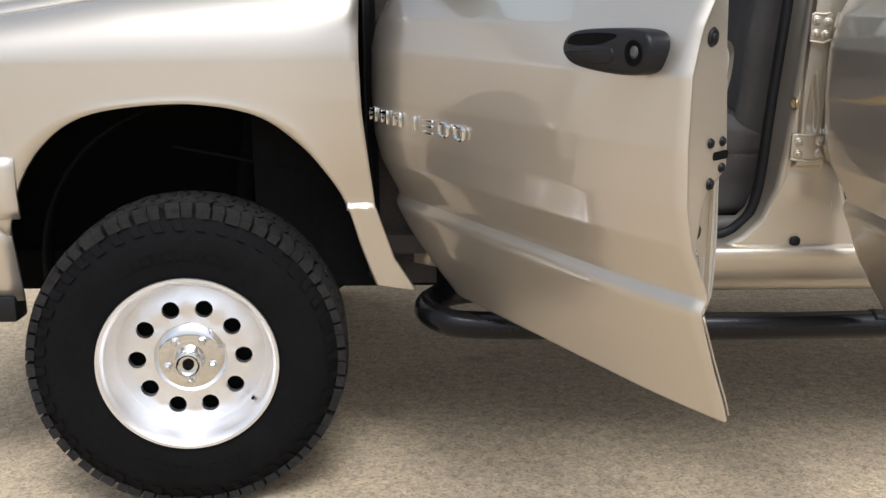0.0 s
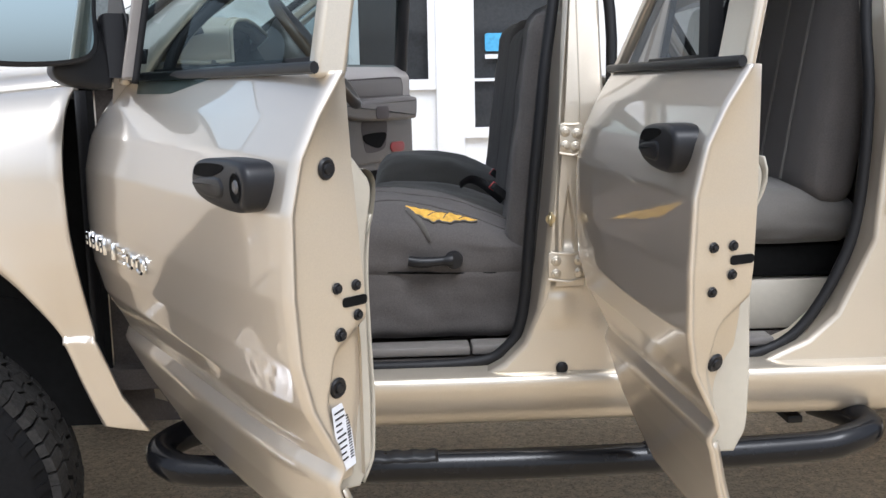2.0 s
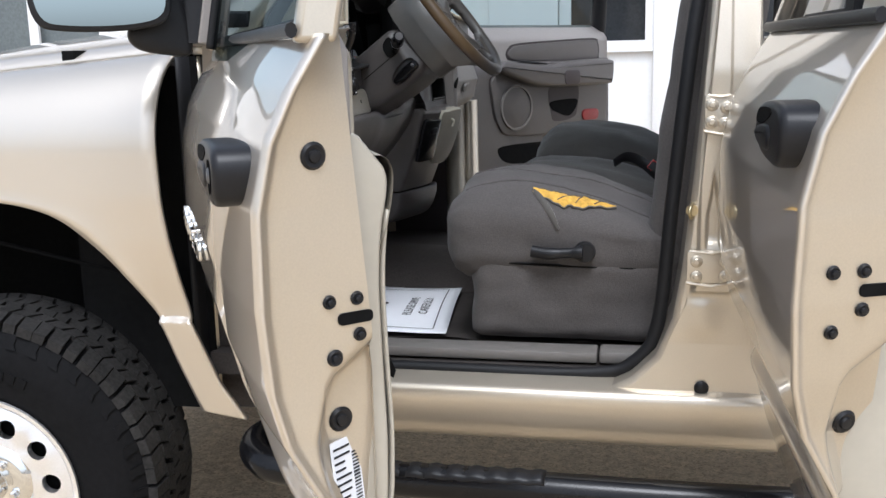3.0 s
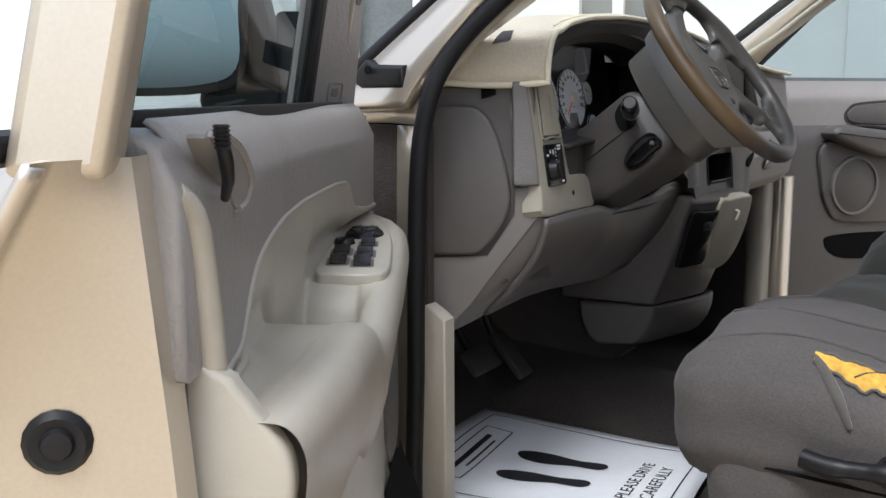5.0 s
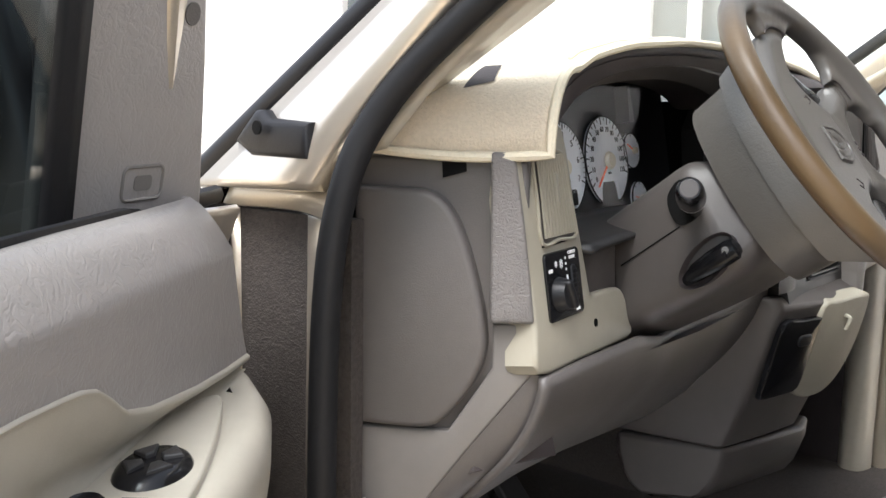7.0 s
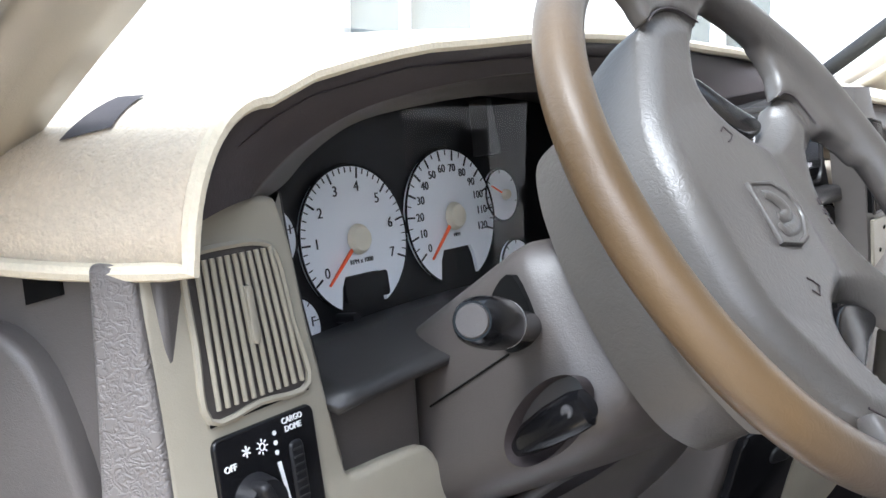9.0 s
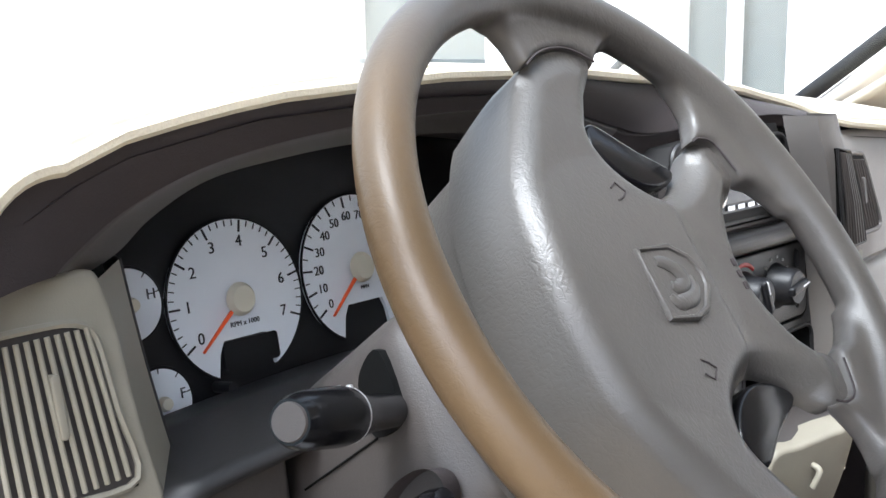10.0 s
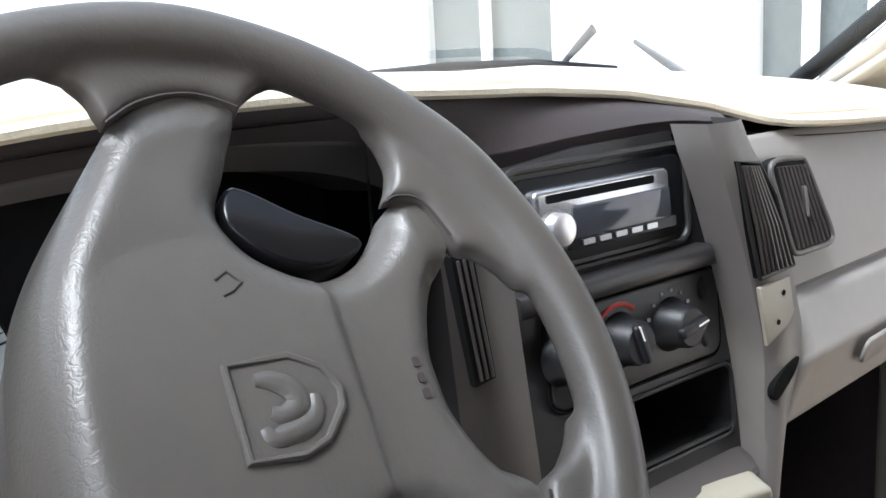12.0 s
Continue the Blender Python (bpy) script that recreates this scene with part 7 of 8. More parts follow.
def cover(u, v):
    """Over the brow and forward; at the door end it falls to a hem between two hanging corners."""
    w = min(1.0, u / 0.12)
    p = dash_top(max(0.0, (u - 0.12) / 0.88) * 0.985 + 0.012, v * 0.94)
    c = V(p.x + 0.006 * (1 - v), p.y, p.z + 0.017 + 0.0012 * math.sin(23 * u + 9 * v))
    if w >= 1:
        return c
    t = min(1.0, v / 0.62)
    hem = V(0.132, 2.772, 1.470).lerp(V(-0.030, 2.700, 1.472), t) if v < 0.62 else V(-0.030, 2.700, 1.472).lerp(V(-0.17, 2.72, 1.492), (v - 0.62) / 0.38)
    hem.z -= 0.005 * math.sin(math.pi * t)
    k = math.sin(w * math.pi / 2)
    return V(hem.x + (c.x - hem.x) * w, hem.y + (c.y - hem.y) * w ** 1.5, hem.z + (c.z - hem.z) * k ** 0.75)


part("felt", grid(cover, 90, 26), FELT, mat, smooth=80, solid=0.006, offset=-1)
edge_line = [cover(0, 0.62 * (1 - k / 12)) for k in range(13)] + [cover(0.12 * k / 12, 0) for k in range(1, 12)] + [cover(0.12 + 0.88 * k / 40, 0) for k in range(41)]
part("binding", tube([p + V(0.001, 0, -0.002) for p in edge_line], 0.0052, False, 8), FELT_EDGE, mat, "cream bound edge")
part("stitch_ridge", tube([cover(0.13 + 0.87 * k / 60, 0.055) + V(0, 0, 0.001) for k in range(61)], 0.0024, False, 6), FELT_EDGE, mat)


def slot(u, v):
    return cover(0.050 + 0.010 * u + (0.040 - 0.005 * u) * v, 0.33 - 0.10 * u - (0.02 - 0.04 * u) * v) + V(0, -0.0008, 0.0012)


part("speaker_opening", grid(slot, 4, 6), TAUPE_DARK, mat, "cut-out in the felt over a vent")

# dark lining from the felt's edge inward to the gauges
BROW_OUT = smooth_loop([(2.836, 1.496, 0.104), (2.848, 1.505, 0.102), (2.880, 1.524, 0.100), (2.925, 1.541, 0.100), (2.98, 1.552, 0.100), (3.05, 1.560, 0.100), (3.11, 1.564, 0.100), (3.20, 1.565, 0.100), (3.30, 1.557, 0.101), (3.36, 1.543, 0.106), (3.40, 1.536, 0.120), (3.48, 1.543, 0.141), (3.58, 1.546, 0.156), (3.66, 1.538, 0.168)], 6, False)
BROW_IN = smooth_loop([(2.872, 1.488, 0.070), (2.892, 1.497, 0.070), (2.915, 1.514, 0.070), (2.955, 1.532, 0.071), (3.015, 1.541, 0.072), (3.08, 1.546, 0.072), (3.164, 1.548, 0.072), (3.25, 1.541, 0.074), (3.30, 1.530, 0.078), (3.345, 1.514, 0.086), (3.40, 1.515, 0.110), (3.48, 1.528, 0.135), (3.58, 1.534, 0.150), (3.66, 1.528, 0.165)], 6, False)


def along(line, u):
    i = u * (len(line) - 1)
    k = min(int(i), len(line) - 2)
    q = line[k].lerp(line[k + 1], i - k)
    return V(q.z, q.x, q.y)


def brow_band(u, v):
    """The padded roll from the felt's edge to the fold."""
    p = (cover(0.015 + 0.635 * u, 0.0) + V(-0.006, 0.002, -0.007)).lerp(along(BROW_OUT, u), v)
    swell = math.sin(math.pi * v)
    return p + V(0.004 * swell, 0, 0.003 * swell)


def brow_ring(u, v):
    p = along(BROW_OUT, u).lerp(along(BROW_IN, u), v)
    return p + V(-0.004 * math.exp(-(v / 0.06) ** 2), 0, 0.002 * math.sin(math.pi * v) + 0.003 * math.exp(-(v / 0.06) ** 2))


def brow_mask(u, v):
    a = along(BROW_IN, u)
    return a.lerp(V(0.012, 3.10 + (a.y - 3.10) * 0.97, a.z - 0.004), v)


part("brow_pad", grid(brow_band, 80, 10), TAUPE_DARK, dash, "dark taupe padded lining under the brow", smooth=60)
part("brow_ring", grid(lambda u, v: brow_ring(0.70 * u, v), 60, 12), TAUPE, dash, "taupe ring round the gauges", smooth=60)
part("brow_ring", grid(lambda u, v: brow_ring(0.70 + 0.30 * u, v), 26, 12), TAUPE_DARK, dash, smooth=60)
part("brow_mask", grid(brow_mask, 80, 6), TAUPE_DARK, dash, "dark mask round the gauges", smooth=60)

# ---- steering column and wheel ----
SWC = V(0.3212, 3.0664, 1.4919)
SW = basis(SWC, (0.1109, 0.9877, -0.1101), (-0.6016, 0.1549, 0.7836))
column = thing("steering_column", (0.1, 3.06, 1.25), "taupe steering column shroud with black stalk and ignition", "steering column")
SHROUD = [(-0.37, 0.93), (-0.29, 0.96), (-0.24, 0.985), (-0.19, 1.0), (-0.155, 1.0), (-0.145, 0.985), (-0.139, 0.955), (-0.134, 0.91), (-0.124, 0.83), (-0.112, 0.76), (-0.100, 0.70), (-0.085, 0.55)]


def shroud(u, v):
    """A squarish section along the column, rounded over at its end behind the wheel."""
    a = 2 * math.pi * u
    d, k = SHROUD[round(v * (len(SHROUD) - 1))]
    c, s = math.cos(a), math.sin(a)
    x = 0.086 * k * math.copysign(abs(c) ** 0.32, c)
    y = 0.074 * k * math.copysign(abs(s) ** 0.40, s) - 0.017
    return SW @ V(x + 0.004, y + 0.10 * max(0.0, -0.2 - d) * (0.5 if s > 0 else 1.0), d)


part("shroud", grid(shroud, 88, len(SHROUD) - 1, closed_u=True), TAUPE_MID, column, "taupe plastic column shroud", smooth=70)
part("shroud_seam", tube([SW @ V(-0.0825, -0.010, -0.180), SW @ V(-0.0815, -0.008, -0.268)], 0.0008, seg=6), DARK, column)
SIDE = basis(SW @ V(-0.081, 0.010, -0.166), SW.to_3x3() @ V(0, 0, -1), SW.to_3x3() @ V(0, 1, 0))
part("stalk_gaiter", prism([(q.x, q.y) for q in smooth_loop([(-0.017, 0.022), (-0.016, -0.018), (0.006, -0.022), (0.015, -0.014), (0.014, 0.006), (0.004, 0.020)], 4)], 0.010, SIDE, r=0.004, back=-0.004), DARK, column, "dark rubber stalk gaiter")
ST0, ST1 = V(0.192, 2.983, 1.405), V(0.229, 2.879, 1.436)
dirn = (ST1 - ST0).normalized()
L = (ST1 - ST0).length
part("stalk", tube([ST0, ST0 + dirn * L * 0.28, ST0 + dirn * L * 0.40, ST0 + dirn * L * 0.52, ST0 + dirn * L * 0.60, ST0 + dirn * L * 0.85, ST0 + dirn * L * 0.95, ST0 + dirn * L], [0.010, 0.0105, 0.0125, 0.0150, 0.0156, 0.0146, 0.0132, 0.0108], seg=24), GLOSS_BLACK, column, "black multi-function stalk")
part("stalk_cap", tube([ST0 + dirn * L * 0.985, ST0 + dirn * (L + 0.0015)], [0.0102, 0.0090], seg=24), TAUPE_MID, column, "grey stalk end")
part("stalk_marking", merge(tube([ST0 + dirn * L * 0.50, ST0 + dirn * L * 0.512], 0.0149, seg=24), *[prism(rrect(0.0035, 0.003, 0.0006, 1), 0.0157, basis(ST0 + dirn * L * (0.42 + 0.12 * k), dirn, V(0.9, 0.2, 0.3)), back=0.012) for k in range(2)]), SYMBOL, column)
KO = basis(SW @ V(-0.0815, -0.062, -0.168), SW.to_3x3() @ V(0, 0.22, 1), SW.to_3x3() @ V(0, -1, 0.22)) @ Matrix.Diagonal((1, 1, 1, 1))
recess = part("ignition_recess", lathe([(0.0, 0.002), (0.022, 0.0025), (0.028, 0.004), (0.031, 0.004), (0.034, 0.001), (0.036, -0.012)], 36, KO @ Matrix.Diagonal((1.12, 0.55, 1, 1))), TAUPE_DARK, column, "dark oval ignition recess")
KEY = [SW @ V(-0.084, -0.066, -0.204), SW @ V(-0.091, -0.066, -0.185), SW @ V(-0.096, -0.067, -0.160), SW @ V(-0.097, -0.068, -0.138), SW @ V(-0.096, -0.069, -0.129), SW @ V(-0.096, -0.069, -0.126)]
part("ignition", tube(KEY, [0.006, 0.0105, 0.0125, 0.0130, 0.0115, 0.007], seg=18, flat=0.75), GLOSS_BLACK, column, "black ignition switch")
part("key_mark", disc(0.0042, 0.001, basis(SW @ V(-0.1065, -0.067, -0.137), SW.to_3x3() @ V(0, 0.2, 1), SW.to_3x3() @ V(0, -1, 0.2)), 14), SATIN, column, "small silver key mark")

sw_thing = thing("steering_wheel", tuple(SWC), "taupe leather steering wheel turned a quarter, its rim worn brown", "steering wheel")
RIM_R, TUBE_R = 0.1802, 0.0146
ring = [SW @ V(RIM_R * math.cos(2 * math.pi * k / 96), RIM_R * math.sin(2 * math.pi * k / 96), 0) for k in range(96)]
thick = [TUBE_R + 0.0014 * sum(math.exp(-((((360 * k / 96 - c + 180) % 360) - 180) / 10) ** 2) for c in (88, 38, -38, -88)) for k in range(96)]
half = [(-0.073, 0.0), (-0.071, 0.034), (-0.064, 0.068), (-0.048, 0.102), (-0.029, 0.134), (-0.016, 0.1435), (0.002, 0.149), (0.018, 0.149), (0.033, 0.143), (0.027, 0.119), (0.0185, 0.099), (0.0225, 0.086), (0.035, 0.072), (0.058, 0.061), (0.080, 0.064), (0.096, 0.077), (0.106, 0.091), (0.119, 0.087), (0.129, 0.064), (0.117, 0.044), (0.109, 0.018), (0.108, 0.0)]
outline = [(q.x, q.y) for q in smooth_loop(half + [(x, -y) for x, y in half[-2:0:-1]], 4)]


def pad_z(x, y):
    """The height of the airbag cover; beyond the soft fold it lies a little lower."""
    r = math.hypot(x, y)
    z = lerp([(0, -0.016), (0.08, -0.016), (0.12, -0.011), (0.148, -0.0055), (0.2, -0.005)], r)
    mid = max(0.0, min(1.0, (0.125 - r) / 0.03))
    return z - mid * (0.004 * max(0.0, min(1.0, (x - 0.056) / 0.012)) + 0.0016 * math.exp(-((x - 0.062) / 0.0035) ** 2))


def pad_mesh():
    bm = bmesh.new()
    vs = [bm.verts.new((x, y, 0)) for x, y in outline]
    bm.faces.new(vs)
    bmesh.ops.triangulate(bm, faces=list(bm.faces))
    for _ in range(5):
        long = [e for e in bm.edges if e.calc_length() > 0.0045 and not e.is_boundary]
        if long:
            bmesh.ops.subdivide_edges(bm, edges=long, cuts=1)
            bmesh.ops.triangulate(bm, faces=list(bm.faces))
            bmesh.ops.beautify_fill(bm, faces=list(bm.faces), edges=[e for e in bm.edges if not e.is_boundary])
    ea = np.array(outline)
    eb = np.roll(ea, -1, 0) - ea
    for v in bm.verts:
        p = Vector((v.co.x, v.co.y))
        w = np.array((p.x, p.y)) - ea
        t = np.clip((w * eb).sum(1) / (eb * eb).sum(1), 0, 1)[:, None]
        d = float(np.hypot(*(w - t * eb).T).min())
        near = max(0.0, min(1.0, (0.150 - p.length) / 0.02))
        v.co.z = pad_z(p.x, p.y) - 0.014 * (1 - min(1, d / 0.017)) ** 2 * (0.1 + 0.9 * near)
    r = bmesh.ops.extrude_edge_only(bm, edges=[e for e in bm.edges if e.is_boundary])
    for g in r["geom"]:
        if isinstance(g, bmesh.types.BMVert):
            x, y = g.co.x, g.co.y
            far_out = max(0.0, min(1.0, (math.hypot(x, y) - 0.125) / 0.025))
            if x < 0.0 and far_out < 1:
                g.co.x = x - 0.006 * min(1.0, -x / 0.05) * (1 - far_out)
                g.co.z = -0.072 + 0.050 * far_out
            else:
                g.co.z = -0.034 + 0.012 * far_out
    return bm


pad = part("airbag_cover", pad_mesh(), PAD_SKIN, sw_thing, "taupe grained airbag cover with spokes", m=SW, smooth=60)
BACK = [(-0.077, 0.0), (-0.075, 0.034), (-0.068, 0.068), (-0.052, 0.100), (-0.022, 0.118), (0.008, 0.112), (0.012, 0.090), (0.04, 0.060), (0.085, 0.042), (0.096, 0.0)]
part("back_cover", prism([(q.x, q.y) for q in smooth_loop(BACK + [(x, -y) for x, y in BACK[-2:0:-1]], 4)], -0.066, SW, back=-0.118, r=0.004, taper=0.97), PAD_SKIN, sw_thing, "taupe lower wheel shroud")
# leather-wrapped ends of the four spokes, flaring into the rim


def arc(a0, a1, n=8):
    return [(0.181 * math.cos(radians(a0 + (a1 - a0) * k / n)), 0.181 * math.sin(radians(a0 + (a1 - a0) * k / n))) for k in range(n + 1)]


WEB_A = [(0.035, 0.1405), (0.033, 0.1445), (0.018, 0.1500), (0.002, 0.1500), (-0.016, 0.1445), (-0.030, 0.1345), (-0.032, 0.140), (-0.036, 0.150), (-0.045, 0.158), (-0.058, 0.161)] + arc(108, 72) + [(0.058, 0.160), (0.047, 0.155), (0.038, 0.148)]
WEB_B = [(0.131, 0.061), (0.128, 0.069), (0.1195, 0.0880), (0.107, 0.0925), (0.098, 0.089), (0.106, 0.100), (0.109, 0.110), (0.107, 0.122), (0.101, 0.132)] + arc(54, 12) + [(0.160, 0.034), (0.154, 0.046), (0.143, 0.057)]
skins = [tube([SW.inverted() @ p for p in ring], thick, True, 20, 1.0, up=(0, 0, 1))]
for web in (WEB_A, WEB_B):
    for sy in (1, -1):
        pts = [(x, sy * y) for x, y in web]
        bm = prism(pts if sy < 0 else pts[::-1], 0.0035, None, r=0.004, seg=2, back=-0.013)
        for v in bm.verts:
            v.co.z -= 0.0062 * max(0.0, min(1.0, (0.172 - math.hypot(v.co.x, v.co.y)) / 0.024))
        skins.append(bm)
rim = part("rim", merge(*skins), LEATHER, sw_thing, "leather rim and spoke ends, rubbed brown and shiny", m=SW, smooth=180)
skin_mod = rim.modifiers.new("one_skin", "REMESH")
skin_mod.mode, skin_mod.voxel_size, skin_mod.use_smooth_shade = "VOXEL", 0.0018, True
ease_mod = rim.modifiers.new("stretched_leather", "SMOOTH")
ease_mod.factor, ease_mod.iterations = 0.5, 36


# shield-shaped emblem, turned with the wheel, as plain lumps in a frame
EM = SW @ Matrix.Translation((0.021, -0.004, pad_z(0.021, 0) + 0.0004))
sh = [(-0.024, 0.0205), (-0.0238, -0.0215), (0.0, -0.0225), (0.013, -0.0175), (0.024, -0.004), (0.0255, 0.0045), (0.019, 0.0155), (0.005, 0.0225)]
part("emblem_frame", tube([EM @ V(x, y, 0.0006) for x, y in sh], 0.0021, True, 8), PAD_SKIN, sw_thing, "moulded shield emblem")
part("emblem_plate", prism([(x * 0.96, y * 0.96) for x, y in sh], 0.0010, EM, back=-0.002), PAD_SKIN, sw_thing)
for line, fat in (([(-0.013, 0.013), (-0.006, 0.012), (0.002, 0.007), (0.004, 0.000), (-0.003, -0.004), (-0.009, -0.002)], 0.0058), ([(0.013, 0.003), (0.011, -0.005), (0.005, -0.010), (-0.003, -0.012), (-0.011, -0.013), (-0.014, -0.008)], 0.0052)):
    pts = smooth_loop([(x, y, 0) for x, y in line], 5, False)
    n = len(pts)
    lump = tube(pts, [fat * (0.45 + 0.55 * math.sin(math.pi * (k + 1) / (n + 1))) for k in range(n)], False, 10)
    part("emblem_lump", lump, PAD_SKIN, sw_thing, m=EM @ Matrix.Translation((0, 0, 0.0006)) @ Matrix.Diagonal((1, 1, 0.62, 1)))


for sy in (1, -1):
    part("horn_mark", tube([SW @ V(x, y, pad_z(x, y) + 0.0003) for x, y in ((0.004, sy * 0.058), (0.010, sy * 0.062), (0.016, sy * 0.056), (0.011, sy * 0.052), (0.006, sy * 0.050))], 0.0006, False, 5), TAUPE_DARK, sw_thing)
for k in range(3):
    part("airbag_mark", prism(rrect(0.0035, 0.005, 0.001, 2, 0.092, 0.008 - 0.008 * k), 0.0008, SW @ Matrix.Translation((0, 0, pad_z(0.092, 0))), back=-0.002), TAUPE_DARK, sw_thing)
for sy in (1, -1):
    part("spoke_switch", prism([(q.x, q.y) for q in smooth_loop([(0.030, sy * 0.112), (0.021, sy * 0.094), (0.034, sy * 0.076), (0.056, sy * 0.066), (0.080, sy * 0.069), (0.090, sy * 0.080), (0.060, sy * 0.0955)], 4)], -0.024, SW, back=-0.044, r=0.003), GLOSS_BLACK, sw_thing, "gloss black switch in the spoke gap")
    part("spoke_seam", tube([SW @ V(x, sy * y, pad_z(x, y) + 0.001) for x, y, _ in smooth_loop([(-0.030, 0.1345, 0), (-0.016, 0.144, 0), (0.002, 0.1497, 0), (0.018, 0.1497, 0), (0.034, 0.1435, 0)], 4, False)], 0.0008, False, 5), TAUPE_DARK, sw_thing)
    part("spoke_seam", tube([SW @ V(x, sy * y, pad_z(x, y) + 0.001) for x, y, _ in smooth_loop([(0.100, 0.090, 0), (0.107, 0.0922, 0), (0.1192, 0.0878, 0), (0.129, 0.067, 0)], 4, False)], 0.0008, False, 5), TAUPE_DARK, sw_thing)

# ---- seats ----
from mathutils.bvhtree import BVHTree


def cushion(name, parent, x0, x1, y0, y1, z0, z1, mat, crown=0.02, r=0.05, label="", drop=0.0, folds=0, sag=0.0):
    """A soft cushion: a rounded block with a crowned, dented top and small creases."""
    bm = box(x0, x1, y0, y1, z0, z1)
    bmesh.ops.subdivide_edges(bm, edges=list(bm.edges), cuts=22, use_grid_fill=True)
    cx, cy, cz = (x0 + x1) / 2, (y0 + y1) / 2, (z0 + z1) / 2
    hx, hy, hz = (x1 - x0) / 2, (y1 - y0) / 2, (z1 - z0) / 2
    for v in bm.verts:
        p = v.co - Vector((cx, cy, cz))
        q = Vector((max(-hx + r, min(hx - r, p.x)), max(-hy + r, min(hy - r, p.y)), max(-hz + min(r, hz * 0.9), min(hz - min(r, hz * 0.9), p.z))))
        d = p - q
        if d.length > 1e-6:
            p = q + d.normalized() * min(r, d.length * 1.2)
        u, w, h = p.x / hx, p.y / hy, p.z / hz
        up = max(0.0, h)
        p.z += crown * up * (1 - u * u * 0.7) * (1 - 0.8 * w * w) - drop * up * max(0, u) - sag * up * max(0, (u + 0.55) / 1.55) ** 1.2
        nz = noise.noise(Vector((v.co.x * 9, v.co.y * 9, v.co.z * 9))) * 0.008 + noise.noise(Vector((v.co.x * 20, v.co.y * 34, v.co.z * 26))) * 0.0045 + 0.003 * (1 - abs(noise.noise(Vector((v.co.x * 13 + 5, v.co.y * 20, v.co.z * 9))))) ** 6
        if folds:
            nz += 0.005 * math.sin(folds * (w * 3 + 1.7 * u)) * up * up
        p += p.normalized() * nz
        v.co = p + Vector((cx, cy, cz))
    return part(name, bm, mat, parent, label, smooth=80)


seat = thing("driver_seat", (0.65, 2.96, 0.712), "charcoal fabric driver seat with a torn cover showing yellow foam", "seat", "seats of the cab")
base = cushion("seat_base", seat, 0.418, 0.91, 2.727, 3.20, 0.735, 0.945, FABRIC, 0.0, 0.04, "charcoal fabric seat skirt")
cush = cushion("seat_cushion", seat, 0.355, 0.93, 2.722, 3.22, 0.872, 1.066, FABRIC, 0.056, 0.07, "charcoal fabric cushion, its cover torn", folds=2.2, sag=0.105)
BVH = BVHTree.FromPolygons([v.co for v in cush.data.vertices], [p.vertices for p in cush.data.polygons])


def on_cushion(x, y, lift=0.0):
    hit = BVH.ray_cast(V(x, y, 1.4), V(0, 0, -1))
    return hit[0] + hit[1] * lift


part("seat_seam", tube(smooth_loop([(0.44, 2.731, 0.922), (0.6, 2.726, 0.916), (0.78, 2.726, 0.912), (0.9, 2.732, 0.914)], 5, False), 0.003, False, 6), DARK, seat)
for yy, sp in ((2.80, 0.02), (2.93, 0.0), (3.08, 0.0)):
    part("piping", tube([on_cushion(0.40 + 0.46 * k / 24, yy + sp * math.sin(math.pi * k / 24), 0.0005) for k in range(25)], 0.0026, False, 6), FABRIC, seat)
back = cushion("seat_back", seat, 0.0, 0.15, 2.735, 3.20, -0.09, 0.62, FABRIC, 0.0, 0.06, "charcoal fabric backrest", folds=0)
back.matrix_basis = pose(0.855, 0, 1.0, 0, 7, 0)
bol = cushion("back_bolster", seat, -0.035, 0.10, 2.725, 2.82, -0.06, 0.58, FABRIC, 0.0, 0.045)
bol.matrix_basis = pose(0.855, 0, 1.0, 0, 7, 0)
head = cushion("headrest", seat, 0.0, 0.10, 2.84, 3.10, 0.0, 0.19, FABRIC, 0.0, 0.045, "charcoal fabric headrest")
head.matrix_basis = pose(0.925, 0, 1.635, 0, 7, 0)
# the tear, with threads across it and a loose flap


def torn(u, v):
    x = 0.561 + 0.187 * u
    yc = 2.774 - 0.008 * math.sin(math.pi * u) + 0.006 * u
    w = 0.034 * math.sin(math.pi * min(1, 0.05 + 0.93 * u)) ** 0.6 * (1 + 0.14 * math.sin(23 * u) + 0.10 * math.sin(51 * u + 1))
    p = on_cushion(x, yc + w * (v - 0.5), 0.0)
    lump = 0.003 * noise.noise(V(x * 60, v * 5, 3))
    return p + V(0, -0.001, 0.002 + (0.005 + lump) * math.sin(math.pi * v))


part("foam", grid(torn, 28, 6), FOAM, seat, "yellow foam in the torn cover", smooth=60)
for side in (0, 1):
    part("torn_hem", tube([torn(k / 28, side) + V(0, 0, 0.001 + 0.0012 * math.sin(5 * k)) for k in range(29)], 0.0028, False, 6), FABRIC_MID, seat, "ragged hem of the tear")
for k, (ua, ub) in enumerate(((0.30, 0.44), (0.52, 0.60), (0.74, 0.86))):
    a, b = torn(ua, 0.2), torn(ub, 0.75)
    part("thread", tube([a + V(0, 0, 0.001), a.lerp(b, 0.5) + V(0, 0, 0.004), b + V(0, 0, 0.001)], 0.0014, False, 5), FABRIC, seat)
flap_line = [(0.560, 2.776, 1.079), (0.582, 2.754, 1.057), (0.602, 2.735, 1.033), (0.612, 2.727, 1.018), (0.622, 2.7225, 0.998)]
flap_on = [BVH.find_nearest(V(*p)) for p in flap_line]
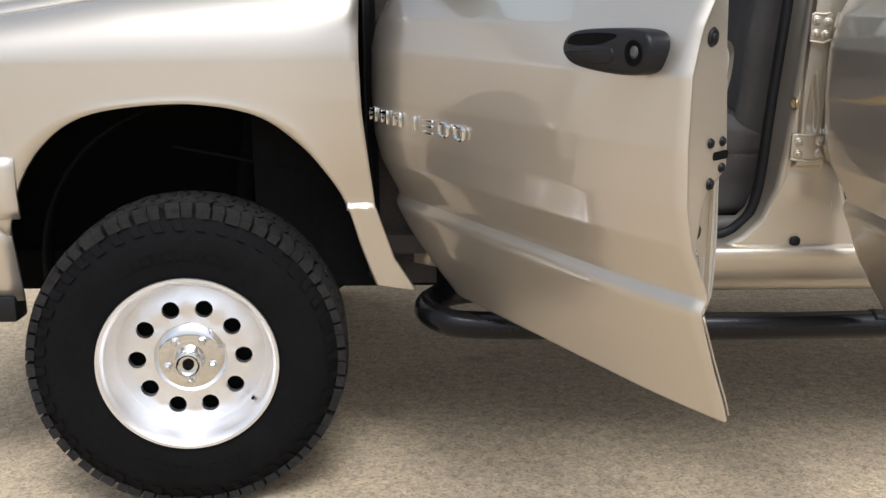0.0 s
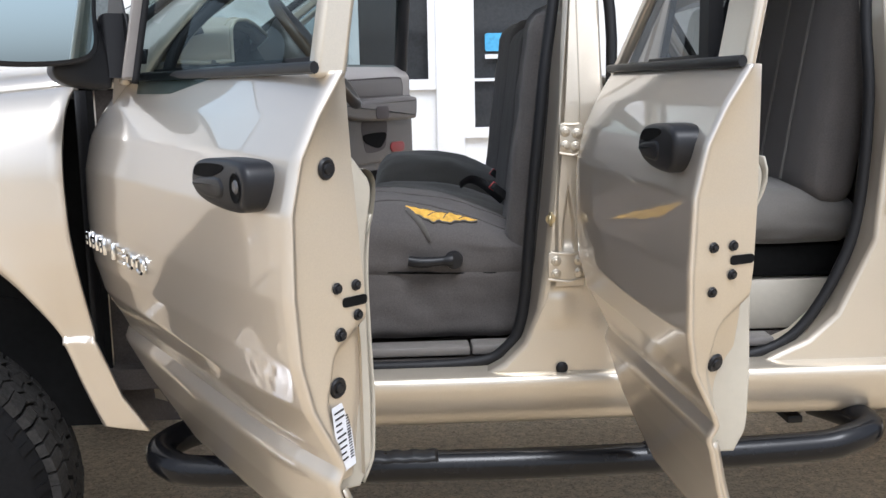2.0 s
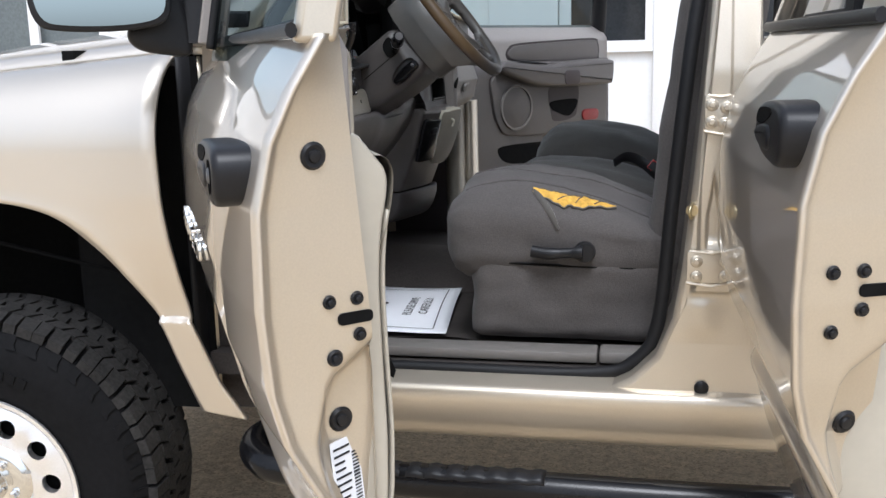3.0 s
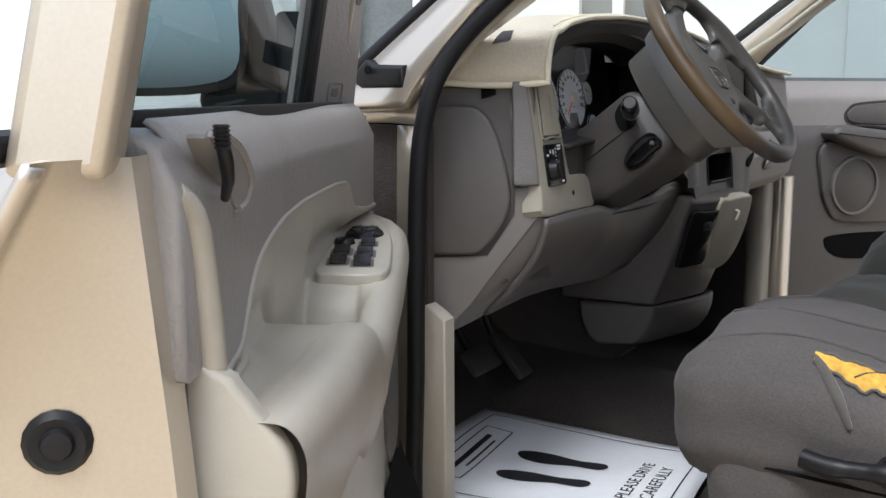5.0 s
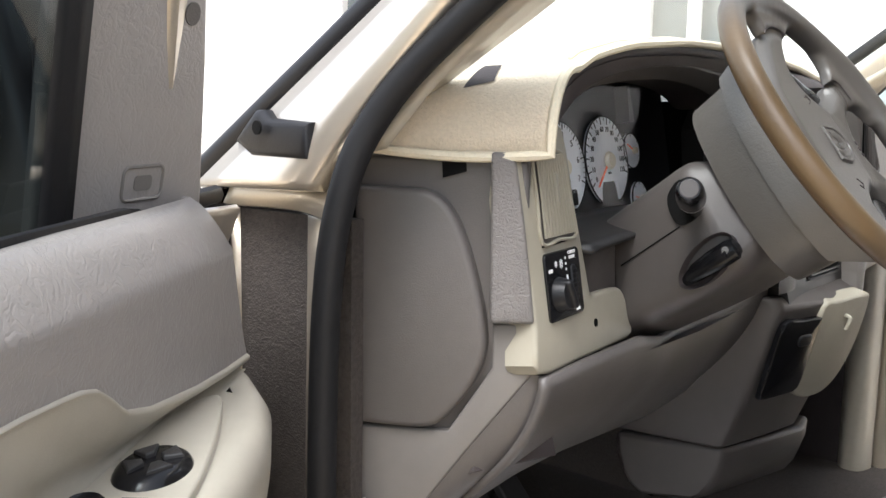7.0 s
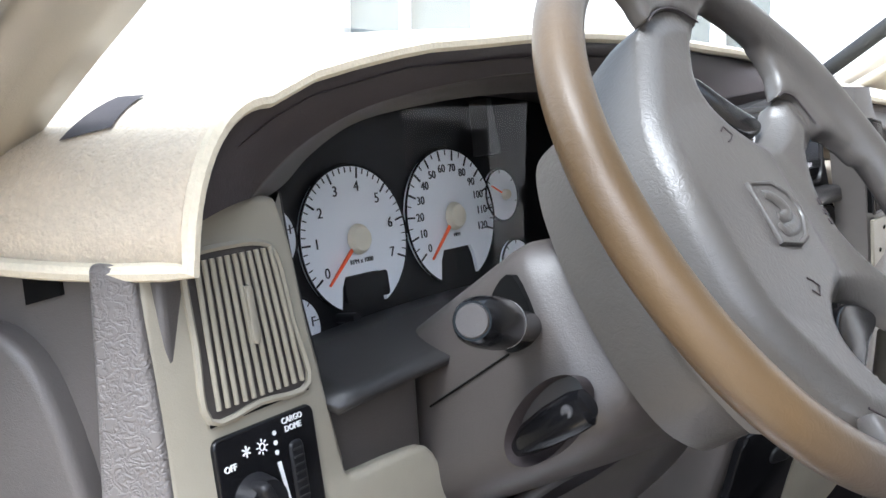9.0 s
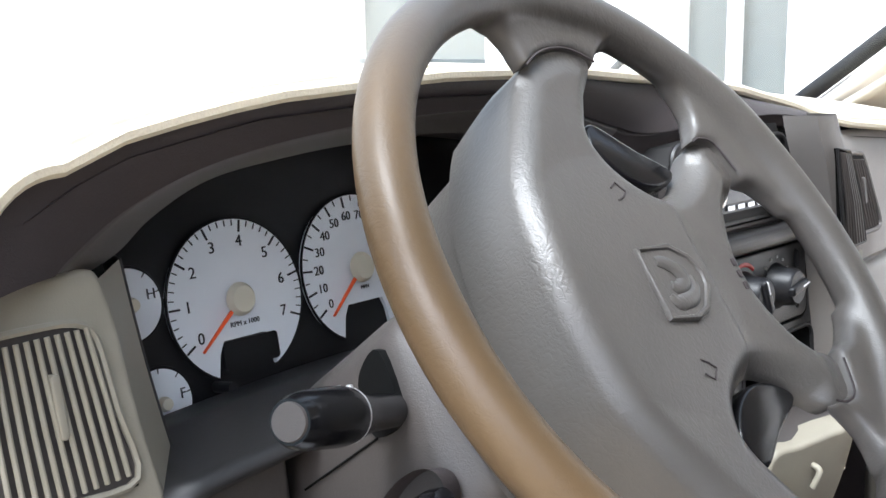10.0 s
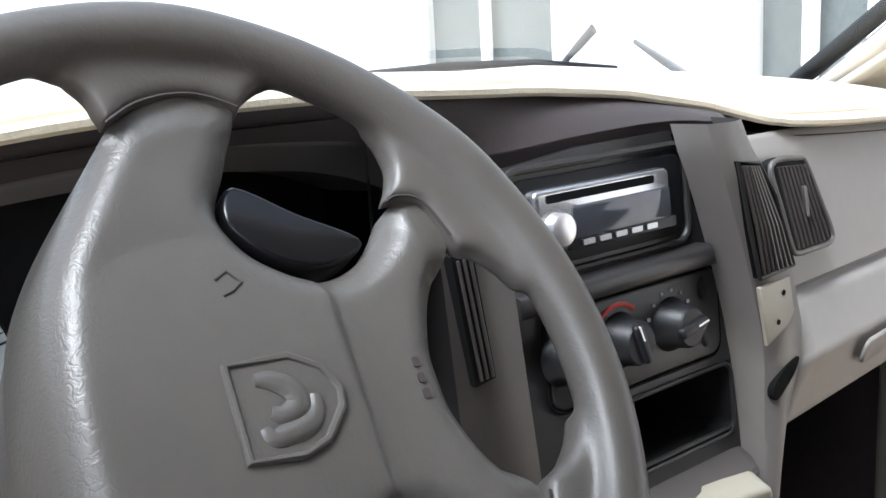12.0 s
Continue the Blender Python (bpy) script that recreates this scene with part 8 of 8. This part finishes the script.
part("torn_flap", tube(smooth_loop([h[0] + h[1] * 0.003 for h in flap_on], 4, False), [0.004, 0.007, 0.010, 0.012, 0.012, 0.013, 0.013, 0.013, 0.012, 0.012, 0.011, 0.010, 0.010, 0.009, 0.008, 0.007, 0.005], False, 8, 0.45), FABRIC_MID, seat, "loose flap of torn cover")
part("recline_handle", merge(tube(smooth_loop([(0.565, 2.705, 0.952), (0.60, 2.70, 0.948), (0.64, 2.70, 0.950), (0.678, 2.70, 0.952)], 5, False), [0.014] * 8 + [0.012] * 5 + [0.015] * 3, seg=12), lathe([(0, 0.02), (0.022, 0.018), (0.025, 0.0)], 20, basis((0.682, 2.722, 0.950), (1, 0, 0), (0, 0, 1)))), BLACK, seat, "black recline lever")
mid = thing("centre_seat", (0.62, 3.38, 0.712), "charcoal fabric centre seat cushion", "seat", "seats of the cab")
# Lighter fabric than the driver's: light falling on this cushion is put into its colour.
cushion("seat_cushion", mid, 0.425, 0.93, 3.235, 3.56, 0.86, 1.062, FABRIC_MID, 0.035, 0.07, sag=0.075, folds=1.6)
cushion("seat_base", mid, 0.5, 0.9, 3.25, 3.55, 0.714, 0.90, FABRIC, 0.0, 0.04)
b2 = cushion("seat_back", mid, 0.0, 0.14, 3.225, 3.57, 0.0, 0.58, FABRIC, 0.0, 0.05)
b2.matrix_basis = pose(0.865, 0, 1.0, 0, 7, 0)
pas = thing("passenger_seat", (0.65, 3.85, 0.712), "charcoal fabric passenger seat", "seat", "seats of the cab")
cushion("seat_base", pas, 0.50, 0.92, 3.60, 4.05, 0.735, 0.95, FABRIC, 0.0, 0.05)
# The passenger cushion, too, is coloured lighter to look lit.
cushion("seat_cushion", pas, 0.47, 0.93, 3.58, 4.08, 0.90, 1.12, FABRIC_MID, 0.05, 0.07, sag=0.06, folds=2.0)
b3 = cushion("seat_back", pas, 0.0, 0.15, 3.59, 4.07, 0.0, 0.62, FABRIC, 0.0, 0.06)
b3.matrix_basis = pose(0.875, 0, 1.0, 0, 7, 0)
for px, py in ((0.815, 3.135), (0.86, 3.60)):
    bk = part("belt_buckle", prism(rrect(0.034, 0.075, 0.006), 0.022, basis((px + 0.03, py, 1.07), (0, 1, 0), (-0.75, 0, 0.6)), r=0.005), BLACK, seat if py < 3.3 else pas, "black belt buckle")
    part("release_button", prism(rrect(0.026, 0.014, 0.003), 0.024, basis((px + 0.005, py, 1.088), (0, 1, 0), (-0.75, 0, 0.6)), r=0.002), RED, bk, "red release button")
part("belt_loop", tube(smooth_loop([(0.86, 3.16, 1.05), (0.80, 3.18, 1.10), (0.76, 3.17, 1.115), (0.73, 3.15, 1.10)], 5, False), 0.014, False, 8, 0.25), BLACK, seat, "black belt webbing")

rear = thing("rear_seat", (1.55, 3.45, 0.712), "charcoal fabric rear bench seat with a grey base", "seat", "seats of the cab")
for y0, y1 in ((2.76, 3.44), (3.46, 4.2)):
    cushion("seat_cushion", rear, 1.34, 1.78, y0, y1, 0.955, 1.085, FABRIC_MID, 0.03, 0.06)
    c = cushion("seat_back", rear, 0.0, 0.14, y0, y1, 0.0, 0.62, FABRIC, 0.0, 0.055)
    c.matrix_basis = pose(1.62, 0, 1.07, 0, 9, 0)
    for k in range(1, 4):
        yy = y0 + (y1 - y0) * k / 4
        part("piping", tube([(1.618, yy, 1.12), (1.66, yy, 1.40), (1.70, yy, 1.64)], 0.004, False, 6), FABRIC_MID, rear)
    h = cushion("headrest", rear, 0.0, 0.09, (y0 + y1) / 2 - 0.13, (y0 + y1) / 2 + 0.13, 0.0, 0.16, FABRIC, 0.0, 0.04)
    h.matrix_basis = pose(1.70, 0, 1.68, 0, 9, 0)
part("seat_pedestal", box(1.44, 1.78, 2.80, 4.16, 0.714, 0.86, 0.02), PALE, rear, "pale plastic storage base")
part("seat_frame", merge(box(1.42, 1.76, 2.80, 4.16, 0.865, 0.95, 0.01), box(1.40, 1.42, 2.95, 3.0, 0.80, 0.93, 0.004)), DARK, rear, "dark seat frame")

# ---- paper floor mat ----
pm = thing("paper_floor_mat", (0.07, 3.1, 0.716), "white paper floor mat printed with footprints", "floor mat")
PM = basis((0.34, 2.81, 0.722), (-0.045, 0.46, 0), (-0.50, 0.115, 0))


def sheet(u, v):
    x, y = 0.47 * u, 0.535 * v
    p = PM @ V(x, y, 0.0)
    return V(p.x, p.y, 0.722 + 0.010 * math.sin(2.6 * u + 3.0 * v) ** 2 + 0.05 * max(0, v - 0.68) ** 1.1)


part("sheet", grid(sheet, 20, 20), PAPER, pm, solid=0.001, smooth=60)


def on_sheet(bm):
    for v in bm.verts:
        p = sheet(v.co.x / 0.47, v.co.y / 0.535)
        v.co = (p.x, p.y, p.z + 0.0018)
    return bm


def strip(a, b, w=0.003):
    a, b = Vector(a), Vector(b)
    n = (b - a).orthogonal().normalized() * w / 2
    bm = bmesh.new()
    k = 12
    rows = [[bm.verts.new((*(a.lerp(b, i / k) + s * n), 0)) for s in (-1, 1)] for i in range(k + 1)]
    for r0, r1 in zip(rows, rows[1:]):
        bm.faces.new((r0[0], r1[0], r1[1], r0[1]))
    return bm


part("printed_border", on_sheet(merge(strip((0.03, 0.035), (0.44, 0.035)), strip((0.44, 0.035), (0.44, 0.50)), strip((0.44, 0.50), (0.03, 0.50)), strip((0.03, 0.50), (0.03, 0.035)))), INK, pm)
for fx in (0.17, 0.28):
    foot = [(q.x, q.y) for q in smooth_loop([(fx - 0.02, 0.20), (fx, 0.185), (fx + 0.02, 0.20), (fx + 0.018, 0.25), (fx + 0.027, 0.31), (fx + 0.02, 0.36), (fx, 0.375), (fx - 0.022, 0.355), (fx - 0.028, 0.31), (fx - 0.016, 0.25)], 4)]
    bm = bmesh.new()
    c = bm.verts.new((fx, 0.28, 0))
    vs = [bm.verts.new((x, y, 0)) for x, y in foot]
    for k in range(len(vs)):
        bm.faces.new((c, vs[k], vs[(k + 1) % len(vs)]))
    part("printed_footprint", on_sheet(bm), INK, pm, "black printed shoe print")
for k, t in enumerate(("PLEASE DRIVE", "CAREFULLY")):
    bm = letters(t, 0.034, Matrix.Translation((0.235, 0.115 - 0.04 * k, 0)), 0.0)
    part("printed_words", on_sheet(bm), INK, pm)
part("printed_panel", on_sheet(merge(strip((0.10, 0.42), (0.36, 0.42)), strip((0.36, 0.42), (0.36, 0.48)), strip((0.36, 0.48), (0.10, 0.48)), strip((0.10, 0.48), (0.10, 0.42)), strip((0.14, 0.455), (0.32, 0.455), 0.012), strip((0.16, 0.435), (0.30, 0.435), 0.005))), INK, pm)
